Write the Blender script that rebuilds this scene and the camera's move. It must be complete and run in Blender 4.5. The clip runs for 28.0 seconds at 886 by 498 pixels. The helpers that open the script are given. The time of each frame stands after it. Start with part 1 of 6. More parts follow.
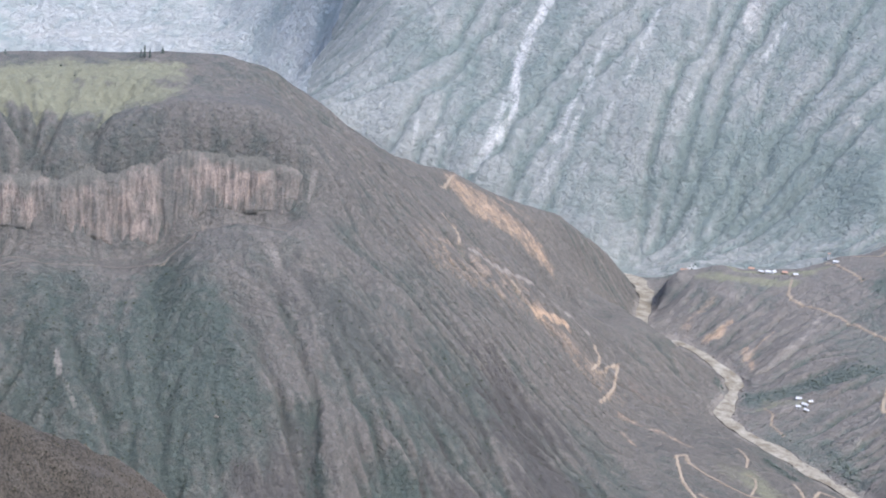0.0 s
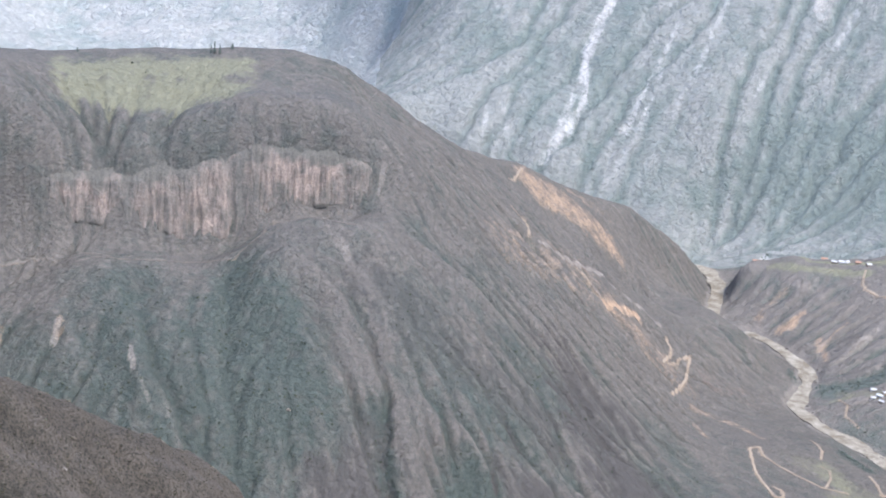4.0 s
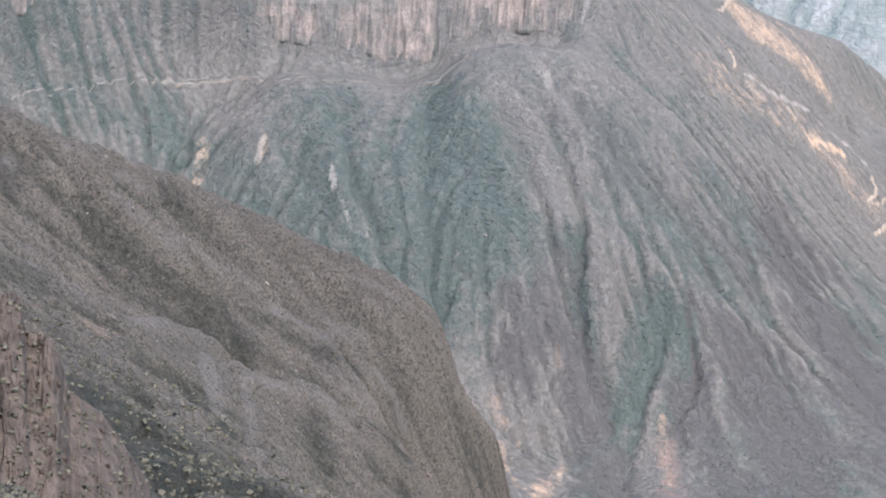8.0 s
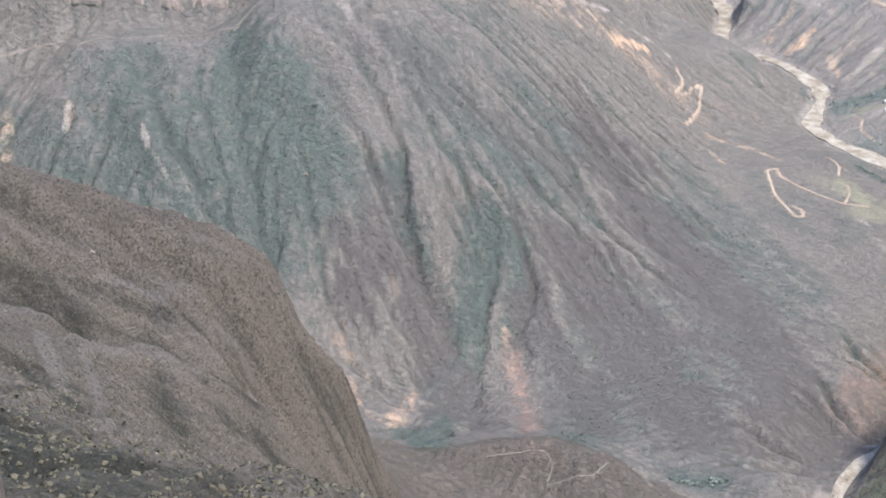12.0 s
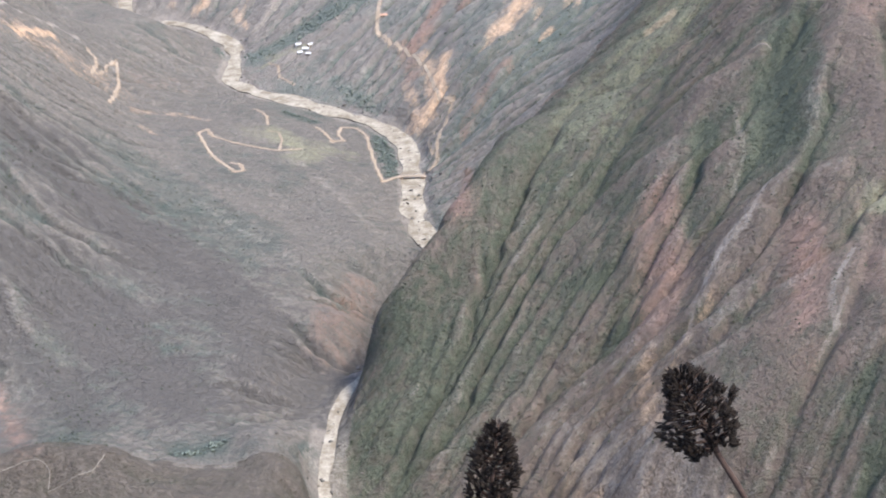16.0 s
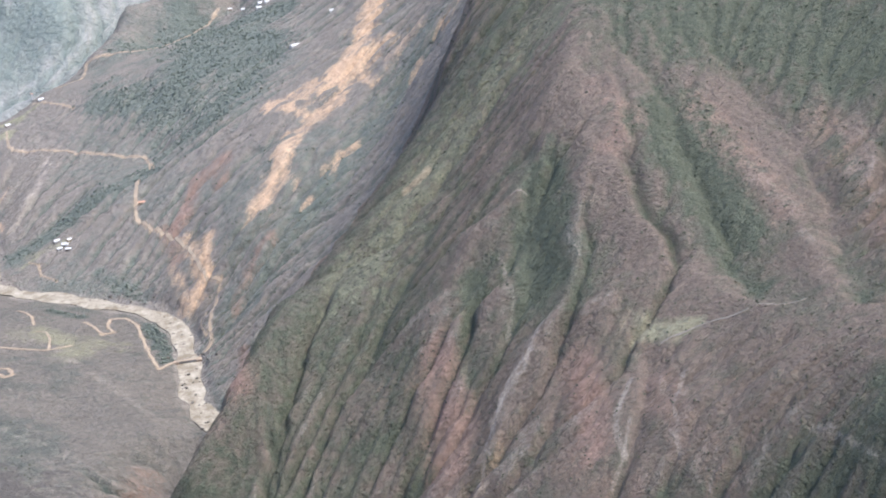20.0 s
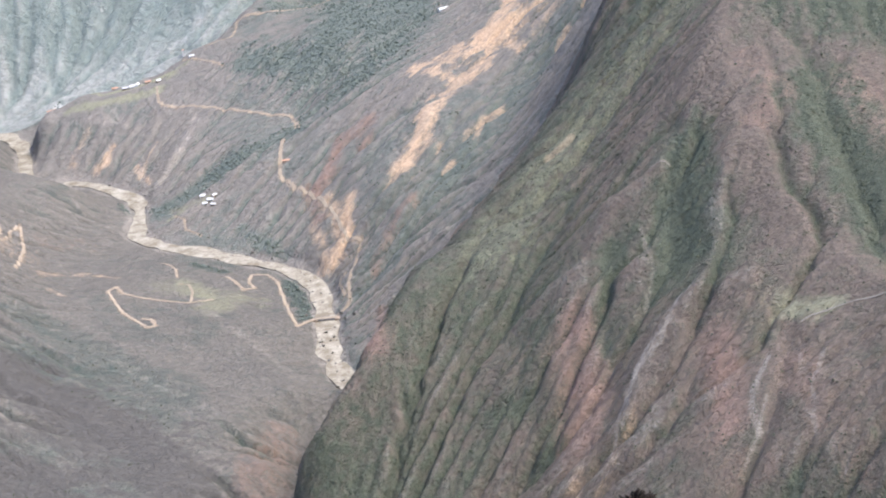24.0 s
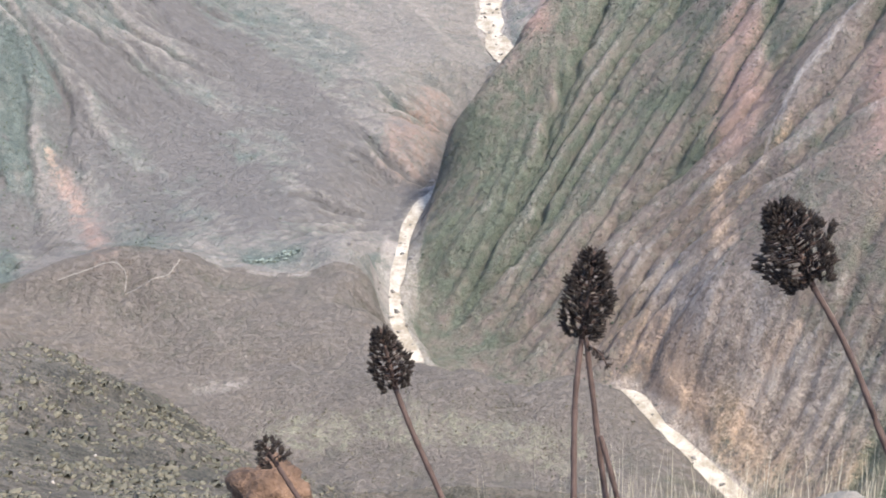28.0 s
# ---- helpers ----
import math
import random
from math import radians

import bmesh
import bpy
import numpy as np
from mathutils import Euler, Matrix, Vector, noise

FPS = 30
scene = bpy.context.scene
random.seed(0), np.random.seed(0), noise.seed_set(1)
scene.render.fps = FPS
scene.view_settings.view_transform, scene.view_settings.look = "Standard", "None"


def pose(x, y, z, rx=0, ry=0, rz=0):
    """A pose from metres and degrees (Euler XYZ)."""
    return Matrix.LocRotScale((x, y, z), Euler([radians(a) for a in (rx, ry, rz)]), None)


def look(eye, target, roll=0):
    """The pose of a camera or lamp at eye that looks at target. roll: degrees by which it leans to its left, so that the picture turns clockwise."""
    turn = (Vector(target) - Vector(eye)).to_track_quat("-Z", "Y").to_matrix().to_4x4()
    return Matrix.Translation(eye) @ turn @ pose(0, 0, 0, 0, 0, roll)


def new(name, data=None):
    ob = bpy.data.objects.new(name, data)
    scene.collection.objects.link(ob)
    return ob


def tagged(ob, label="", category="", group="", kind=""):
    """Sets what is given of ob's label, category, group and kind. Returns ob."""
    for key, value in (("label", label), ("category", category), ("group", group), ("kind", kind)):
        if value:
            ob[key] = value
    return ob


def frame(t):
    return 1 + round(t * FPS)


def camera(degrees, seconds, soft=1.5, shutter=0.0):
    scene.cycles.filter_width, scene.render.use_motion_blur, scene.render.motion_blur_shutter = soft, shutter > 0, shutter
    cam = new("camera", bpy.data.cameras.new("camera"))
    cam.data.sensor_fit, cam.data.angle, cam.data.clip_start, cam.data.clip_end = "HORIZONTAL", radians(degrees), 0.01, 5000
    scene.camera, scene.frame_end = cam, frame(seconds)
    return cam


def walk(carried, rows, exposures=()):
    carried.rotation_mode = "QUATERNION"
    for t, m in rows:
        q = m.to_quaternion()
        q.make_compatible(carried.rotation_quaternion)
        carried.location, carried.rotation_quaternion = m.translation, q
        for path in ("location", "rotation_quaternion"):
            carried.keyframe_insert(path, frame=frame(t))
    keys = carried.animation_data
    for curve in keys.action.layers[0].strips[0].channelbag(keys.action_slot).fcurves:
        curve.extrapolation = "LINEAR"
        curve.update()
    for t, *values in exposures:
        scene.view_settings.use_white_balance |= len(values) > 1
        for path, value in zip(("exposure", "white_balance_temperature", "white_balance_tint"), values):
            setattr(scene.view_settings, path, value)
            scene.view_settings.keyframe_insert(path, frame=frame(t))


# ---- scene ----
import functools

# ---- camera: one standpoint on the canyon's rim, turned by hand ----
cam = camera(29.83, 28.0, soft=1.9)
# seconds, bearing, tilt and lean in degrees
TURN = [
    (0.0, -17.34, -17.91, 6.25),
    (0.5, -16.67, -17.04, 6.54),
    (1.0, -17.62, -17.18, 5.76),
    (1.5, -17.85, -17.48, 5.86),
    (2.0, -17.75, -17.89, 5.91),
    (2.5, -17.88, -17.67, 6.03),
    (4.5, -21.45, -19.47, 4.60),
    (5.0, -24.69, -22.12, 4.36),
    (5.5, -27.97, -23.76, 3.27),
    (6.0, -29.07, -23.76, 4.25),
    (6.5, -27.38, -23.15, 4.64),
    (7.0, -27.76, -22.23, 4.00),
    (7.5, -28.17, -24.25, 5.05),
    (8.0, -26.62, -24.87, 4.51),
    (8.5, -27.32, -25.17, 4.17),
    (9.0, -24.51, -23.40, 4.27),
    (9.5, -22.44, -24.00, 3.87),
    (10.0, -22.67, -23.92, 3.48),
    (10.5, -23.80, -23.59, 3.84),
    (11.0, -24.61, -24.47, 2.97),
    (11.5, -23.40, -26.16, 1.60),
    (12.0, -19.94, -26.95, -0.18),
    (12.5, -16.85, -26.51, -1.02),
    (13.0, -13.30, -24.65, 0.30),
    (13.5, -11.03, -23.58, 0.74),
    (15.5, -4.42, -27.50, -1.16),
    (16.0, 1.02, -28.46, -2.76),
    (16.5, 10.66, -20.98, -5.77),
    (17.0, 11.76, -21.14, -4.42),
    (17.5, 11.66, -21.11, -4.29),
    (18.0, 11.09, -22.66, -2.83),
    (18.5, 10.86, -21.59, -4.24),
    (19.0, 11.36, -22.27, -4.50),
    (19.5, 11.21, -22.09, -4.68),
    (20.0, 10.02, -23.30, -5.57),
    (20.5, 8.66, -23.57, -6.54),
    (22.5, 8.14, -25.10, -7.58),
    (23.0, 5.58, -25.29, -8.47),
    (23.5, 4.82, -24.99, -7.31),
    (24.0, 4.68, -24.00, -5.60),
    (24.5, 4.90, -23.22, -3.99),
    (25.0, 4.98, -22.63, -3.78),
    (25.5, 4.09, -24.34, -2.70),
    (26.0, 1.67, -27.66, 1.88),
    (26.5, -0.78, -29.58, 1.96),
    (27.0, -2.33, -31.01, 0.32),
    (27.3, -2.94, -31.47, -0.90),
    (27.5, -3.21, -33.31, -1.20),
    (28.0, -2.32, -34.69, -2.90),
]


# seconds, stops: the lens opens and closes with the brightness of the view
LIGHT = [(0, -0.12), (1, -0.3), (2.5, -0.25), (5, 0.22), (7, 0.4), (8, 0.35), (9, 0.4), (10, 0.4), (11, 0.38), (12, 0.36), (13, 0.46), (15.5, 0.32), (16, 0.32), (17, 0.27), (20, 0.28), (23, 0.3), (25, 0.32), (27, 0.46), (28, 0.84)]


def aim(t, bearing, tilt, lean):
    b, e = radians(bearing), radians(tilt)
    sway = float(np.interp(t, (20.5, 25.5, 28.0), (0.027, -0.006, 0.0)))  # the arms drift by centimetres
    eye = Vector((sway, 0.0, 900.0 - 0.5 * sway))
    return look(eye, eye + Vector((math.sin(b) * math.cos(e), math.cos(b) * math.cos(e), math.sin(e))) * 100, lean)


walk(cam, [(t, aim(t, b, e, l)) for t, b, e, l in TURN], [(t, 1.85 + s, float(np.interp(t, (0, 5, 7, 8, 9, 10, 11, 12, 13, 17, 25, 28), (6220, 6260, 6220, 6300, 6050, 6200, 6260, 6560, 6600, 6640, 6680, 6760))), 11) for t, s in LIGHT])

# ---- daylight through thin cloud ----
SUN_BEARING, SUN_HEIGHT = 112.0, 60.0
sky_world = bpy.data.worlds.new("sky")
scene.world = sky_world
sky_world.use_nodes = True
wn = sky_world.node_tree.nodes
sky = wn.new("ShaderNodeTexSky")
sky.sky_type, sky.sun_disc = "NISHITA", False
sky.sun_elevation, sky.sun_rotation = radians(SUN_HEIGHT), radians(SUN_BEARING)
sky.air_density, sky.dust_density, sky.altitude = 1.0, 6.0, 2500
wn["Background"].inputs["Strength"].default_value = 0.15
sky_world.node_tree.links.new(sky.outputs[0], wn["Background"].inputs["Color"])
sun = new("sun", bpy.data.lights.new("sun", "SUN"))
sun.data.energy, sun.data.angle, sun.data.color = 1.7, radians(16), (1.0, 0.95, 0.88)
b, e = radians(SUN_BEARING), radians(SUN_HEIGHT)
sun.matrix_world = look((math.sin(b) * math.cos(e) * 100, math.cos(b) * math.cos(e) * 100, 900 + math.sin(e) * 100), (0, 0, 900))

# ---- materials ----
def material(name, rough=0.9):
    m = bpy.data.materials.new(name)
    m.use_nodes = True
    p = m.node_tree.nodes["Principled BSDF"]
    p.inputs["Roughness"].default_value = rough
    p.inputs["Specular IOR Level"].default_value = 0.15
    return m, m.node_tree, p


def nd(tree, kind, **values):
    n = tree.nodes.new("ShaderNode" + kind)
    for k, v in values.items():
        n.inputs[k.replace("_", " ")].default_value = v
    return n


def noise_of(tree, scale, detail=6, rough=0.6, vec=None):
    n = nd(tree, "TexNoise", Scale=scale, Detail=detail, Roughness=rough)
    c = vec or coords(tree)
    tree.links.new(c, n.inputs["Vector"])
    return n.outputs["Fac"]


def coords(tree):
    for n in tree.nodes:
        if n.bl_idname == "ShaderNodeTexCoord":
            return n.outputs["Object"]
    return tree.nodes.new("ShaderNodeTexCoord").outputs["Object"]


def blend(tree, fac, a, b, how="MIX"):
    n = tree.nodes.new("ShaderNodeMix")
    n.data_type, n.blend_type = "RGBA", how
    for sock, v in ((n.inputs[0], fac), (n.inputs[6], a), (n.inputs[7], b)):
        if hasattr(v, "links"):
            tree.links.new(v, sock)
        else:
            sock.default_value = v if isinstance(v, (int, float)) else (*v, 1)
    return n.outputs[2]


def levels(tree, v, lo, hi):
    n = tree.nodes.new("ShaderNodeMapRange")
    n.inputs["From Min"].default_value, n.inputs["From Max"].default_value = lo, hi
    tree.links.new(v, n.inputs["Value"])
    return n.outputs[0]


def attribute(tree, name):
    n = tree.nodes.new("ShaderNodeAttribute")
    n.attribute_name = name
    return n.outputs["Fac"]


def maths(tree, how, a, b):
    n = tree.nodes.new("ShaderNodeMath")
    n.operation = how
    for sock, v in ((n.inputs[0], a), (n.inputs[1], b)):
        if hasattr(v, "links"):
            tree.links.new(v, sock)
        else:
            sock.default_value = v
    return n.outputs[0]


def relief_bump(tree, p, height, distance, strength=1.0):
    n = nd(tree, "Bump", Strength=strength, Distance=distance)
    tree.links.new(height, n.inputs["Height"])
    tree.links.new(n.outputs[0], p.inputs["Normal"])


def hillside(name, soil, soil_dark, green, green_dark, grain, bump, haze_fade=0.0, scrub=0.75, speck=0.16):
    """Slope of dry soil, scrub, bare earth and pale rock; the shares come from the mesh."""
    m, t, p = material(name, 0.95)
    broad = levels(t, noise_of(t, 0.009, 5, 0.6), 0.3, 0.7)
    mid = levels(t, noise_of(t, grain, 6, 0.65), 0.3, 0.7)
    fine = levels(t, noise_of(t, grain * 5, 6, 0.75), 0.32, 0.68)
    # soil darker in the relief's fine hollows and lighter on its ribs
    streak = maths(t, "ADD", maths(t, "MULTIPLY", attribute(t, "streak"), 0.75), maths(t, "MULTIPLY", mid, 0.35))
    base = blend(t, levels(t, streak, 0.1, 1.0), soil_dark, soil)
    base = blend(t, maths(t, "MULTIPLY", broad, 0.35), base, tuple(c * 1.15 for c in (soil[0], soil[1] * 0.96, soil[2] * 0.92)))
    base = blend(t, maths(t, "MULTIPLY", fine, 0.5), base, tuple(c * 0.62 for c in soil_dark))
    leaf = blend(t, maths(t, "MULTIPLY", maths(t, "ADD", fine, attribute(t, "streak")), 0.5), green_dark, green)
    veg = maths(t, "ADD", attribute(t, "veg"), maths(t, "MULTIPLY", maths(t, "SUBTRACT", mid, 0.5), 0.7))
    col = blend(t, levels(t, veg, 0.1, 0.95), base, leaf)
    dots = nd(t, "TexVoronoi", Scale=grain * 9, Randomness=1.0)
    t.links.new(coords(t), dots.inputs["Vector"])
    # dark tufts in drifts, and pale stones and rubble between them
    tuft = levels(t, noise_of(t, grain * 2.7, 5, 0.7), 0.47, 0.60)
    col = blend(t, maths(t, "MULTIPLY", tuft, speck), col, tuple(c * 0.85 for c in green_dark))
    rubble = maths(t, "MULTIPLY", levels(t, noise_of(t, grain * 4.3, 4, 0.7), 0.57, 0.70), levels(t, broad, 0.1, 0.8))
    col = blend(t, maths(t, "MULTIPLY", rubble, speck), col, tuple(c * 1.35 for c in soil))
    bush = maths(t, "MULTIPLY", levels(t, dots.outputs["Distance"], 0.42, 0.2), levels(t, maths(t, "ADD", veg, mid), 0.5, 1.1))
    col = blend(t, maths(t, "MULTIPLY", bush, scrub), col, tuple(c * 0.8 for c in green_dark))
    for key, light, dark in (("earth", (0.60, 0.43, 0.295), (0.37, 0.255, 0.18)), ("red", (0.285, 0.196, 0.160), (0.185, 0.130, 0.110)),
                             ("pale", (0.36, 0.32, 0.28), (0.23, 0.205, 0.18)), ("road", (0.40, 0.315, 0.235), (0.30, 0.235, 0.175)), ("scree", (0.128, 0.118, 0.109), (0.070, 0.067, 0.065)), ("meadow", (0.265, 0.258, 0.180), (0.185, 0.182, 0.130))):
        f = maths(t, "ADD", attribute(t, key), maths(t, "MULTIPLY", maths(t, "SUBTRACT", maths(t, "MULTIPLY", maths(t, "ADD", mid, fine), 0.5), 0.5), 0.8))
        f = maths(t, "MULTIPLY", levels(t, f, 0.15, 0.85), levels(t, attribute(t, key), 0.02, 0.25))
        # patch colours drawn towards pale grey: distance haze put into the base colour
        light, dark = [tuple(c + (w - c) * haze_fade for c, w in zip(k, (0.62, 0.61, 0.595))) for k in (light, dark)]
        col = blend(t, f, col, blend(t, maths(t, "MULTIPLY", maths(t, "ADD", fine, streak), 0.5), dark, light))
    t.links.new(col, p.inputs["Base Color"])
    h = maths(t, "ADD", maths(t, "ADD", mid, maths(t, "MULTIPLY", fine, 0.4)), maths(t, "MULTIPLY", tuft, 0.5))
    relief_bump(t, p, h, bump)
    return m


NEAR = hillside("near_slope", (0.340, 0.289, 0.231), (0.172, 0.146, 0.118), (0.130, 0.125, 0.092), (0.054, 0.054, 0.042), 0.26, 3.4, 0.0, 1.0, 0.6)
BENCH = hillside("bench_ground", (0.168, 0.144, 0.123), (0.100, 0.089, 0.078), (0.112, 0.107, 0.084), (0.070, 0.070, 0.056), 0.09, 2.2, 0.0, 0.75, 0.25)
WEST = hillside("west_slope", (0.226, 0.204, 0.181), (0.122, 0.115, 0.107), (0.116, 0.132, 0.114), (0.066, 0.083, 0.076), 0.07, 2.2)
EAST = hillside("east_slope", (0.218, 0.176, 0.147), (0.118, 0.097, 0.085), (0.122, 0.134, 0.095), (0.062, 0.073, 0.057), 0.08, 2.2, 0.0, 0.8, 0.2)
# paler and bluer than the east slope: some haze mixed into its colours
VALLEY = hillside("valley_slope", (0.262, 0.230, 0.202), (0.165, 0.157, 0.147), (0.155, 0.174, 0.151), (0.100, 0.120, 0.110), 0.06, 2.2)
# blue-grey soils and leaves: the haze before the far wall is coloured in
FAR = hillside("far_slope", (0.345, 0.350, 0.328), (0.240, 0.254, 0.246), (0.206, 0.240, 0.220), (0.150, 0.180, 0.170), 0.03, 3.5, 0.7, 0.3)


# the same slope paler still, with thicker haze in its colours
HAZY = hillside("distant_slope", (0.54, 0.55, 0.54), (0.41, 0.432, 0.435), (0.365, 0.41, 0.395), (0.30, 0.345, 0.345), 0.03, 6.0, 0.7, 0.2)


def painted(name, a, b, scale, rough=0.9, bump=0.0, metal=0.0):
    m, t, p = material(name, rough)
    n = levels(t, noise_of(t, scale, 6, 0.65), 0.3, 0.7)
    t.links.new(blend(t, n, a, b), p.inputs["Base Color"])
    p.inputs["Metallic"].default_value = metal
    if bump:
        relief_bump(t, p, n, bump)
    return m


def water_material():
    m, t, p = material("white_water", 0.6)
    foam = levels(t, noise_of(t, 0.055, 9, 0.75), 0.42, 0.64)
    t.links.new(blend(t, foam, (0.165, 0.139, 0.104), (0.34, 0.312, 0.262)), p.inputs["Base Color"])
    relief_bump(t, p, noise_of(t, 0.5, 5, 0.6), 0.6)
    return m


WATER = water_material()
DUST = painted("dust_road", (0.22, 0.175, 0.135), (0.33, 0.27, 0.205), 0.06)
PATH = painted("trodden_path", (0.155, 0.140, 0.121), (0.235, 0.213, 0.185), 0.1)

# ---- the relief: skeleton lines of the canyon, in metres (x right, y ahead, z up; the river at 0) ----
river_upper = [(-489, 2698, 4), (-456, 2629, 4), (-446, 2571, 4), (-437, 2502, 4), (-409, 2408, 4), (-382, 2367, 4), (-370, 2395, 3),
    (-368, 2440, 3), (-323, 2412, 3), (-287, 2371, 3), (-256, 2332, 2), (-248, 2275, 2), (-250, 2185, 2), (-202, 2133, 2),
    (-161, 2109, 2), (-103, 2061, 1), (-56, 2026, 1), (-21, 1980, 1), (-5, 1941, 1), (-2, 1883, 1), (-1, 1823, 0)]
river_lower = [(-3, 1762, 0), (9, 1695, 0), (38, 1640, 0), (44, 1590, 0), (30, 1530, 0), (0, 1475, 0), (-42, 1422, 0), (-75, 1382, 0),
    (-88, 1336, 0), (-93, 1279, 0), (-97, 1233, 0), (-92, 1183, 0), (-79, 1145, 0), (-59, 1090, 0), (-19, 1073, 0),
    (52, 1063, 0), (87, 1068, 0), (109, 1076, 0), (121, 1047, 0), (141, 1018, 0), (155, 984, 0), (171, 955, 0)]
west_crest = [(-1100, 1682, 459), (-1011, 1725, 468), (-925, 1762, 476), (-864, 1804, 474), (-821, 1846, 457), (-783, 1905, 413),
    (-747, 1984, 356), (-731, 2054, 321), (-703, 2148, 285), (-683, 2207, 267), (-649, 2290, 224), (-607, 2374, 185),
    (-566, 2435, 159), (-526, 2526, 100), (-499, 2603, 45)]
meadow_edge = [(-1017, 1557, 433), (-960, 1582, 429), (-912, 1610, 432), (-884, 1636, 445), (-851, 1665, 456), (-809, 1697, 450),
    (-802, 1788, 452), (-768, 1836, 415)]
cliff_top = [(-1174, 1174, 454), (-1142, 1219, 452), (-1136, 1271, 443), (-1130, 1316, 439), (-1105, 1370, 418), (-1062, 1413, 390),
    (-1019, 1457, 399), (-977, 1500, 379), (-924, 1527, 386), (-875, 1561, 400), (-824, 1595, 411), (-772, 1626, 418),
    (-716, 1657, 406), (-682, 1677, 391), (-652, 1710, 373)]
cliff_foot = [(-1162, 1157, 372), (-1129, 1203, 376), (-1127, 1259, 377), (-1122, 1306, 403), (-1096, 1358, 385), (-1052, 1401, 334),
    (-1007, 1444, 327), (-963, 1479, 327), (-907, 1503, 321), (-855, 1533, 311), (-812, 1556, 310), (-779, 1595, 346),
    (-736, 1621, 346), (-704, 1640, 351), (-674, 1664, 365), (-648, 1701, 365)]
west_path = [(-926, 1425, 297), (-850, 1467, 304), (-778, 1506, 315), (-762, 1537, 335), (-720, 1573, 349), (-673, 1588, 346)]
west_flank = [(-655, 1626, 346), (-625, 1704, 332), (-605, 1848, 299), (-571, 1986, 247), (-511, 2078, 177), (-455, 2176,
    110), (-898, 1337, 267), (-796, 1390, 272), (-691, 1441, 277), (-593, 1510, 274), (-533, 1606, 255), (-493, 1733, 222),
    (-452, 1870, 161)]
west_low = [(-776, 1302, 233), (-682, 1316, 213), (-618, 1361, 211), (-549, 1416, 205), (-484, 1489, 192), (-433, 1586, 165),
    (-382, 1714, 112), (-300, 1792, 56)]
west_rock = [(-576, 1307, 145), (-549, 1353, 156), (-507, 1371, 135), (-480, 1408, 138), (-424, 1428, 105), (-356, 1505, 86)]
west_skirt = [(-396, 1335, 57), (-328, 1433, 62), (-261, 1390, 44), (-234, 1557, 48), (-176, 1592, 36), (-125, 1689, 22),
    (-96, 1592, 20), (-73, 1484, 16), (-160, 1396, 31)]
bank_terrace = [(-265, 1912, 52), (-203, 1886, 39), (-145, 1875, 27), (-117, 1950, 20), (-51, 1828, 14), (-63, 1715, 16),
    (-52, 1652, 15), (-167, 1942, 26), (-197, 2019, 25), (-99, 1753, 23), (-183, 1789, 40)]
zig_slope = [(-415, 2073, 84), (-375, 1988, 64), (-328, 1943, 47), (-332, 2147, 30), (-297, 2234, 18)]
orange_slope = [(-666, 2149, 250), (-624, 2193, 205), (-580, 2257, 171), (-551, 2295, 132), (-507, 2428, 75), (-503, 2244, 77),
    (-419, 2485, 10)]
ravine = [(-427, 1260, 50), (-481, 1224, 60), (-529, 1207, 80), (-601, 1213, 110), (-723, 1213, 150), (-840, 1198, 175),
    (-964, 1188, 184)]
spur_crest = [(-463, 498, 647), (-452, 521, 630), (-440, 545, 614), (-428, 569, 600), (-414, 592, 584), (-392, 621, 562),
    (-372, 651, 541), (-351, 679, 515), (-342, 688, 499), (-334, 692, 476), (-324, 694, 454), (-311, 696, 440),
    (-308, 699, 430), (-301, 698, 408)]
spur_face = [(-436, 468, 628), (-412, 509, 597), (-380, 570, 555), (-360, 541, 548), (-361, 614, 531), (-340, 583, 515),
    (-337, 631, 506), (-324, 611, 485), (-322, 666, 475), (-305, 639, 445), (-301, 674, 421)]
spur_second = [(-372, 398, 647), (-362, 415, 629), (-351, 433, 610), (-337, 460, 593), (-326, 482, 574), (-317, 506, 556),
    (-305, 534, 534), (-296, 567, 505)]
near_brow = [(-199, 211, 748), (-197, 226, 732), (-192, 256, 707), (-178, 296, 673)]
near_brow_low = [(-65, 168, 768), (-60, 186, 751), (-52, 198, 731), (-42, 196, 725)]
bench_back = [(-396, 1116, 105), (-358, 1122, 112), (-322, 1139, 118), (-263, 1142, 105), (-234, 1158, 80), (-169, 1180, 62),
    (-132, 1225, 64), (-115, 1218, 50)]
bench_mid = [(-381, 1082, 95), (-316, 1083, 92), (-249, 1098, 90), (-181, 1109, 80), (-124, 1099, 74), (-287, 1035, 82),
    (-207, 1004, 76), (-129, 1029, 76)]
bench_edge = [(-104, 1178, 35), (-89, 1108, 42), (-66, 1033, 72), (-17, 1017, 78), (49, 1006, 76), (93, 1003, 66), (113, 983, 52),
    (137, 954, 45), (158, 915, 40)]
bench_front = [(-168, 960, 72), (-81, 963, 78), (4, 939, 74), (44, 903, 66), (-80, 897, 70), (-205, 906, 66)]
east_ridge = [(483, 1655, 453), (447, 1613, 432), (400, 1563, 396), (380, 1518, 377), (371, 1460, 359), (323, 1434, 314),
    (274, 1442, 275)]
east_brow = [(-45, 1390, 76), (-13, 1419, 100), (20, 1456, 124), (74, 1537, 163), (146, 1595, 200), (217, 1660, 239), (293,
    1724, 293), (352, 1822, 350), (403, 1897, 401)]
east_flank = [(29, 1372, 105), (97, 1432, 162), (157, 1450, 195), (221, 1498, 239), (294, 1568, 296), (353, 1615, 354), (409,
    1670, 407)]
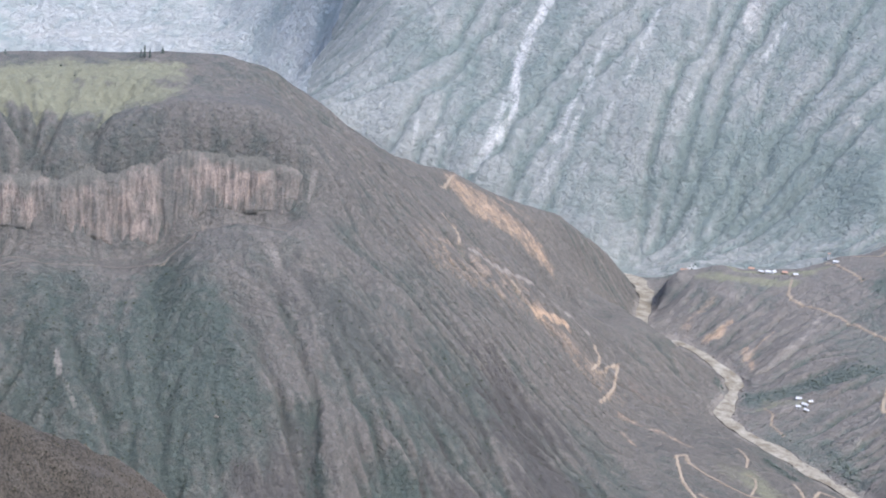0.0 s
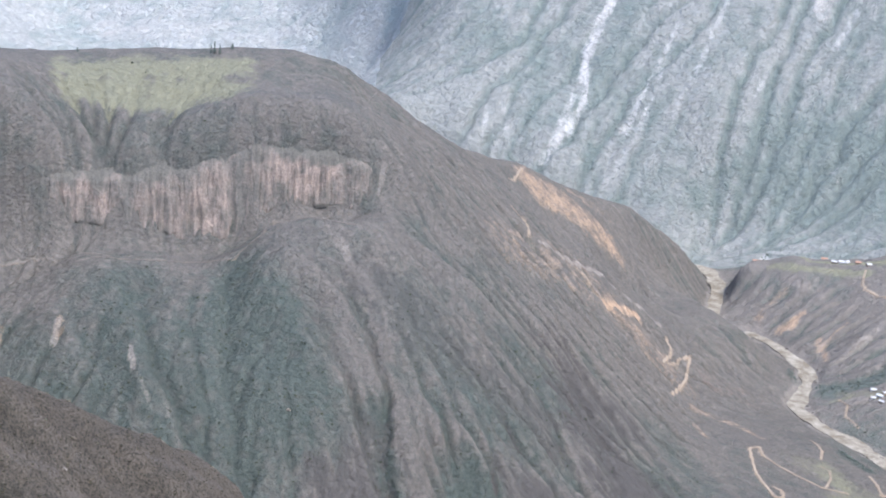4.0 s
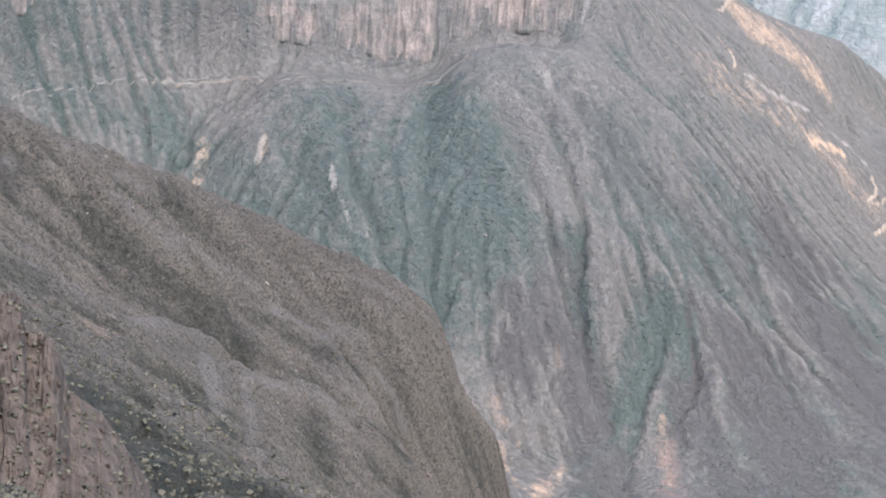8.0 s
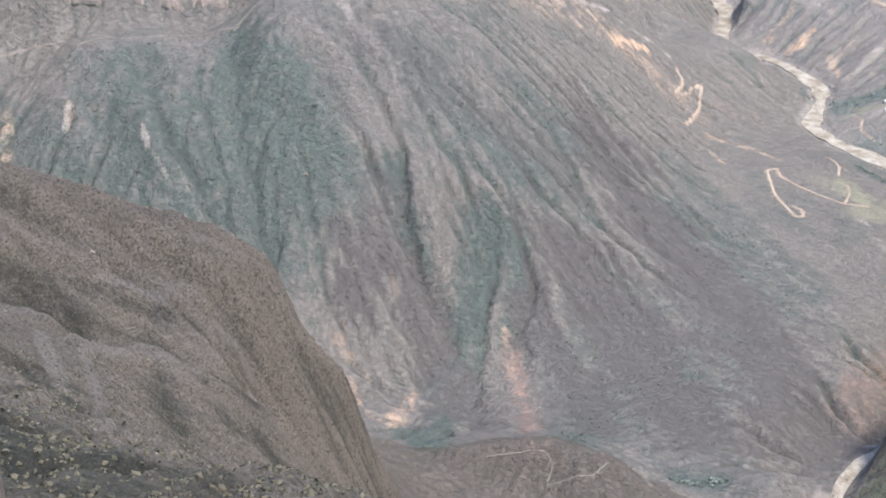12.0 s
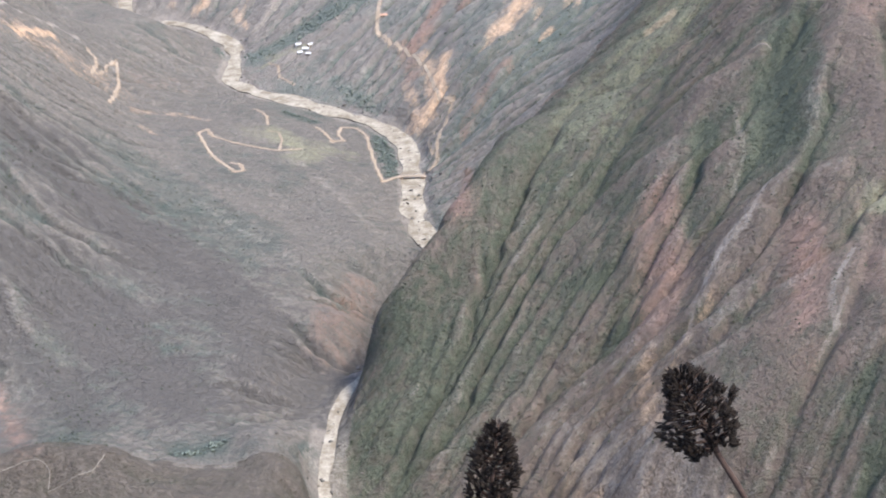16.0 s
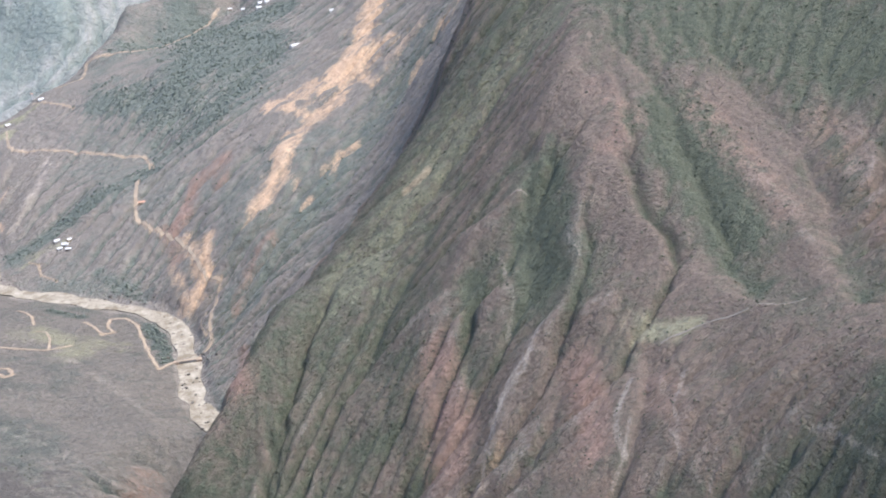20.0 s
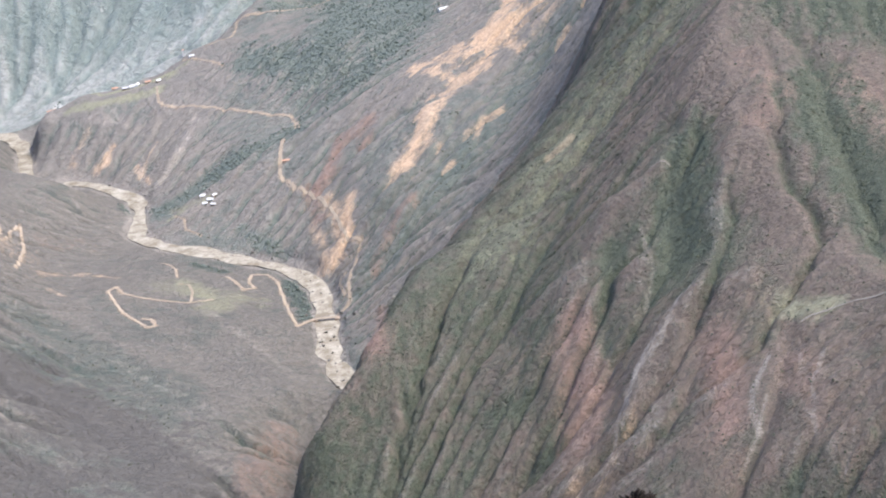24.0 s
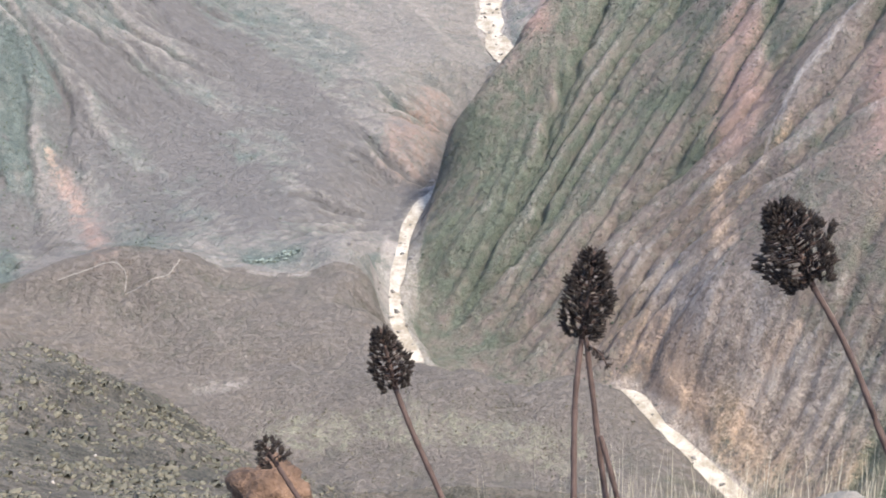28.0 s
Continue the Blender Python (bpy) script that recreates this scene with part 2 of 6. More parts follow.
east_face = [(-44, 1289, 27), (8, 1325, 68), (60, 1360, 111), (60, 1193, 35), (134, 1250, 90), (184, 1324, 166), (255, 1323,
    226), (264, 1191, 188), (168, 1080, 94), (227, 1058, 140)]
east_right = [(426, 1383, 354), (546, 1393, 362), (632, 1330, 369), (393, 1202, 267), (498, 1209, 301), (563, 1129, 324),
    (538, 1472, 396), (671, 1478, 433), (749, 1513, 485), (670, 1615, 479), (489, 927, 315), (410, 1052, 260), (325, 1149,
    224)]
slide_slope = [(7, 2030, 37), (56, 2039, 76), (56, 1880, 33), (110, 1961, 94), (166, 2114, 151), (186, 1965, 124), (241,
    2036, 155), (314, 2306, 225), (330, 2109, 201), (414, 2387, 280), (128, 2294, 161), (173, 2605, 192), (267, 2604, 222),
    (-36, 2131, 41)]
east_skyline = [(-423, 2576, 45), (-401, 2609, 67), (-342, 2628, 78), (-259, 2637, 87), (-193, 2653, 106), (-159, 2675, 120),
    (-77, 2729, 145), (20, 2780, 148), (111, 2828, 166), (176, 2875, 182)]
village = [(-387, 2603, 64), (-328, 2573, 77), (-256, 2572, 87), (-200, 2589, 99), (-135, 2608, 121), (-81, 2536, 115)]
bluff = [(-429, 2611, 29), (-336, 2549, 68), (-213, 2522, 80), (-155, 2482, 83), (-75, 2429, 86), (-8, 2360, 90), (-364,
    2496, 24), (-308, 2460, 32), (-199, 2374, 43), (-263, 2414, 26)]
east_bank = [(-171, 2201, 19), (-143, 2219, 30), (-39, 2203, 64), (-95, 2301, 69), (61, 2311, 137), (37, 2494, 153), (-40,
    2607, 145), (42, 2584, 163), (139, 2638, 187), (234, 2650, 212)]
far_foot = [(-1117, 2730, 151), (-973, 2764, 127), (-824, 2780, 113), (-702, 2783, 68), (-596, 2787, 57), (-497, 2827, 24),
    (-357, 2868, 63), (-219, 2902, 113), (-127, 2937, 185)]
far_mid = [(-1041, 2909, 250), (-878, 2931, 241), (-715, 2944, 234), (-557, 2958, 238), (-408, 3012, 233), (-260, 3039, 254),
    (-159, 3066, 299)]
far_high = [(-1096, 3028, 355), (-938, 3070, 374), (-779, 3104, 395), (-623, 3139, 414), (-471, 3195, 431), (-317, 3224, 451),
    (-205, 3244, 466)]
far_left = [(-2135, 3264, 75), (-1948, 3321, 110), (-1757, 3369, 120), (-1542, 3364, 130), (-1355, 3227, 108), (-2219, 3388, 138),
    (-1970, 3481, 165), (-1713, 3559, 195), (-1302, 3249, 296)]
west_lip = [(-428, 2351, 61), (-399, 2316, 66), (-372, 2290, 67), (-350, 2283, 61)]
east_edge = [(-75, 2734, 149), (-42, 2790, 169), (-8, 2850, 197), (88, 2869, 219), (157, 2896, 258), (192, 2914, 286)]
river = river_upper + river_lower
open_lines = (meadow_edge, west_path, west_flank, west_low, west_rock, west_skirt, bank_terrace, zig_slope, orange_slope, spur_face, spur_second, near_brow, near_brow_low, bench_back, bench_mid, bench_edge, bench_front, east_flank, east_face, east_right, slide_slope, east_skyline, village, bluff, east_bank, far_foot, far_mid, far_high, far_left, west_lip, east_edge)


def densify(line, step):
    """Points along a polyline, no farther apart than step."""
    out = [np.array(line[0], float)]
    for a, b in zip(line, line[1:]):
        a, b = np.array(a, float), np.array(b, float)
        n = max(1, int(np.ceil(np.linalg.norm((b - a)[:2]) / step)))
        out += [a + (b - a) * k / n for k in range(1, n + 1)]
    return out


def around(degrees, r, z):
    a = radians(degrees)
    return (r * math.sin(a), r * math.cos(a), z)


# what lies behind crests, under the viewpoint and all round, out of sight
round_far = [around(-34, 2700, 110), around(-28, 2750, 90), around(-21, 2760, 50), around(-16, 2760, 25), around(-40, 2000, 470),
    around(-45, 1900, 500), around(-40, 2900, 200), (30, 1650, 30), (100, 1730, 70), (190, 1815, 130), (285, 1905, 190),
    around(-30, 4600, 900), around(-20, 3700, 850), around(-10, 3700, 900), around(-2, 3700, 950), around(-20, 4600, 1500),
    around(-10, 4600, 1500), around(0, 4600, 1500), around(-40, 4600, 900), (620, 1950, 570)]
round_upper = [(850, 1750, 640), (1150, 1450, 700), (1000, 2600, 900), (520, 2750, 520), (900, 1000, 470), (1600, 3600, 1400),
    (2600, 2000, 1300), (700, 3500, 1000), (0, 0, 898.3), (-3, 2, 897.2), (4, 3, 896.6), (0, 4, 896.2), (1, 12, 886),
    (12, 10, 886), (-8, 10, 888), (0, 45, 842), (30, 40, 845), (60, 30, 850), (-25, 60, 842), (-44, 112, 798)]
round_near = [(-117, 124, 789), (-60, 60, 846), (-160, 130, 800), (30, 200, 670), (-10, 330, 540), (130, 300, 560), (20, 550, 320),
    (150, 600, 200), (260, 520, 200), (-130, 480, 420), (-230, 640, 300), (-250, 800, 190), (-330, 960, 130),
    (-120, 760, 190), (60, 780, 140), (400, 300, 560), (600, 200, 600), (-60, -60, 915), (0, -80, 925), (80, -40, 905)]
round_lower = [(-400, 100, 850), (-700, 400, 730), (-520, 470, 655), (-800, 800, 400), (-620, 900, 330), (-1300, 1200, 560),
    (-1300, -1000, 1050), (0, -1500, 1150), (1400, -900, 1050), (1800, 300, 1000), (-3000, 500, 1300), (-3000, 2200, 900),
    (-3000, -3000, 1500), (3000, -3000, 1500), (0, -4500, 1700), (4500, 500, 1500), (-4600, 800, 1500), (330, 780, 0),
    (480, 620, 0), (680, 470, 0)]
round_last = [(1100, 250, 0)]
hidden = round_far + round_upper + round_near + round_lower + round_last
down_valley = [river[-1], (240, 860, 0), (330, 780, 0), (480, 620, 0), (680, 470, 0), (1100, 250, 0)]
up_valley = [around(-36, 3060, 12), around(-28, 2960, 10), around(-20, 2880, 8), around(-14, 2800, 6), river[0]]


def behind(line, out, drop):
    """The far side of a crest: farther out and lower."""
    return [(x * out, y * out, z - drop) for x, y, z in line]


def spread(points, gap):
    kept = []
    for p in points:
        if all((p[0] - q[0]) ** 2 + (p[1] - q[1]) ** 2 > gap * gap for q in kept):
            kept.append(p)
    return np.array(kept, float)


control = spread([p for line in (river, up_valley, down_valley, west_crest, cliff_top, cliff_foot, spur_crest, east_brow, east_ridge,
                                 ravine) for p in densify(line, 60)]
                 + [p for line in (*open_lines, hidden, behind(spur_crest, 1.03, 14), behind(spur_crest, 1.09, 48), behind(spur_crest, 1.25, 150), behind(spur_second, 1.08, 30),
                               behind(west_crest, 1.05, 55),
                               behind(east_skyline[:6], 1.035, 40), behind(east_edge, 1.03, 40), behind(east_brow[3:], 1.03, 35)) for p in line], 4)
SOFT = 12.0


def kernel(d2):
    return np.sqrt(d2 + SOFT * SOFT)


def solve_relief():
    x = control[:, :2] / 1000
    n = len(x)
    k = kernel(((x[:, None] - x[None]) ** 2).sum(2) * 1e6) / 1000
    p = np.column_stack([np.ones(n), x])
    a = np.block([[k + 1e-4 * np.eye(n), p], [p.T, np.zeros((3, 3))]])
    return np.linalg.solve(a, np.concatenate([control[:, 2], np.zeros(3)]))


weights = solve_relief()


def base_height(x, y):
    """Height of the plain relief at flat arrays x and y."""
    out = np.empty(len(x))
    c = control[:, :2] / 1000
    for i in range(0, len(x), 20000):
        q = np.column_stack([x[i:i + 20000], y[i:i + 20000]]) / 1000
        d2 = np.maximum((q ** 2).sum(1)[:, None] + (c ** 2).sum(1)[None] - 2 * q @ c.T, 0) * 1e6
        out[i:i + 20000] = kernel(d2) / 1000 @ weights[:-3] + weights[-3] + q @ weights[-2:]
    return out


def hashed(ix, iy, seed):
    h = np.sin(ix * 127.1 + iy * 311.7 + seed * 74.7) * 43758.5453
    return h - np.floor(h)


def value_noise(x, y, size, seed):
    """Smooth noise from 0 to 1, one cell a size."""
    u, v = x / size, y / size
    i, j = np.floor(u), np.floor(v)
    a, b = u - i, v - j
    a, b = a * a * (3 - 2 * a), b * b * (3 - 2 * b)
    return ((hashed(i, j, seed) * (1 - a) + hashed(i + 1, j, seed) * a) * (1 - b)
            + (hashed(i, j + 1, seed) * (1 - a) + hashed(i + 1, j + 1, seed) * a) * b)


def fractal(x, y, size, seed, octaves=4, gain=0.5):
    s = w = 0
    for k in range(octaves):
        s = s + gain ** k * value_noise(x, y, size / 2.03 ** k, seed + 11 * k)
        w += gain ** k
    return s / w


def gullies(x, y, gx, gy, size, seed):
    """Ribs and gullies that run down the slope (gx, gy): from -1 (gully) to 1 (rib)."""
    n = np.sqrt(gx * gx + gy * gy) + 1e-6
    dx, dy = -gy / n, gx / n
    i0, j0 = np.floor(x / size), np.floor(y / size)
    s = np.zeros_like(x)
    w = np.full_like(x, 1e-6)
    for a in (-1, 0, 1):
        for b in (-1, 0, 1):
            i, j = i0 + a, j0 + b
            px = x - (i + hashed(i, j, seed)) * size
            py = y - (j + hashed(i, j, seed + 5)) * size
            k = np.exp(-2.4 * (px * px + py * py) / (size * size))
            ph = (px * dx + py * dy) * (6.283 * 1.25 / size) + 6.283 * hashed(i, j, seed + 9)
            s += k * np.cos(ph)
            w += k
    return s / w


TABLE = np.random.default_rng(5).random((512, 512)).astype(np.float32)


def table_noise(x, y, size):
    """Quick smooth noise from 0 to 1."""
    u, v = x / size, y / size
    i, j = np.floor(u).astype(np.int32), np.floor(v).astype(np.int32)
    a, b = u - i, v - j
    i0, j0, i1, j1 = i & 511, j & 511, (i + 1) & 511, (j + 1) & 511
    return (TABLE[i0, j0] * (1 - a) + TABLE[i1, j0] * a) * (1 - b) + (TABLE[i0, j1] * (1 - a) + TABLE[i1, j1] * a) * b


FLOW_STEP = 12.0


def flow_field():
    """Which way the water runs, on a square grid over the canyon."""
    xs, ys = np.arange(-2700, 2700, 4 * FLOW_STEP), np.arange(-300, 4700, 4 * FLOW_STEP)
    gx, gy = np.meshgrid(xs, ys, indexing="ij")
    z = doubled(doubled(base_height(gx.ravel(), gy.ravel()).reshape(gx.shape)))
    xs, ys = -2700 + FLOW_STEP * (np.arange(z.shape[0]) - 1.5), -300 + FLOW_STEP * (np.arange(z.shape[1]) - 1.5)
    gx, gy = np.meshgrid(xs, ys, indexing="ij")
    z = blurred(z + worn("add", gx.ravel(), gy.ravel()).reshape(z.shape), 1)
    dx, dy = np.gradient(z, FLOW_STEP, FLOW_STEP)
    n = np.hypot(dx, dy) + 1e-6
    return (dx / n).astype(np.float32), (dy / n).astype(np.float32)


def combed(x, y, sizes, steps, step):
    """Noise drawn out along the fall of the slope, one for each size: long ribs and gullies, about -1 to 1."""
    dx, dy = FLOW
    total = [table_noise(x, y, s) for s in sizes]
    for way in (1, -1):
        px, py = x.astype(np.float32), y.astype(np.float32)
        for _ in range(steps):
            i = np.clip(((px + 2700) / FLOW_STEP + 0.5).astype(np.int32), 0, dx.shape[0] - 1)
            j = np.clip(((py + 300) / FLOW_STEP + 0.5).astype(np.int32), 0, dx.shape[1] - 1)
            px, py = px + way * step * dx[i, j], py + way * step * dy[i, j]
            for k, s in enumerate(sizes):
                total[k] = total[k] + table_noise(px, py, s)
    return [np.clip((v - v.mean()) / (1.7 * v.std()), -1.5, 1.5) for v in total]


def folded(v):
    """Sharp crests and gullies out of smooth waves."""
    return 1 - 2 * np.abs((1.25 * v + 1) % 2 - 1)


def to_line(x, y, line):
    """Distance in plan to a polyline, and the height of the line there."""
    best = np.full(len(x), 1e9)
    zed = np.zeros(len(x))
    for p, q in zip(line, line[1:]):
        ax, ay, bx, by = p[0], p[1], q[0] - p[0], q[1] - p[1]
        t = np.clip(((x - ax) * bx + (y - ay) * by) / (bx * bx + by * by + 1e-9), 0, 1)
        d = np.hypot(x - ax - t * bx, y - ay - t * by)
        near = d < best
        best = np.where(near, d, best)
        if len(p) > 2:
            zed = np.where(near, p[2] + t * (q[2] - p[2]), zed)
    return best, zed


def smooth(e0, e1, v):
    t = np.clip((v - e0) / (e1 - e0), 0, 1)
    return t * t * (3 - 2 * t)


whole_river = up_valley[:-1] + river + down_valley[1:]


def bed_half(x, y):
    """Half the width of the river's bed."""
    wide = np.interp(y, (900, 1000, 1130, 1200, 1480, 1600, 2100, 2300, 2500, 2620), (25, 20, 9, 8, 13, 23, 24, 18, 18, 26)) / 2
    return wide * (1 + 1.5 * (fractal(x, y, 34, 77, 3) - 0.5))


# single small clefts: depth, half width, line
cuts = [
    (9, 6, [(-334, 624), (-324, 611), (-288, 552)]),
    (9, 6, [(-273, 525), (-263, 519)]),
    (6, 9, [(-414, 496), (-391, 504), (-373, 520)]),
    (5, 8, [(-408, 556), (-384, 561), (-368, 584)]),
    (4, 5, [(-447, 502), (-417, 515), (-388, 528)]),
    (4, 5, [(-434, 529), (-406, 540), (-375, 549)]),
    (4, 5, [(-416, 554), (-394, 575), (-359, 592)]),
    (4, 5, [(-400, 589), (-374, 603), (-338, 610)]),
    (4, 5, [(-376, 616), (-352, 626), (-329, 629)]),
    (4, 5, [(-431, 468), (-415, 483), (-397, 497)]),
    (3, 4, [(-220, 280), (-140, 187), (-111, 158)]),
    (3, 4, [(-227, 310), (-204, 294), (-110, 169)]),
    (3, 4, [(-226, 263), (-137, 169), (-119, 153)]),
    (11, 16, [(344, 1463), (328, 1394), (313, 1330)]),
]
# the larger spurs and gullies that the slopes fold into: height (below zero: depth), half width, line
folds = [
    (-16, 26, [(-774, 1490), (-748, 1430), (-701, 1355), (-651, 1293)]),
    (-15, 13, [(-563, 1433), (-558, 1402), (-536, 1381), (-517, 1358), (-491, 1363), (-469, 1315)]),
    (-12, 13, [(-486, 1425), (-480, 1381), (-468, 1315), (-484, 1258)]),
    (-15, 13, [(-461, 1441), (-463, 1395), (-449, 1341), (-418, 1229)]),
    (-10, 12, [(-439, 1449), (-418, 1421), (-423, 1378)]),
    (-11, 13, [(-463, 1626), (-423, 1583), (-398, 1549)]),
    (-11, 13, [(-436, 1706), (-382, 1643), (-338, 1584)]),
    (-10, 13, [(-413, 1745), (-360, 1710), (-298, 1637)]),
    (-8, 13, [(-365, 1752), (-291, 1695), (-225, 1663)]),
    (-9, 12, [(-673, 1474), (-639, 1451), (-597, 1421)]),
    (-10, 15, [(-674, 1537), (-587, 1462), (-550, 1476), (-505, 1471)]),
    (-10, 16, [(-897, 1364), (-825, 1317), (-779, 1297)]),
    (-10, 16, [(-840, 1404), (-773, 1336), (-730, 1311), (-678, 1286)]),
    (-5, 16, [(-382, 1410), (-329, 1349), (-297, 1288)]),
    (-5, 18, [(-334, 1458), (-259, 1389), (-193, 1287)]),
    (12, 24, [(-725, 1464), (-651, 1423), (-597, 1420), (-561, 1432)]),
    (12, 20, [(-504, 1468), (-458, 1459), (-407, 1434), (-351, 1367)]),
    (9, 24, [(-303, 1820), (-200, 1702), (-122, 1602)]),
    (11, 20, [(-901, 1434), (-825, 1366), (-767, 1309)]),
    (9, 18, [(-713, 1509), (-642, 1491), (-586, 1472)]),
    (10, 14, [(-520, 1408), (-510, 1382), (-474, 1356)]),
    (14, 26, [(490, 1672), (392, 1531), (369, 1472), (333, 1434), (282, 1419), (252, 1395), (214, 1360)]),
    (-9, 13, [(323, 1535), (253, 1507), (208, 1456), (165, 1394)]),
    (-8, 13, [(303, 1592), (228, 1540), (176, 1545), (124, 1480)]),
    (-7, 12, [(393, 1627), (314, 1589), (265, 1605)]),
    (-12, 16, [(365, 1443), (332, 1393), (314, 1345), (290, 1308)]),
    (11, 14, [(361, 1260), (316, 1273), (285, 1259), (250, 1239), (233, 1211)]),
    (9, 16, [(392, 1417), (377, 1354), (352, 1316), (324, 1279)]),
    (-13, 16, [(487, 1501), (485, 1416), (477, 1347), (472, 1271), (465, 1196)]),
    (-15, 18, [(563, 1456), (580, 1396), (578, 1328), (565, 1243), (536, 1111)]),
    (-10, 14, [(640, 1419), (637, 1323), (635, 1231)]),
    (-8, 12, [(425, 1387), (428, 1333), (433, 1260)]),
    (10, 20, [(521, 1467), (522, 1354), (528, 1234), (516, 1095)]),
    (8, 16, [(419, 1297), (437, 1229), (458, 1163)]),
    (-9, 11, [(325, 1268), (308, 1231), (275, 1164)]),
    (-9, 10, [(373, 1178), (351, 1140), (328, 1102)]),
    (-9, 10, [(409, 1142), (406, 1082), (392, 1033)]),
    (-8, 11, [(216, 1348), (212, 1314), (190, 1270)]),
    (-9, 12, [(271, 1383), (246, 1333), (241, 1274), (220, 1214)]),
    (-5, 7, [(-409, 559), (-373, 593), (-357, 621), (-339, 636)]),
    (-6, 8, [(-440, 480), (-413, 503), (-382, 520), (-353, 522)]),
    (5, 9, [(-423, 516), (-396, 543), (-382, 567), (-367, 596), (-344, 618), (-329, 628)]),
    (4, 7, [(-329, 352), (-311, 365), (-318, 413), (-353, 537), (-290, 496), (-280, 528)]),
    (6, 8, [(-304, 448), (-303, 488), (-332, 579), (-321, 605)]),
    (4, 6, [(-329, 352), (-340, 380), (-310, 366), (-297, 370), (-340, 455), (-327, 462)]),
    (-6, 8, [(-380, 540), (-361, 532), (-315, 473)]),
    (-8, 4, [(-332, 622), (-326, 619), (-321, 616)]),
    (-7, 5, [(-295, 489), (-280, 468), (-252, 430)]),
    (-6, 5, [(-272, 369), (-235, 324)]),
    (-6, 5, [(-253, 378), (-192, 290)]),
    (-5, 5, [(-290, 519), (-274, 501)]),
    (5, 9, [(-379, 582), (-364, 601), (-339, 602)]),
    (8, 18, [(-394, 1113), (-371, 1121), (-320, 1129), (-274, 1133), (-233, 1152)]),
    (5, 14, [(-337, 1072), (-268, 1066), (-208, 1060), (-148, 1054)]),
    (-5, 12, [(-342, 1029), (-265, 1037), (-197, 1033), (-129, 1038)]),
    (6, 16, [(-160, 1213), (-139, 1177), (-119, 1153)]),
]


def blurred(a, n):
    """A square grid smoothed over n cells each way, twice."""
    for axis in (0, 1, 0, 1):
        p = np.concatenate([np.repeat(np.take(a, [0], axis), n + 1, axis), a, np.repeat(np.take(a, [-1], axis), n, axis)], axis)
        c = np.cumsum(p, axis)
        m = a.shape[axis]
        a = (np.take(c, range(2 * n + 1, 2 * n + 1 + m), axis) - np.take(c, range(m), axis)) / (2 * n + 1)
    return a


def doubled(a):
    """The same grid with half the step, smoothly."""
    for axis in (0, 1):
        p = np.concatenate([np.take(a, [0], axis), a, np.take(a, [-1], axis)], axis)
        m = a.shape[axis]
        u, v, w = [np.take(p, range(k, k + m), axis) for k in range(3)]
        a = np.stack([0.25 * u + 0.75 * v, 0.75 * v + 0.25 * w], axis + 1)
        shape = [s for k, s in enumerate(a.shape) if k != axis + 1]
        shape[axis] = 2 * m
        a = a.reshape(shape)
    return a


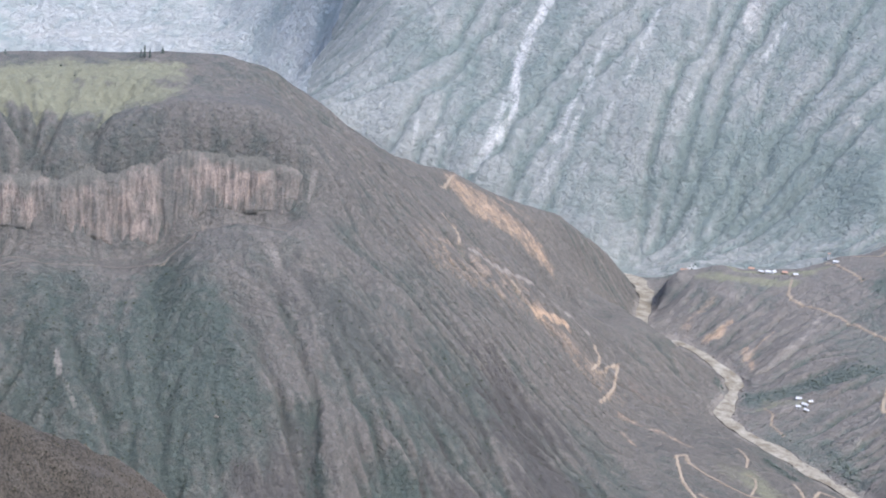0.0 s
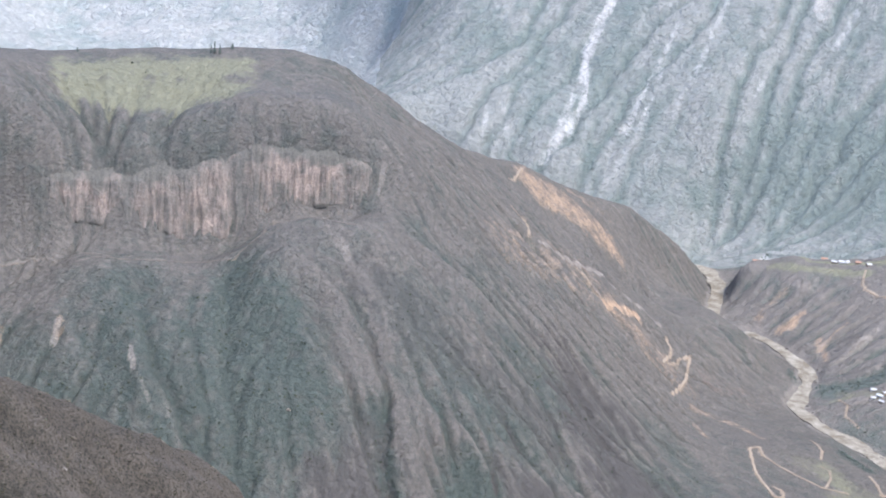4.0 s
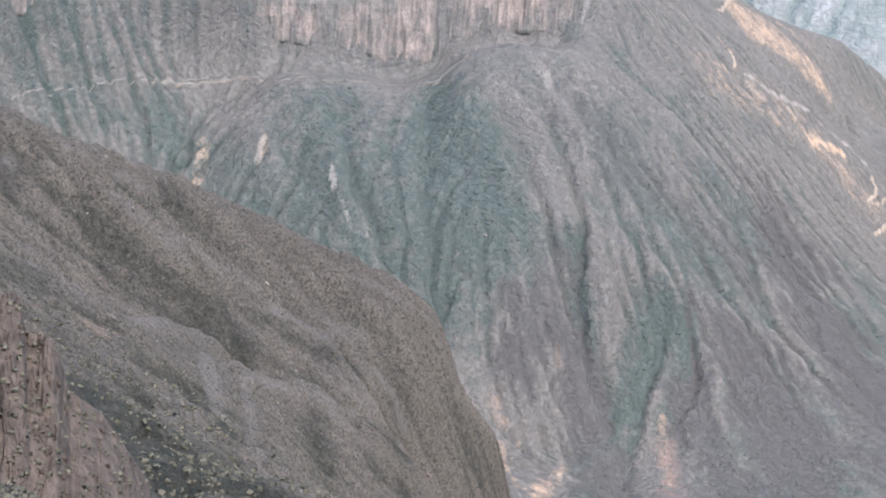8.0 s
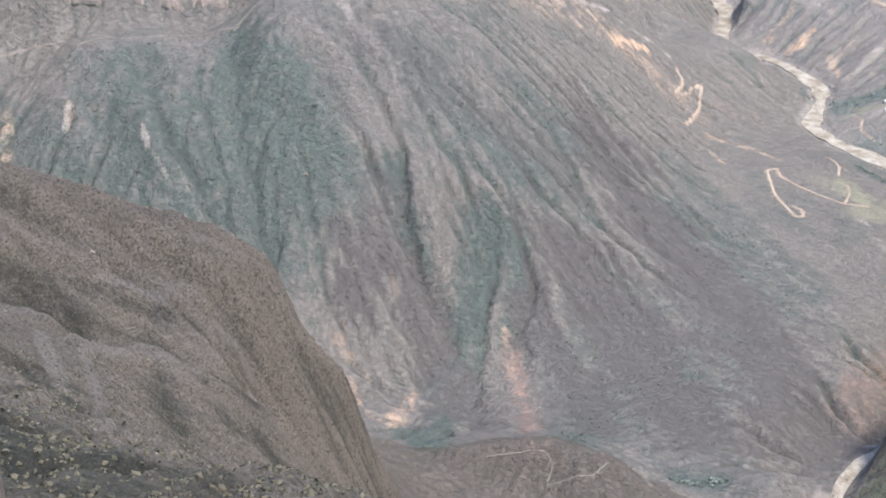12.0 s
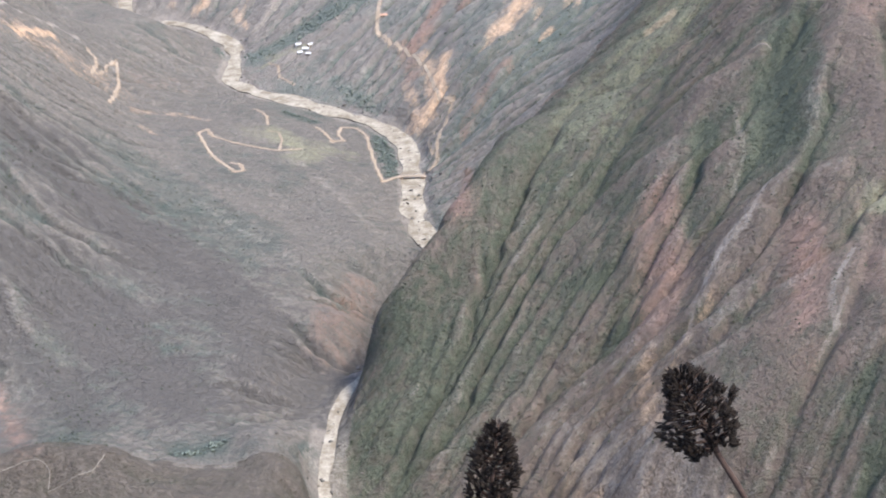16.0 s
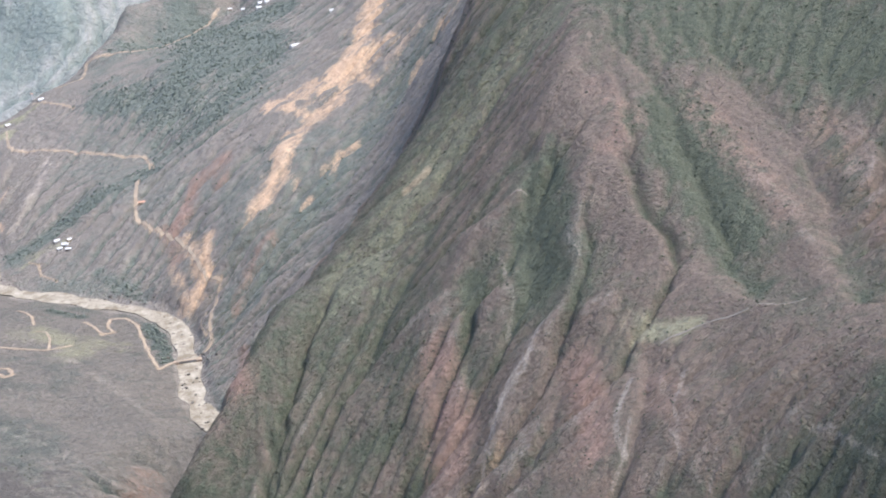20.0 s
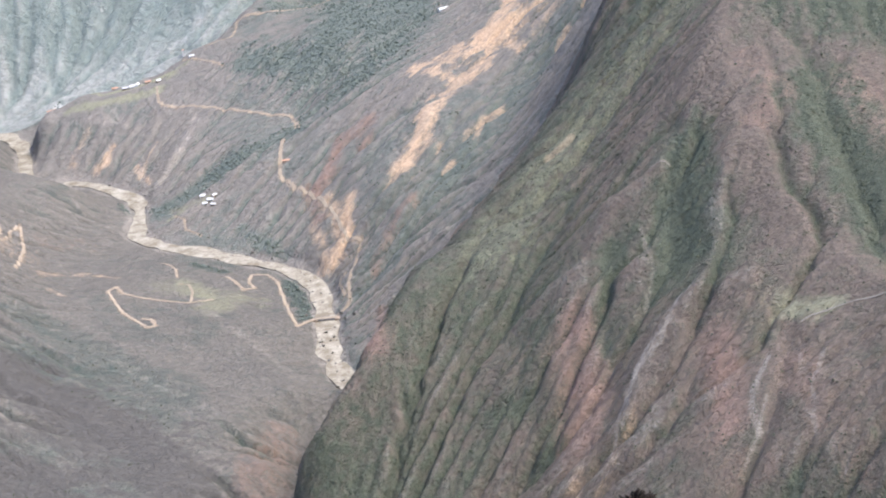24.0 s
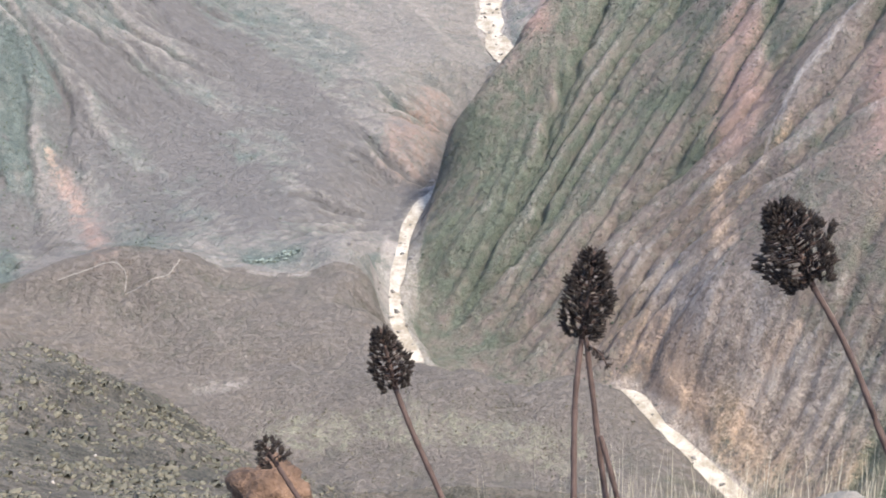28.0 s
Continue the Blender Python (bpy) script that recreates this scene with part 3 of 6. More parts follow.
def eroded(x0, x1, y0, y1, step, wave, tall, bite, rounds, seed, lean=0.0):
    """A piece of the relief worn by running water: what it adds to the plain height, and how much water gathers there."""
    xs, ys = np.arange(x0, x1, step), np.arange(y0, y1, step)
    gx, gy = np.meshgrid(xs, ys, indexing="ij")
    fx_, fy_ = gx.ravel(), gy.ravel()
    coarse = base_height(gx[::2, ::2].ravel(), gy[::2, ::2].ravel()).reshape(gx[::2, ::2].shape)
    z0 = doubled(coarse)[:gx.shape[0], :gx.shape[1]]
    dx, dy = np.gradient(blurred(z0, 4), step)
    steep = smooth(0.12, 0.5, np.hypot(dx, dy))
    lumps = 2 * fractal(fx_, fy_, wave, seed, 6, 0.6) - 1
    creases = 1 - 4 * np.abs(fractal(fx_, fy_, wave, seed + 3, 5, 0.55) - 0.5)
    z = z0 + tall * (0.35 + 0.65 * steep + 1.1 * smooth(-440, -380, gx) * (1 - smooth(20, 90, gx)) * smooth(850, 900, gy) * (1 - smooth(1130, 1180, gy))) * (0.6 * lumps + 0.4 * creases).reshape(gx.shape)
    z = z + lean * gx
    for up, wide, line in folds + [(-deep, wide, line) for deep, wide, line in cuts]:
        px, py = [p[0] for p in line], [p[1] for p in line]
        if max(px) < x0 or min(px) > x1 or max(py) < y0 or min(py) > y1:
            continue
        i0, i1 = np.searchsorted(xs, (min(px) - 3 * wide, max(px) + 3 * wide))
        j0, j1 = np.searchsorted(ys, (min(py) - 3 * wide, max(py) + 3 * wide))
        if i1 <= i0 or j1 <= j0:
            continue
        sx, sy = gx[i0:i1, j0:j1].ravel(), gy[i0:i1, j0:j1].ravel()
        warp = 20 * (fractal(sx, sy, 45, seed + 7, 3) - 0.5) * wide / 16
        d = to_line(sx + warp, sy - warp, line)[0].reshape(i1 - i0, j1 - j0)
        z[i0:i1, j0:j1] += (1.2 if step < 2.5 else 0.85) * up * np.exp(-np.sqrt((d / wide) ** 2 + 0.02))
    g = np.random.default_rng(seed)
    n, m = z.shape
    cell = np.arange(n * m).reshape(n, m)
    ways = [(a, b) for a in (-1, 0, 1) for b in (-1, 0, 1) if a or b]
    water = np.zeros(n * m)
    for k in range(rounds):
        for _ in range(6 if k == 0 else 1):  # fill the hollows
            pad = np.pad(z, 1, mode="edge")
            around_it = [pad[1 + a:1 + a + n, 1 + b:1 + b + m] for a, b in ways]
            z = np.maximum(z, functools.reduce(np.minimum, around_it) + 0.01)
        pad = np.pad(z, 1, mode="edge")
        best = np.full((n, m), 1e-9)
        drop = np.zeros((n, m))
        to = cell.copy()
        for a, b in ways:
            fall = (z - pad[1 + a:1 + a + n, 1 + b:1 + b + m]) / (step * math.hypot(a, b))
            lucky = fall * g.uniform(0.55, 1.0, (n, m))
            better = lucky > best
            best = np.where(better, lucky, best)
            drop = np.where(better, fall, drop)
            to = np.where(better, np.clip(cell + a * m + b, 0, n * m - 1), to)
        to[0], to[-1], to[:, 0], to[:, -1] = cell[0], cell[-1], cell[:, 0], cell[:, -1]
        to = to.ravel()
        gathered, hop = np.ones(n * m), to
        for _ in range(9):
            gathered = gathered + np.bincount(hop, gathered, n * m)
            hop = hop[hop]
        gathered = np.where(to == cell.ravel(), 1.0, gathered)
        water = 0.8 * water + 0.2 * np.log(np.minimum(gathered, 4000))
        cut = bite * np.sqrt(np.minimum(gathered, 3000).reshape(n, m)) * step * drop
        cut = np.minimum(cut, 0.35 * drop * step)
        z = z - cut * (0.1 + 0.9 * steep)
        p = np.pad(z, 1, mode="edge")
        z = z + 0.012 * (p[2:, 1:-1] + p[:-2, 1:-1] + p[1:-1, 2:] + p[1:-1, :-2] - 4 * z)
    add = z - lean * gx - z0
    add = add - blurred(add, max(2, int(75 / step)))
    deep = 3.2 * add.std()
    add = np.where(add < 0, -deep * np.tanh(-add / deep), add)
    return dict(x0=x0, y0=y0, step=step, add=add, z=z0 + add, water=blurred(water.reshape(n, m), 1))


def sampled(zone, key, x, y):
    """A zone's grid read at flat arrays x and y, and how far inside the zone they lie, 0 to 1."""
    a = zone[key]
    n, m = a.shape
    u, v = (x - zone["x0"]) / zone["step"], (y - zone["y0"]) / zone["step"]
    inside = np.clip(np.minimum(np.minimum(u, n - 1 - u), np.minimum(v, m - 1 - v)) * zone["step"] / 60, 0, 1)
    a = doubled(a)
    u, v = np.clip(2 * u + 0.5, 0, 2 * n - 1.001), np.clip(2 * v + 0.5, 0, 2 * m - 1.001)
    i, j = u.astype(np.int32), v.astype(np.int32)
    f, g = u - i, v - j
    return (a[i, j] * (1 - f) + a[i + 1, j] * f) * (1 - g) + (a[i, j + 1] * (1 - f) + a[i + 1, j + 1] * f) * g, inside


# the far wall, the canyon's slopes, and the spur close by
zones = [eroded(-2400, 560, 2660, 4200, 6.0, 90.0, 16.0, 0.005, 45, 51, 0.5),
         eroded(-1420, 960, 840, 2860, 3.0, 70.0, 8.0, 0.0072, 70, 29),
         eroded(-640, 120, 110, 930, 2.0, 26.0, 6.0, 0.0060, 40, 83)]
for zone in zones:
    wide = max(2, int(26 / zone["step"]))
    crisp = zone["add"] - blurred(zone["add"], wide)
    zone["rib"] = np.clip(crisp / (1.6 * crisp.std() + 1e-6), -1.6, 1.6)
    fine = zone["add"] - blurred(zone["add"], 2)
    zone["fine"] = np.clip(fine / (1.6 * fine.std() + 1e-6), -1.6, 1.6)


def worn(key, x, y):
    """The zones put together: the far wall, over it the slopes, over them the near spur."""
    r = np.hypot(x, y)
    out = np.zeros(len(x))
    near = 1 - smooth(840, 900, r)
    far = smooth(2690, 2770, r)
    for zone, share in zip(zones, (far, (1 - far) * (1 - near), near)):
        k = np.nonzero(share > 0)[0]
        v, inside = sampled(zone, key, x[k], y[k])
        out[k] += v * inside * share[k]
    return out


FLOW = flow_field()


def relief(x, y, z0, slope_of):
    """The finished height, with spurs, gullies, roughness and river bed; the rib value and the streaks, both about -1 to 1, and the water that gathers."""
    r = np.hypot(x, y)
    far = smooth(2690, 2770, r)
    near = 1 - smooth(840, 900, r)
    gx, gy = slope_of(z0)
    steep = smooth(0.15, 0.6, np.hypot(gx, gy)) * smooth(15, 200, r)
    rough = 0.10 + 0.90 * steep
    # the ground lies calmer behind the cliff
    wall = np.minimum(to_line(x, y, cliff_top)[0], to_line(x, y, cliff_foot)[0])
    calm = 0.5 + 0.5 * smooth(8, 38, wall)
    calm = calm * (1 - 0.6 * (1 - smooth(170, 340, np.hypot(x - 690, y - 1570)))) * (1 - 0.5 * (1 - smooth(90, 200, np.hypot(x - 260, y - 1050))))
    east = 1 - 0.5 * smooth(40, 160, x) * (1 - smooth(1300, 1700, y))
    z = z0 + worn("add", x, y) * calm * (1 - 0.4 * near) * (1 - 0.45 * far)
    rib, fine = worn("rib", x, y), worn("fine", x, y)
    c3, c4 = [folded(v) for v in combed(x, y, (13.0, 6.0), 5, 6.0)]
    z = z + rough * calm * east * c3 * (0.8 + 0.1 * near) * (1 - 0.3 * far)
    gx, gy = slope_of(z)
    e4 = gullies(x, y, gx, gy, 12.0, 37)
    z = z + rough * east * e4 * (0.7 + 0.3 * near) * (1 - far)
    z = z + (fractal(x, y, 40, 41, 5) - 0.5) * (1.5 + 3 * steep) * (1 - 0.5 * near) * smooth(20, 300, r)
    z = z + (fractal(x, y, 9, 61, 3) - 0.5) * ((1.3 + 0.9 * near) * (1 - 0.3 * far) * smooth(40, 400, r))
    z = z + near * smooth(60, 250, r) * ((fractal(x, y, 5, 67, 2) - 0.5) * 2.4 + (1 - 4 * np.abs(fractal(x, y, 22, 71, 3) - 0.5)) * 1.1)
    d, zr = to_line(x, y, whole_river)
    half = bed_half(x, y)
    k = 1 - smooth(0, 17, d - half)
    z = np.where(d < 60, z * (1 - k) + np.maximum(zr, np.minimum(z0, zr + 0.25 * np.maximum(d - half, 0))) * k, z)
    low = 1 - smooth(-2.5, 3.0, d - half)
    z = np.where(d < 60, z * (1 - low) + (zr - 2.0) * low, z)
    grain = 2.4 * (fractal(x, y, 7, 91, 3) - 0.5)
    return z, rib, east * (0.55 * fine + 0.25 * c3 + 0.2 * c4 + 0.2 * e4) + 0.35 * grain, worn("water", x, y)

# ---- the ground: one sheet, laid out in rings round the standpoint, finest where the canyon is in view ----
FINE_STEP = 0.1
bearings = np.concatenate([np.arange(-46, 33.01, FINE_STEP), np.arange(37, 314, 4.0)])
rings = np.concatenate([np.geomspace(0.004, 0.6, 8, endpoint=False), np.geomspace(0.6, 60, 44, endpoint=False), np.linspace(60, 300, 90, endpoint=False),
                        np.linspace(300, 900, 260, endpoint=False), np.linspace(900, 2000, 420, endpoint=False),
                        np.linspace(2000, 2800, 210, endpoint=False), np.linspace(2800, 3400, 110, endpoint=False),
                        np.linspace(3400, 4800, 70)])


def stretch(values, at, new_at, axis):
    i = np.clip(np.searchsorted(at, new_at) - 1, 0, len(at) - 2)
    f = (new_at - at[i]) / (at[i + 1] - at[i])
    a, c = np.take(values, i, axis), np.take(values, i + 1, axis)
    f = f[:, None] if axis == 0 else f[None]
    return a * (1 - f) + c * f


def plain_relief(bear, ring):
    cb = np.unique(np.append(bear[::3], bear[-1]))
    cr = np.unique(np.append(ring[::3], ring[-1]))
    a = np.radians(cb)[:, None]
    z = base_height((cr[None] * np.sin(a)).ravel(), (cr[None] * np.cos(a)).ravel()).reshape(len(cb), len(cr))
    return stretch(stretch(z, cr, ring, 1), cb, bear, 0)


def ground_grid(bear, ring):
    z0 = plain_relief(bear, ring)
    a = np.radians(bear)[:, None]
    x, y = ring[None] * np.sin(a), ring[None] * np.cos(a)

    def slope_of(z):
        z = z.reshape(x.shape)
        dr = np.gradient(z, ring, axis=1)
        da = np.gradient(z, np.radians(bear), axis=0) / ring[None]
        return (dr * np.sin(a) + da * np.cos(a)).ravel(), (dr * np.cos(a) - da * np.sin(a)).ravel()

    z, rib, streak, water = relief(x.ravel(), y.ravel(), z0.ravel(), slope_of)
    steep = np.hypot(*slope_of(z0))
    return x, y, z.reshape(x.shape), rib, streak, steep, water


GX, GY, GZ, RIB, STREAK, _, WET = ground_grid(bearings, rings)


def height_at(x, y):
    """Height of the finished ground in the fine part."""
    x, y = np.atleast_1d(np.asarray(x, float)), np.atleast_1d(np.asarray(y, float))
    az, r = np.degrees(np.arctan2(x, y)), np.hypot(x, y)
    nb = int(round((33 + 46) / FINE_STEP)) + 1
    u = np.clip((az + 46) / FINE_STEP, 0, nb - 2.001)
    v = np.clip(np.interp(r, rings, np.arange(len(rings))), 0, len(rings) - 1.001)
    i, j = u.astype(int), v.astype(int)
    f, g = u - i, v - j
    return (GZ[i, j] * (1 - f) + GZ[i + 1, j] * f) * (1 - g) + (GZ[i, j + 1] * (1 - f) + GZ[i + 1, j + 1] * f) * g

# ---- what grows or lies bare where ----
fx, fy = GX.ravel(), GY.ravel()
rib = RIB
rr, az = np.hypot(fx, fy), np.degrees(np.arctan2(fx, fy))
n1 = fractal(fx, fy, 140, 101, 5)
n2 = fractal(fx, fy, 30, 131, 4)
n3 = fractal(fx, fy, 11, 151, 3)
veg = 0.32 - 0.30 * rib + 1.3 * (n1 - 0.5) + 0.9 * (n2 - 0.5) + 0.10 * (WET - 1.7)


def east_of_river(x, y):
    """True on the river's left bank; the upper course runs across the view, the lower one towards it."""
    low = [p for p in sorted(whole_river, key=lambda p: p[1]) if p[1] < 1850]
    up = sorted(river_upper, key=lambda p: p[0])
    across = (x > 0) | ((x > up[0][0]) & (y > np.interp(x, [p[0] for p in up], [p[1] for p in up])))
    return np.where(y > 1840, across, x > np.interp(y, [p[1] for p in low], [p[0] for p in low]))


left_bank = east_of_river(fx, fy)
# darker growth close by, less far off: haze imitated through the plant cover
veg = veg + 0.18 * left_bank * (1 - smooth(1150, 1450, rr)) - 0.12 * smooth(1650, 2300, rr) * (rr < 2750)
veg = veg - 0.2 * (~left_bank) * (1 - smooth(120, 260, GZ.ravel())) * (rr > 880) * (rr < 2700)
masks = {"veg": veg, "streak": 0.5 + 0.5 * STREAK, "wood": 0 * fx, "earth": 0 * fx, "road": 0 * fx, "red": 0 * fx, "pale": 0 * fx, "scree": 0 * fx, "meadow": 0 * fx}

def patch(key, strength, wide, line, ragged=0.6):
    """A streak of bare ground or growth along a line on the slope, with a torn edge."""
    d, _ = to_line(fx, fy, line)
    m = (strength if key != "veg" else 1.0) * (1 - smooth(*((0.3, 1.3) if key != "veg" else (-0.1, 1.7)), d / wide + ragged * (1.6 * (n2 - 0.5) + 1.2 * (n3 - 0.5) + 0.8 * STREAK)))
    if key in ("earth", "red", "pale") and wide > 4:
        m = m * (0.45 + 0.55 * smooth(-0.45, 0.35, STREAK + 1.6 * (n3 - 0.5) + 1.2 * (n2 - 0.5)))
    masks[key] = masks[key] + (1.0 - masks[key] if key != "veg" else strength - masks[key]) * m


# ground pales with distance: haze put into the soil colour, in patches
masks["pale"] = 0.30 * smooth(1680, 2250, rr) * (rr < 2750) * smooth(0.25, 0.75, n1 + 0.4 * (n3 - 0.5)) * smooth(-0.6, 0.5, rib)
patch("earth", 0.50, 22, [(-679, 2185), (-626, 2249), (-574, 2298)])
patch("earth", 0.50, 20, [(-658, 2180), (-604, 2243), (-554, 2291)])
patch("earth", 0.31, 14, [(-647, 2284), (-589, 2347)])
patch("earth", 0.37, 7, [(-683, 2193), (-670, 2198)])
patch("earth", .95, 8, [(-488, 1990), (-477, 2013), (-462, 2066)])
patch("earth", .8, 10, [(-320, 2440), (-305, 2446), (-294, 2474)])
patch("earth", .65, 8, [(-237, 2361), (-255, 2407)])
patch("earth", .35, 12, [(-363, 2460), (-351, 2496), (-333, 2528)])
patch("earth", .95, 13.8, [(50, 2046), (39, 2024), (40, 1996)])
patch("earth", .65, 16.2, [(20, 2090), (37, 1997), (25, 1967), (2, 1976)])
patch("earth", .5, 12, [(-2, 2061), (11, 1987)])
patch("earth", 0.98, 19.3, [(361, 2436), (328, 2362), (296, 2300), (277, 2283)], 1.1)
patch("earth", 0.98, 24.5, [(343, 2277), (308, 2265), (282, 2260), (257, 2195), (238, 2180)], 1.1)
patch("earth", 0.95, 15.7, [(284, 2277), (242, 2271), (205, 2244)], 1.1)
patch("earth", 0.98, 22.7, [(186, 2149), (163, 2085), (144, 2056), (126, 2038)], 1.1)
patch("earth", 0.98, 14.0, [(441, 2163), (416, 2141), (403, 2116)], 1.1)
patch("earth", 0.95, 10.5, [(365, 2127), (346, 2091)], 1.1)
patch("earth", 0.75, 17.5, [(171, 2270), (203, 2229), (219, 2192)], 1.1)
patch("earth", 0.65, 11.2, [(220, 2046), (243, 2051), (259, 2058)], 1.1)
patch("earth", 0.70, 7.0, [(177, 1984), (186, 1992)], 1.1)
patch("earth", 0.60, 19.6, [(385, 2229), (348, 2212)], 1.1)
patch("earth", 0.65, 11.2, [(305, 2225), (307, 2185)], 1.1)
patch("red", 0.83, 18, [(53, 2195), (31, 2140), (14, 2129)])
patch("red", 0.72, 16, [(94, 2198), (80, 2147)])
patch("red", 0.66, 16, [(-2, 2144), (9, 2057)])
patch("red", 0.66, 19, [(41, 1443), (50, 1449), (43, 1430)])
patch("red", 0.60, 21, [(323, 1230), (318, 1175), (304, 1124)])
patch("red", 0.52, 18, [(226, 1349), (223, 1287), (223, 1244), (209, 1233)])
patch("red", 0.38, 16, [(374, 1230), (375, 1192), (369, 1124)])
patch("earth", 0.41, 9, [(-431, 1367), (-416, 1341), (-392, 1298)], 1.1)
patch("red", 0.35, 22, [(-416, 1341), (-388, 1298), (-327, 1131)], 1.1)
patch("earth", 0.41, 7, [(-487, 1215), (-484, 1192)], 1.1)
patch("earth", 0.37, 9, [(-535, 1338), (-531, 1321)], 1.1)
patch("earth", 0.27, 9, [(-563, 1288), (-551, 1289)], 1.1)
patch("red", 0.20, 29, [(-501, 1277), (-485, 1266), (-535, 1248)], 1.1)
patch("earth", .55, 16, [(145, 1070), (131, 1066)])
patch("earth", .45, 9, [(231, 1028), (213, 1022), (182, 1005)])
patch("earth", .4, 12, [(193, 1206), (185, 1174), (188, 1122)])
patch("red", 0.34, 26, [(222, 1349), (221, 1290), (200, 1228)])
patch("red", 0.30, 32, [(-65, 1583), (-81, 1470), (-103, 1415)])
patch("earth", .35, 7, [(-335, 1918), (-315, 1883)])
patch("earth", .35, 10, [(-353, 1981), (-293, 2001), (-260, 1980)])
patch("pale", .8, 9, [(-805, 3098), (-824, 3045), (-827, 2985), (-798, 2906), (-809, 2848), (-824, 2809), (-828, 2796)])
patch("pale", .4, 8, [(-933, 2846), (-914, 2819)])
patch("pale", .4, 8, [(-956, 2821), (-951, 2788)])
patch("pale", .35, 10, [(-674, 3009), (-688, 2877), (-717, 2794)])
patch("pale", .35, 8, [(-494, 3035), (-510, 2956)])
patch("earth", .35, 20, [(-425, 3190), (-426, 3157)])
patch("earth", 0.25, 14, [(-718, 2883), (-710, 2893)])
patch("earth", 0.19, 30, [(-1584, 3390), (-1547, 3350)])
patch("earth", 0.19, 20, [(-1497, 3325), (-1471, 3300)])
patch("pale", .5, 30, [(-2105, 3333), (-1979, 3322)])
patch("pale", .5, 24, [(-1882, 3333), (-1807, 3407)])
patch("pale", .4, 40, [(-2058, 3304), (-2079, 3388)])
patch("earth", .35, 16, [(-169, 3026), (-204, 3044)])
patch("earth", .3, 16, [(-324, 2936), (-334, 2949)])
patch("pale", .95, 4, [(-565, 1919), (-533, 2002), (-497, 2062), (-466, 2108), (-439, 2117)])
patch("pale", .3, 3.5, [(-698, 1565), (-661, 1538), (-625, 1522), (-595, 1514)])
patch("pale", .5, 4, [(-683, 1678), (-681, 1658)])
patch("pale", .4, 4, [(-805, 1341), (-789, 1321), (-758, 1299)])
patch("pale", 0.51, 3.1, [(310, 1287), (283, 1257), (260, 1248), (242, 1219), (232, 1207)])
patch("pale", 0.39, 3.7, [(354, 1174), (327, 1134), (324, 1103)])
patch("pale", 0.29, 3.7, [(373, 1154), (369, 1094)])
patch("pale", 0.29, 4.3, [(286, 1374), (284, 1321)])
patch("pale", .7, 6, [(-159, 2465), (-178, 2403), (-208, 2362), (-226, 2346)])
patch("pale", .5, 7, [(-240, 2442), (-250, 2388), (-244, 2359)])
patch("pale", .4, 8, [(-291, 2547), (-264, 2487)])
patch("pale", .35, 9, [(-336, 2549), (-291, 2516)])
patch("pale", .3, 5, [(-722, 1619), (-665, 1545), (-630, 1527), (-600, 1523)])
patch("pale", .5, 3.5, [(-804, 1340), (-787, 1321)])
patch("pale", .4, 4, [(-744, 1308), (-736, 1300)])
patch("pale", .5, 4, [(-891, 1343), (-882, 1322)])
patch("pale", .4, 6, [(-265, 1208), (-233, 1154)])
patch("pale", .45, 12, [(-238, 1005), (-207, 1011)])
patch("pale", .5, 8, [(-215, 1167), (-169, 1175)])
patch("pale", .4, 5, [(267, 1040), (242, 1020), (212, 1013)])
patch("meadow", .9, 34, [(-1046, 1612), (-973, 1659), (-896, 1696)])
patch("meadow", .9, 30, [(-1022, 1578), (-951, 1627), (-866, 1654)])
patch("meadow", .8, 16, [(-974, 1582), (-909, 1617)])
patch("meadow", .8, 14, [(-367, 2589), (-310, 2574), (-219, 2572)])
patch("meadow", .6, 8, [(-200, 2598), (-172, 2627)])
patch("meadow", .55, 12, [(376, 1208), (411, 1193)])
patch("meadow", .35, 30, [(-205, 1945), (-141, 1914), (-86, 1912)])
patch("meadow", .5, 12, [(-198, 2244), (-146, 2227)])
patch("meadow", .3, 26, [(-168, 960), (-38, 950), (45, 927)])
patch("veg", 1.1, 60, [(37, 2490), (97, 2334), (156, 2432), (83, 2644)])
patch("veg", 1.1, 26, [(-215, 2256), (-112, 2287), (-26, 2299), (61, 2315)])
patch("veg", 1.1, 14, [(-39, 1976), (-30, 1902)])
patch("veg", 1.1, 10, [(-168, 2035), (-123, 2017)])
patch("veg", .9, 9, [(-274, 2289), (-263, 2280)])
patch("veg", 1.0, 90, [(-422, 2905), (-284, 2951), (-146, 2936)])
patch("veg", .8, 80, [(72, 1448), (199, 1530), (293, 1654), (388, 1711)])
patch("veg", .75, 60, [(134, 1487), (236, 1574), (343, 1650)])
patch("veg", .9, 110, [(528, 1574), (643, 1553), (755, 1466)])
patch("veg", .8, 60, [(623, 1465), (680, 1368)])
patch("veg", .9, 16, [(465, 1433), (467, 1360)])
patch("veg", .0, 60, [(424, 1447), (437, 1401), (429, 1461)])
patch("veg", .0, 45, [(536, 1439), (534, 1359), (533, 1252)])
patch("veg", .0, 45, [(601, 1348), (599, 1226)])
patch("veg", .1, 50, [(432, 1171), (471, 1032), (521, 1044)])
patch("veg", .85, 30, [(339, 1356), (338, 1299)])
patch("veg", .1, 60, [(354, 1160), (275, 1233), (414, 1067)])
patch("veg", .0, 50, [(-251, 1660), (-158, 1690), (-89, 1644)])
patch("veg", .15, 60, [(-331, 2137), (-194, 1985), (-287, 2115)])
patch("veg", .9, 26, [(-749, 1442), (-711, 1367), (-654, 1294)])
patch("veg", .8, 22, [(-805, 1314), (-733, 1283)])
patch("veg", .8, 14, [(-481, 1396), (-468, 1350), (-468, 1275)])
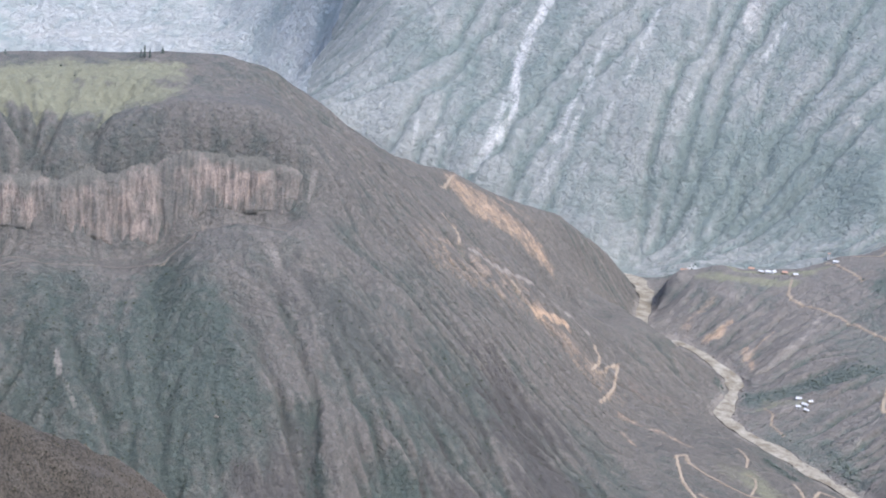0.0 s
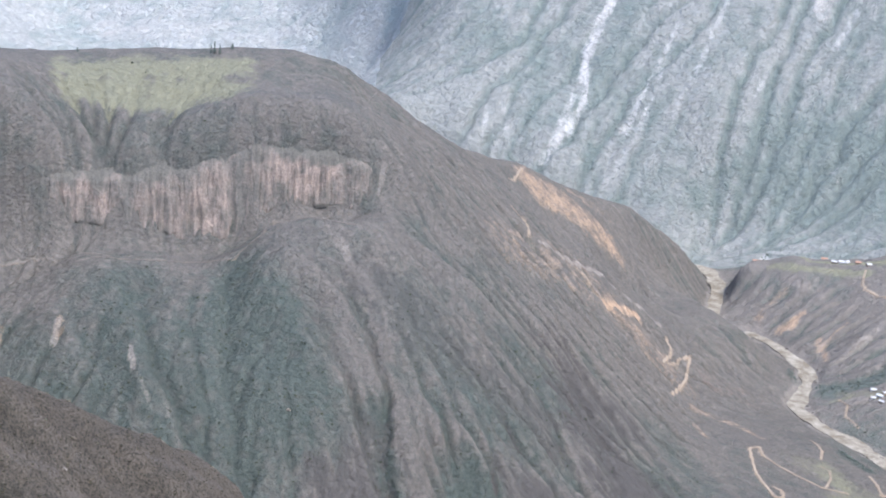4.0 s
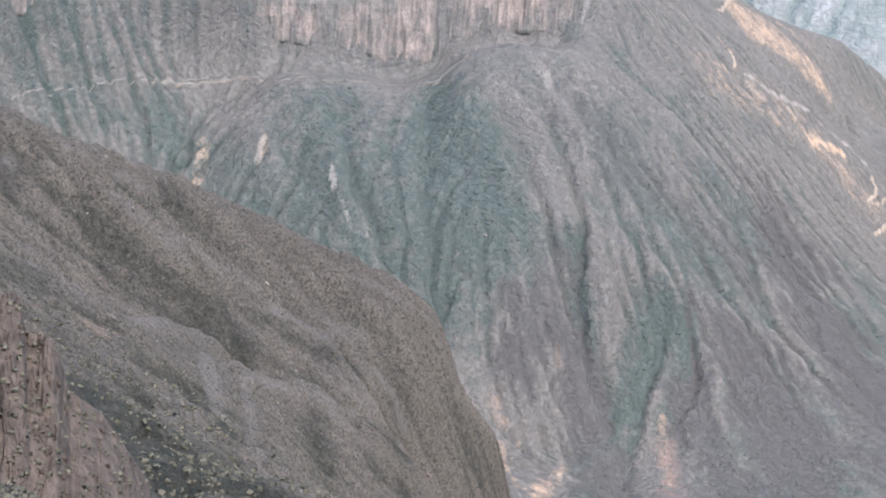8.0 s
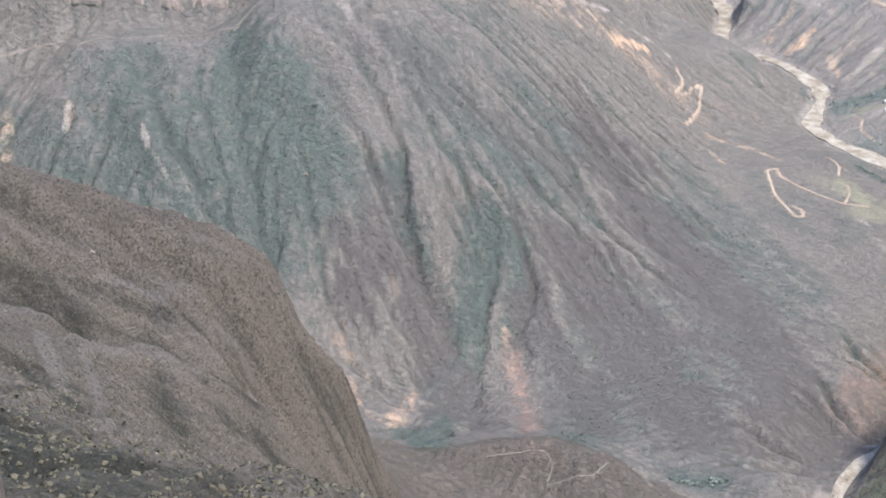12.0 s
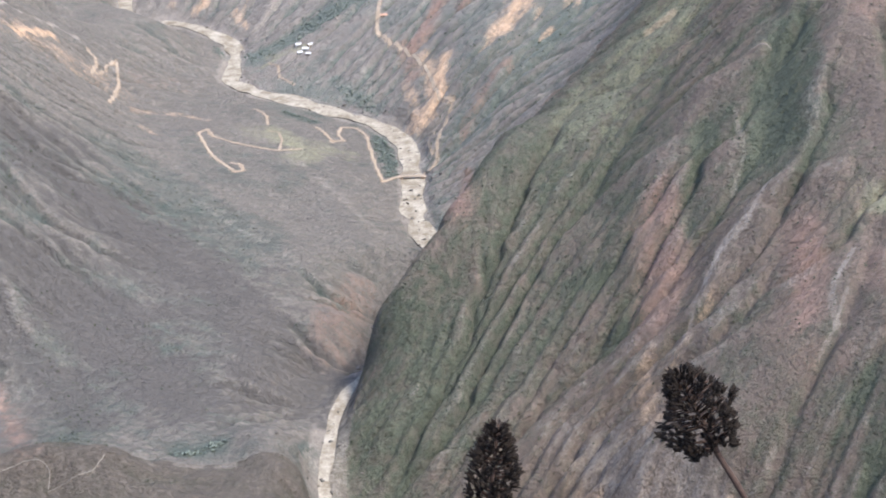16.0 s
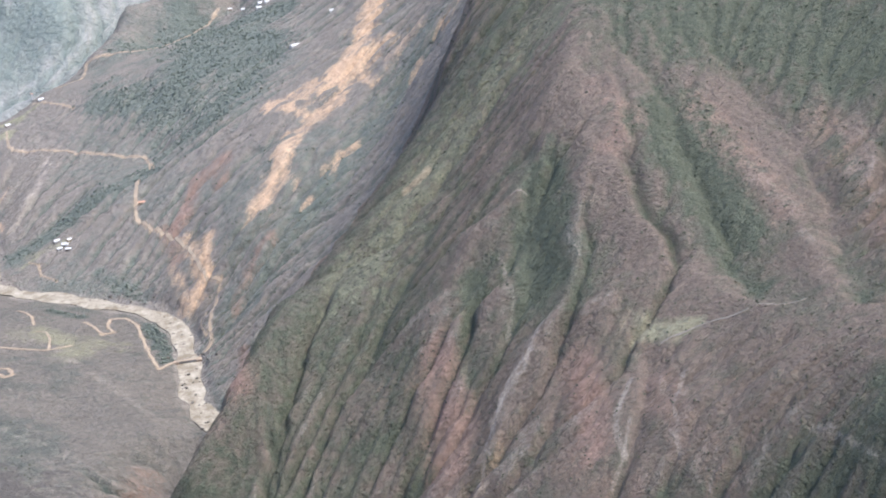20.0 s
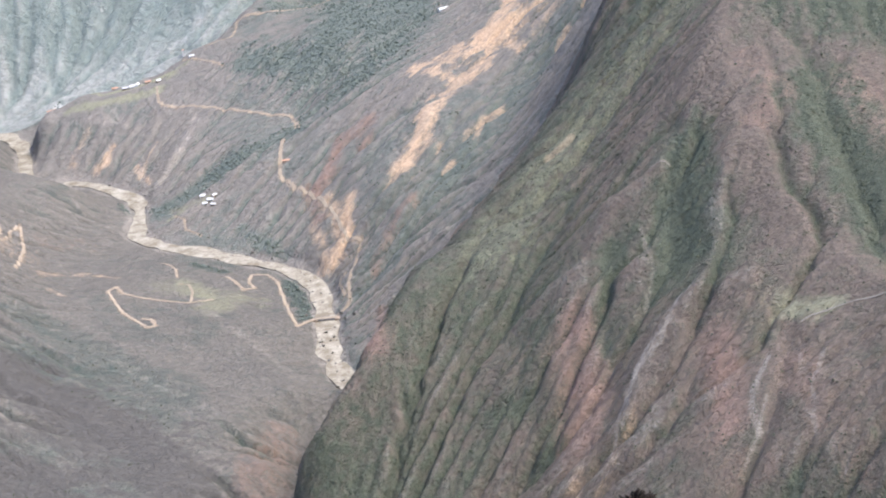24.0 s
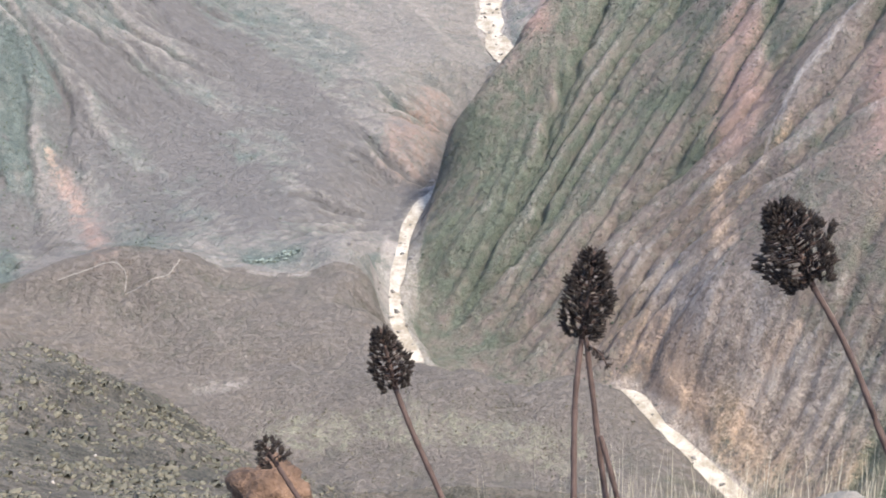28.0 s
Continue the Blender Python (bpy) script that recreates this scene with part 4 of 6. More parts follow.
patch("veg", .9, 14, [(-445, 1432), (-429, 1412)])
patch("veg", 1.1, 10, [(-456, 1161), (-417, 1118)])
patch("veg", .7, 30, [(-459, 1669), (-401, 1663)])
patch("veg", 1.1, 12, [(-214, 1193), (-181, 1204)])
patch("veg", .7, 60, [(-21, 1293), (38, 1322), (1, 1313)])
patch("veg", .9, 9, [(-110, 1241), (-112, 1271)])
patch("veg", .7, 40, [(-878, 1292), (-995, 1323)])
patch("veg", .0, 40, [(-374, 585), (-350, 617)])
patch("veg", .2, 30, [(-316, 1081), (-199, 1058), (-271, 1100)])
patch("wood", 1, 60, [(37, 2490), (97, 2334), (156, 2432), (83, 2644)])
patch("wood", 1, 45, [(106, 2760), (180, 2682), (231, 2621)])
patch("wood", 1, 26, [(-215, 2256), (-112, 2287), (-26, 2299), (61, 2315)])
patch("wood", 1, 12, [(-39, 1976), (-30, 1902), (-24, 1884)])
patch("wood", 1, 9, [(-167, 2052), (-123, 2017)])
patch("wood", .8, 7, [(-276, 2301), (-261, 2269)])
patch("wood", 1, 8, [(-218, 1186), (-181, 1204)])
patch("wood", .8, 7, [(-444, 2718), (-402, 2788)])
patch("wood", .7, 40, [(-62, 2540), (30, 2545), (111, 2521)])
patch("wood", .7, 14, [(-100, 2131), (-55, 2068)])
patch("wood", .6, 14, [(-85, 2095), (-40, 2041)])
patch("wood", .8, 50, [(-57, 2569), (24, 2446), (76, 2529)])
patch("wood", .6, 10, [(-446, 1137), (-415, 1123)])
patch("veg", .1, 90, [(81, 1172), (155, 1186), (238, 1145)])
patch("veg", .1, 60, [(125, 1104), (207, 1065), (244, 1002)])
patch("veg", .9, 50, [(-14, 1374), (38, 1298), (-27, 1277)])
patch("veg", .75, 40, [(104, 1913), (226, 1989), (349, 2125)])
patch("veg", .85, 50, [(-744, 1400), (-660, 1367), (-763, 1324)])
patch("veg", .8, 40, [(-586, 1539), (-507, 1515), (-448, 1542)])
patch("veg", .2, 40, [(-602, 1740), (-531, 1867), (-464, 1918)])
patch("veg", .6, 30, [(80, 2147), (112, 1966)])
patch("red", 0.26, 48, [(-356, 2101), (-304, 2138)])
patch("veg", .85, 45, [(55, 1878), (151, 1935), (277, 2072), (363, 2154), (425, 2182)])
patch("veg", .5, 40, [(-92, 2484), (-12, 2230), (-68, 2337)])
patch("veg", .6, 30, [(82, 1987), (165, 2037), (222, 2123)])
patch("pale", 0.52, 2.5, [(296, 1266), (267, 1257), (240, 1224), (220, 1189)])
patch("pale", 0.45, 2.5, [(355, 1173), (329, 1143)])
patch("pale", 0.41, 2.5, [(339, 1132), (323, 1102), (306, 1085)])
patch("pale", 0.38, 2.5, [(391, 1145), (371, 1114), (361, 1077)])
patch("pale", 0.30, 2.5, [(360, 1115), (360, 1065)])
patch("pale", 0.34, 3.7, [(437, 1011), (447, 971), (460, 928)])
patch("pale", 0.30, 2.5, [(383, 1052), (368, 1028)])
patch("pale", 0.30, 2.5, [(417, 1037), (405, 1012)])
patch("pale", 0.34, 3.1, [(298, 1385), (297, 1335), (282, 1308)])
patch("pale", 0.30, 2.5, [(240, 1359), (242, 1338)])
patch("red", .7, 14, [(325, 1220), (320, 1172), (306, 1122)])
patch("red", .5, 12, [(216, 1295), (220, 1261)])
patch("red", .4, 22, [(362, 1148), (375, 1053), (381, 1012)])
patch("red", .4, 22, [(284, 1133), (299, 1090), (322, 1075)])
patch("meadow", .35, 14, [(374, 1228), (396, 1202), (417, 1186)])
patch("pale", .4, 1.6, [(-342, 376), (-344, 389), (-310, 366)])
patch("earth", .35, 8, [(-277, 332), (-283, 350)])
patch("veg", .95, 16, [(-453, 1141), (-421, 1128)])
patch("earth", 0.48, 8, [(-535, 1220), (-500, 1175), (-473, 1163), (-484, 1258)], 1.1)
patch("earth", 0.48, 8, [(-540, 1341), (-528, 1327)], 1.1)
patch("red", 0.48, 14, [(-423, 1362), (-398, 1314), (-355, 1210)], 1.1)
patch("earth", 0.27, 8, [(-572, 1264), (-555, 1254)], 1.1)
patch("earth", .3, 60, [(-576, 1812), (-512, 1983), (-397, 2035)])
patch("veg", 0.5, 45, [(-972, 1543), (-856, 1587)])
patch("veg", .95, 60, [(-703, 1443), (-638, 1382), (-643, 1315)])
patch("veg", .9, 50, [(-858, 1404), (-786, 1331)])
patch("veg", .9, 24, [(-1027, 1349), (-970, 1306)])
patch("veg", .85, 20, [(-858, 1281), (-808, 1288)])
patch("veg", .95, 26, [(-769, 1472), (-715, 1394), (-694, 1338)])
patch("veg", .75, 22, [(-502, 1637), (-427, 1654), (-373, 1630)])
patch("veg", .85, 16, [(-436, 1415), (-425, 1355)])
patch("veg", .1, 26, [(-710, 1520), (-642, 1475), (-598, 1446)])
patch("earth", .3, 36, [(125, 1104), (165, 1051), (202, 980)])
patch("pale", .35, 26, [(108, 1196), (186, 1050), (242, 970)])
patch("wood", 1, 45, [(91, 2818), (155, 2631), (210, 2479)])
patch("wood", .8, 35, [(-19, 2735), (56, 2759)])
patch("wood", .6, 30, [(50, 2788), (110, 2815)])
patch("veg", 1.1, 50, [(557, 1528), (627, 1480), (675, 1404)])
patch("veg", .9, 14, [(511, 1436), (506, 1340), (495, 1258)])
patch("veg", .9, 14, [(606, 1431), (601, 1330), (591, 1227)])
patch("road", 0.95, 2.8, [(-220, 2581), (-219, 2540), (-208, 2515), (-155, 2485), (-84, 2431), (-41, 2389), (-12, 2370), (-5, 2290)], 0.25)
patch("road", 0.95, 3.6, [(-29, 2280), (-36, 2236), (-39, 2199), (-25, 2167), (-2, 2133), (19, 2084), (32, 2025), (37, 2001), (46, 1975), (57, 1971)], 0.25)
patch("road", 0.95, 2.5, [(57, 1971), (46, 1931), (36, 1913), (32, 1894), (31, 1860), (21, 1853), (10, 1854)], 0.25)
patch("road", 0.95, 1.9, [(31, 1929), (21, 1916), (27, 1881)], 0.25)
patch("road", 0.95, 2.8, [(-14, 1853), (-37, 1824), (-44, 1862), (-51, 1923), (-57, 1979), (-71, 2004), (-90, 2003), (-94, 1968), (-85, 1948), (-100, 1936), (-123, 1992)], 0.25)
patch("road", 0.95, 2.8, [(-137, 1898), (-164, 1883), (-216, 1894), (-247, 1899), (-254, 1921), (-264, 1903), (-253, 1872), (-242, 1844), (-221, 1818), (-213, 1805), (-202, 1810), (-208, 1829), (-219, 1831)], 0.25)
patch("road", 0.95, 2.2, [(-164, 1887), (-162, 1919), (-168, 1950), (-180, 1951)], 0.25)
patch("road", 0.95, 2.2, [(-183, 1974), (-187, 2007), (-206, 2036)], 0.25)
patch("road", 0.95, 1.9, [(-156, 2146), (-180, 2174), (-181, 2201), (-197, 2222)], 0.25)
patch("road", 0.95, 2.5, [(-426, 2105), (-413, 2092), (-408, 2023)], 0.25)
patch("road", 0.95, 2.5, [(-403, 2039), (-400, 2085), (-392, 2123), (-380, 2043), (-380, 1967)], 0.25)
patch("road", 0.42, 1.6, [(-922, 1419), (-891, 1446), (-847, 1462), (-821, 1500), (-776, 1502), (-775, 1511), (-757, 1529), (-773, 1586), (-719, 1572), (-673, 1585)], 0.25)
patch("road", 0.42, 1.6, [(-1048, 1344), (-1040, 1374), (-985, 1430), (-895, 1448)], 0.25)
patch("road", 0.95, 2.2, [(-610, 1936), (-594, 1945), (-576, 1911)], 0.25)
patch("road", 0.95, 1.9, [(-523, 1987), (-509, 1985)], 0.25)
patch("road", 0.95, 1.9, [(-683, 2193), (-675, 2113)], 0.25)
patch("road", 0.95, 2.8, [(-138, 2662), (-92, 2674), (-86, 2736), (-6, 2722), (31, 2740), (90, 2772), (151, 2847)], 0.25)
patch("road", 0.95, 2.2, [(-175, 2647), (-138, 2606), (-112, 2575)], 0.25)
patch("road", 0.95, 3.3, [(311, 2577), (340, 2532), (374, 2457)], 0.25)
patch("road", 0.25, 1.3, [(-365, 1110), (-343, 1117), (-319, 1124), (-307, 1119), (-309, 1104)], 0.25)
patch("road", 0.25, 1.3, [(-309, 1102), (-290, 1107), (-273, 1115), (-266, 1133)], 0.25)
patch("road", 0.42, 1.6, [(386, 1189), (418, 1186), (455, 1165)], 0.25)
patch("road", 0.42, 1.6, [(317, 1432), (337, 1425)], 0.25)
patch("road", 0.42, 1.6, [(461, 1164), (484, 1143), (496, 1141)], 0.25)
patch("earth", 0.85, 15, [(370, 2418), (320, 2315), (289, 2269), (252, 2253)], 1.1)
patch("earth", 0.7, 12, [(293, 2287), (223, 2283), (169, 2257)], 1.1)
patch("earth", 0.8, 8, [(182, 2175), (155, 2094), (131, 2043)], 1.1)
patch("earth", 0.6, 7, [(240, 2062), (225, 2020)], 1.1)
patch("earth", 0.7, 6, [(460, 2174), (422, 2160), (404, 2159)], 1.1)
patch("red", 0.75, 12, [(87, 2197), (41, 2174), (16, 2132)])
patch("earth", 0.7, 9, [(50, 2030), (39, 2003), (18, 1974)])
patch("red", 0.6, 16, [(127, 1957), (92, 1932), (70, 1888)])
patch("red", 0.6, 12, [(65, 1786), (41, 1443)])
patch("earth", 0.45, 7, [(56, 1479), (47, 1445)])
patch("earth", 0.5, 9, [(-959, 1334), (-932, 1287)])
patch("earth", 0.45, 7, [(-892, 1355), (-883, 1332)])
patch("earth", 0.34, 12, [(-562, 1273), (-564, 1248), (-533, 1243)], 1.1)
patch("pale", 0.25, 3, [(-678, 1548), (-649, 1539), (-614, 1530), (-579, 1523)])
patch("pale", 0.25, 2.5, [(-689, 1565), (-657, 1543), (-606, 1523), (-557, 1503)])
patch("red", 0.32, 18, [(-65, 1593), (-80, 1469), (-102, 1418)])
patch("meadow", 0.5, 22, [(-168, 1948), (-132, 1877)])
patch("veg", 1, 12, [(-568, 1417), (-550, 1399), (-517, 1370)])
patch("veg", 1.1, 14, [(-474, 1457), (-465, 1407), (-463, 1340), (-465, 1268)])
patch("veg", 1.1, 12, [(-449, 1458), (-424, 1417)])
patch("veg", 1.1, 16, [(-456, 1161), (-418, 1117), (-453, 1272)])
patch("veg", 0.8, 30, [(-370, 1372), (-328, 1325), (-306, 1164)])
patch("veg", 0.8, 30, [(-446, 1623), (-397, 1690), (-328, 1685), (-243, 1690)])
patch("veg", 0.7, 22, [(-332, 1704), (-269, 1655), (-206, 1593)])
patch("veg", 0.6, 34, [(-354, 1801), (-267, 1725), (-171, 1633)])
patch("pale", 0.35, 10, [(-161, 1893), (-98, 1782), (-36, 1675)])
patch("meadow", 0.35, 50, [(413, 1633), (332, 1624), (244, 1573), (168, 1499)])
patch("meadow", 0.32, 12, [(383, 1223), (397, 1189), (416, 1187)])
patch("veg", 1.1, 30, [(352, 1426), (336, 1382), (324, 1334)])
patch("red", 0.55, 26, [(512, 1427), (525, 1346), (527, 1258)])
patch("red", 0.5, 24, [(606, 1379), (600, 1278), (588, 1175)])
patch("red", 0.5, 26, [(431, 1490), (444, 1426), (414, 1406)])
patch("red", 0.5, 30, [(218, 1334), (213, 1283), (197, 1230)])
patch("earth", 0.4, 4, [(276, 1608), (249, 1597)])
patch("scree", 0.8, 75, [(-418, 1694), (-295, 1592), (-187, 1473), (-129, 1383)])
patch("scree", 0.8, 60, [(-386, 1478), (-303, 1397), (-221, 1295)])
patch("scree", 0.7, 45, [(-368, 1642), (-282, 1587), (-198, 1540)])
patch("scree", 0.7, 50, [(-345, 1451), (-269, 1381), (-189, 1321)])
patch("scree", 0.6, 26, [(-406, 1492), (-343, 1488), (-275, 1458)])
patch("scree", 0.6, 26, [(-561, 1394), (-561, 1347), (-560, 1279)])
patch("scree", 0.5, 40, [(-626, 1535), (-533, 1542), (-444, 1583)])
patch("earth", 0.32, 50, [(126, 1126), (177, 1034), (251, 950)])
patch("pale", 0.4, 40, [(150, 1137), (205, 1032), (276, 968)])
patch("earth", 0.3, 8, [(172, 1135), (212, 1174), (249, 1216)])
patch("earth", 0.5, 10, [(127, 1072), (156, 1036)])
patch("scree", 0.8, 40, [(-535, 1348), (-492, 1316), (-441, 1262)])
patch("scree", 0.75, 40, [(-414, 1401), (-351, 1335), (-302, 1249)])
patch("scree", 0.7, 24, [(-586, 1332), (-551, 1295)])
patch("veg", 1.1, 40, [(466, 1430), (486, 1342), (498, 1268)])
patch("veg", 1.1, 30, [(475, 1421), (481, 1357), (483, 1286)])
patch("meadow", 0.9, 7, [(-412, 2782), (-312, 2607), (-201, 2609)])
patch("pale", 0.6, 3, [(-377, 2595), (-292, 2573), (-223, 2568)])
patch("pale", 0.45, 10, [(-181, 2218), (-156, 2220), (-127, 2215)])
patch("meadow", 0.6, 8, [(-206, 2215), (-181, 2228)])
patch("meadow", 0.22, 16, [(-162, 1875), (-141, 1843), (-101, 1912)])
patch("wood", 0.9, 9, [(-44, 1964), (-28, 1885), (-26, 1848)])
patch("veg", 1.1, 10, [(-44, 1964), (-28, 1885), (-26, 1848)])
patch("earth", 0.5, 6, [(-319, 2449), (-295, 2474)])
patch("earth", 0.4, 5, [(-251, 2387), (-222, 2439)])
patch("pale", 0.45, 3, [(-219, 2344), (-180, 2389), (-154, 2449)])
patch("pale", 0.5, 3, [(-327, 347), (-331, 369), (-334, 394), (-315, 397), (-316, 411)])
patch("pale", 0.55, 4, [(-310, 435), (-285, 404), (-255, 364)])
patch("pale", 0.45, 3, [(-296, 441), (-259, 389), (-175, 266)])
patch("pale", 0.45, 3, [(-299, 441), (-303, 490), (-299, 525), (-319, 610)])
patch("pale", 0.5, 3, [(-338, 610), (-332, 621), (-325, 619)])
patch("pale", 0.5, 3.5, [(-372, 574), (-364, 586), (-354, 595)])
patch("pale", 0.35, 3, [(-415, 523), (-397, 548), (-381, 572)])
patch("pale", 0.35, 3, [(-370, 634), (-355, 654), (-340, 679), (-328, 673)])
patch("pale", 0.55, 5, [(-443, 482), (-440, 473), (-435, 456)])
patch("pale", 0.35, 4, [(-443, 515), (-431, 531), (-422, 551)])
patch("veg", 0.8, 8, [(-249, 323), (-264, 362), (-201, 293)])
patch("veg", 0.7, 7, [(-356, 537), (-340, 570), (-297, 537)])
patch("veg", 0.65, 7, [(-293, 319), (-300, 351), (-272, 343)])
patch("veg", 0.6, 6, [(-418, 507), (-396, 520), (-376, 534)])
patch("veg", 0.6, 6, [(-369, 555), (-354, 581), (-339, 598)])
patch("pale", 0.5, 10, [(-814, 3130), (-817, 3065), (-818, 2941), (-823, 2819)])
patch("pale", 0.5, 10, [(-674, 3060), (-696, 2961), (-709, 2883)])
patch("earth", 0.5, 12, [(-435, 3235), (-441, 3164)])
patch("pale", 0.5, 12, [(-367, 3171), (-387, 3114)])
patch("pale", 0.45, 9, [(-599, 3151), (-612, 3026), (-633, 2922)])
patch("veg", 1, 40, [(-460, 2976), (-386, 2985), (-284, 2990)])
patch("veg", 0.9, 30, [(-552, 2847), (-508, 2902)])
patch("veg", 0.8, 35, [(-806, 2873), (-776, 2964), (-766, 3080)])
patch("veg", 1, 18, [(-140, 162), (-133, 166), (-117, 161)])
patch("veg", 0.9, 14, [(-149, 168), (-146, 179), (-137, 178)])
patch("veg", 0.7, 20, [(-348, 1658), (-298, 1639), (-250, 1600)])
patch("pale", 0.3, 14, [(-268, 1741), (-182, 1649), (-113, 1566)])
patch("red", 0.4, 16, [(-150, 1367), (-112, 1452), (-88, 1552)])
# near spur: relief shading put into colour, hollows darker and crests paler
masks["veg"] = masks["veg"] - 0.12 * rib * (rr < 870)
masks["pale"] = np.maximum(masks["pale"], 0.3 * smooth(0.35, 1.2, rib + 0.9 * (n3 - 0.5)) * (rr < 870) * (rr > 200))

# highlights on the east slope's rib crests, coloured in with the pale mask
masks["pale"] = np.maximum(masks["pale"], 0.26 * smooth(0.45, 0.95, rib + 0.5 * (n2 - 0.5)) * left_bank * (1 - smooth(1350, 1650, rr)) * (rr > 880) * smooth(0.35, 0.6, n1))
masks["veg"] = np.maximum(masks["veg"], 1.05 * masks["wood"])
d_river, _ = to_line(fx, fy, whole_river)
masks["pale"] = np.maximum(masks["pale"], 0.5 * (1 - smooth(14, 22, d_river + 14 * (n2 - 0.5))) * (d_river < 60))

def sheet(name, faces, mat, label, category):
    """A piece of the ground sheet from the grid's quads (n, 4)."""
    used, flat = np.unique(faces, return_inverse=True)
    me = bpy.data.meshes.new(name)
    me.vertices.add(len(used))
    co = np.column_stack([fx, fy, GZ.ravel()])[used].astype(np.float32)
    me.vertices.foreach_set("co", co.ravel())
    me.loops.add(flat.size)
    me.loops.foreach_set("vertex_index", flat.ravel().astype(np.int32))
    me.polygons.add(len(faces))
    me.polygons.foreach_set("loop_start", np.arange(0, flat.size, 4, dtype=np.int32))
    me.polygons.foreach_set("use_smooth", np.ones(len(faces), bool))
    me.update(calc_edges=True)
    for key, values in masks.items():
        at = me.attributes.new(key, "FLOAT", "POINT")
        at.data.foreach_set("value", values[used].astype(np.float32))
    me.materials.append(mat)
    return tagged(new(name, me), label, category, kind="structure")


nb, nr = GX.shape
col = np.arange(nb)
nxt = np.roll(col, -1)
idx = (col[:, None] * nr + np.arange(nr - 1)[None])
jdx = (nxt[:, None] * nr + np.arange(nr - 1)[None])
quads = np.stack([idx, idx + 1, jdx + 1, jdx], 2).reshape(-1, 4)
mid_x, mid_y = fx[quads[:, 0]], fy[quads[:, 0]]
mid_r, mid_a = np.hypot(mid_x, mid_y), np.degrees(np.arctan2(mid_x, mid_y))
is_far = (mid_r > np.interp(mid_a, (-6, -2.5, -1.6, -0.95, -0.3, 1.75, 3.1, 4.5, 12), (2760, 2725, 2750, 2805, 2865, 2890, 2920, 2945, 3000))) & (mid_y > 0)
is_near = ~is_far & ((mid_r < 880) | (mid_y < 0))
is_east = ~is_far & ~is_near & east_of_river(mid_x, mid_y)
is_west = ~is_far & ~is_near & ~is_east
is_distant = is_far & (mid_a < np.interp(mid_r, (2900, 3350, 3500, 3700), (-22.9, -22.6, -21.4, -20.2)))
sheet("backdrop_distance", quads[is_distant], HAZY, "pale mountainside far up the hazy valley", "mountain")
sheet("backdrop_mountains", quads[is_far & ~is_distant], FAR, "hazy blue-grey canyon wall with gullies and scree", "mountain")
sheet("ground_near", quads[is_near], NEAR, "dry brown near hillside with scrub and gullies", "hillside")
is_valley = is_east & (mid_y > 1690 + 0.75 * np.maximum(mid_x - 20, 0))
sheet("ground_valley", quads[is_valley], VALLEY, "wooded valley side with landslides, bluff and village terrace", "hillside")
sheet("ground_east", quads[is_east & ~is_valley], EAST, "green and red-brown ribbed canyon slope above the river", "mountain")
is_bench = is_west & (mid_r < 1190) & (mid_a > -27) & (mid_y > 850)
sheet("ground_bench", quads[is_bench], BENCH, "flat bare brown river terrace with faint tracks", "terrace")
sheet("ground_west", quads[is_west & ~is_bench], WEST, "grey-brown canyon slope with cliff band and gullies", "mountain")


def ribbon(name, line, width, mat, label, category, lift=0.5, rough_edge=0.0, step=6.0, level=None):
    """A strip laid along a line on the ground."""
    pts = np.array([p[:2] for p in densify([(*p[:2], 0) for p in line], step)])
    for _ in range(2 if level is not None else 4):
        pts[1:-1] = 0.25 * pts[:-2] + 0.5 * pts[1:-1] + 0.25 * pts[2:]
    tan = np.gradient(pts, axis=0)
    tan /= np.linalg.norm(tan, axis=1)[:, None] + 1e-9
    side = np.column_stack([-tan[:, 1], tan[:, 0]])
    across = np.linspace(-1, 1, 5)
    if level is not None:
        width = 2 * bed_half(pts[:, 0], pts[:, 1]) + 2.5
    w = width / 2 * (1 + rough_edge * (fractal(pts[:, 0], pts[:, 1], 40, 77, 3) - 0.5) * 2)
    q = pts[:, None] + side[:, None] * (across[None, :, None] * w[:, None, None])
    z = height_at(q[..., 0].ravel(), q[..., 1].ravel()).reshape(q.shape[:2]) + lift if level is None else np.full(q.shape[:2], 0.0) + level(pts)[:, None]
    if level is None:
        z = np.maximum(z, 0.75 * z + 0.25 * z.max(1)[:, None])
    bm = bmesh.new()
    vs = [[bm.verts.new((*q[i, j], z[i, j])) for j in range(5)] for i in range(len(pts))]
    for i in range(len(pts) - 1):
        for j in range(4):
            f = bm.faces.new((vs[i][j], vs[i + 1][j], vs[i + 1][j + 1], vs[i][j + 1]))
            f.smooth = True
    bmesh.ops.recalc_face_normals(bm, faces=bm.faces)
    me = bpy.data.meshes.new(name)
    bm.to_mesh(me)
    bm.free()
    me.materials.append(mat)
    return tagged(new(name, me), label, category, kind="structure")


ribbon("water", whole_river, 36, WATER, "pale milky river with white rapids", "river", rough_edge=0.0, step=8,
       level=lambda pts: 0.6 + to_line(pts[:, 0], pts[:, 1], whole_river)[1])


def track(name, width, line):
    """A dust road or footpath on the slope."""
    path = name.startswith("foot")
    return ribbon(name, line, width * 0.55, PATH if path else DUST, "narrow pale footpath worn across the slope" if path else "unpaved pale orange dust road on the slope",
                  "path" if path else "road", lift=0.55, rough_edge=0.25, step=5)


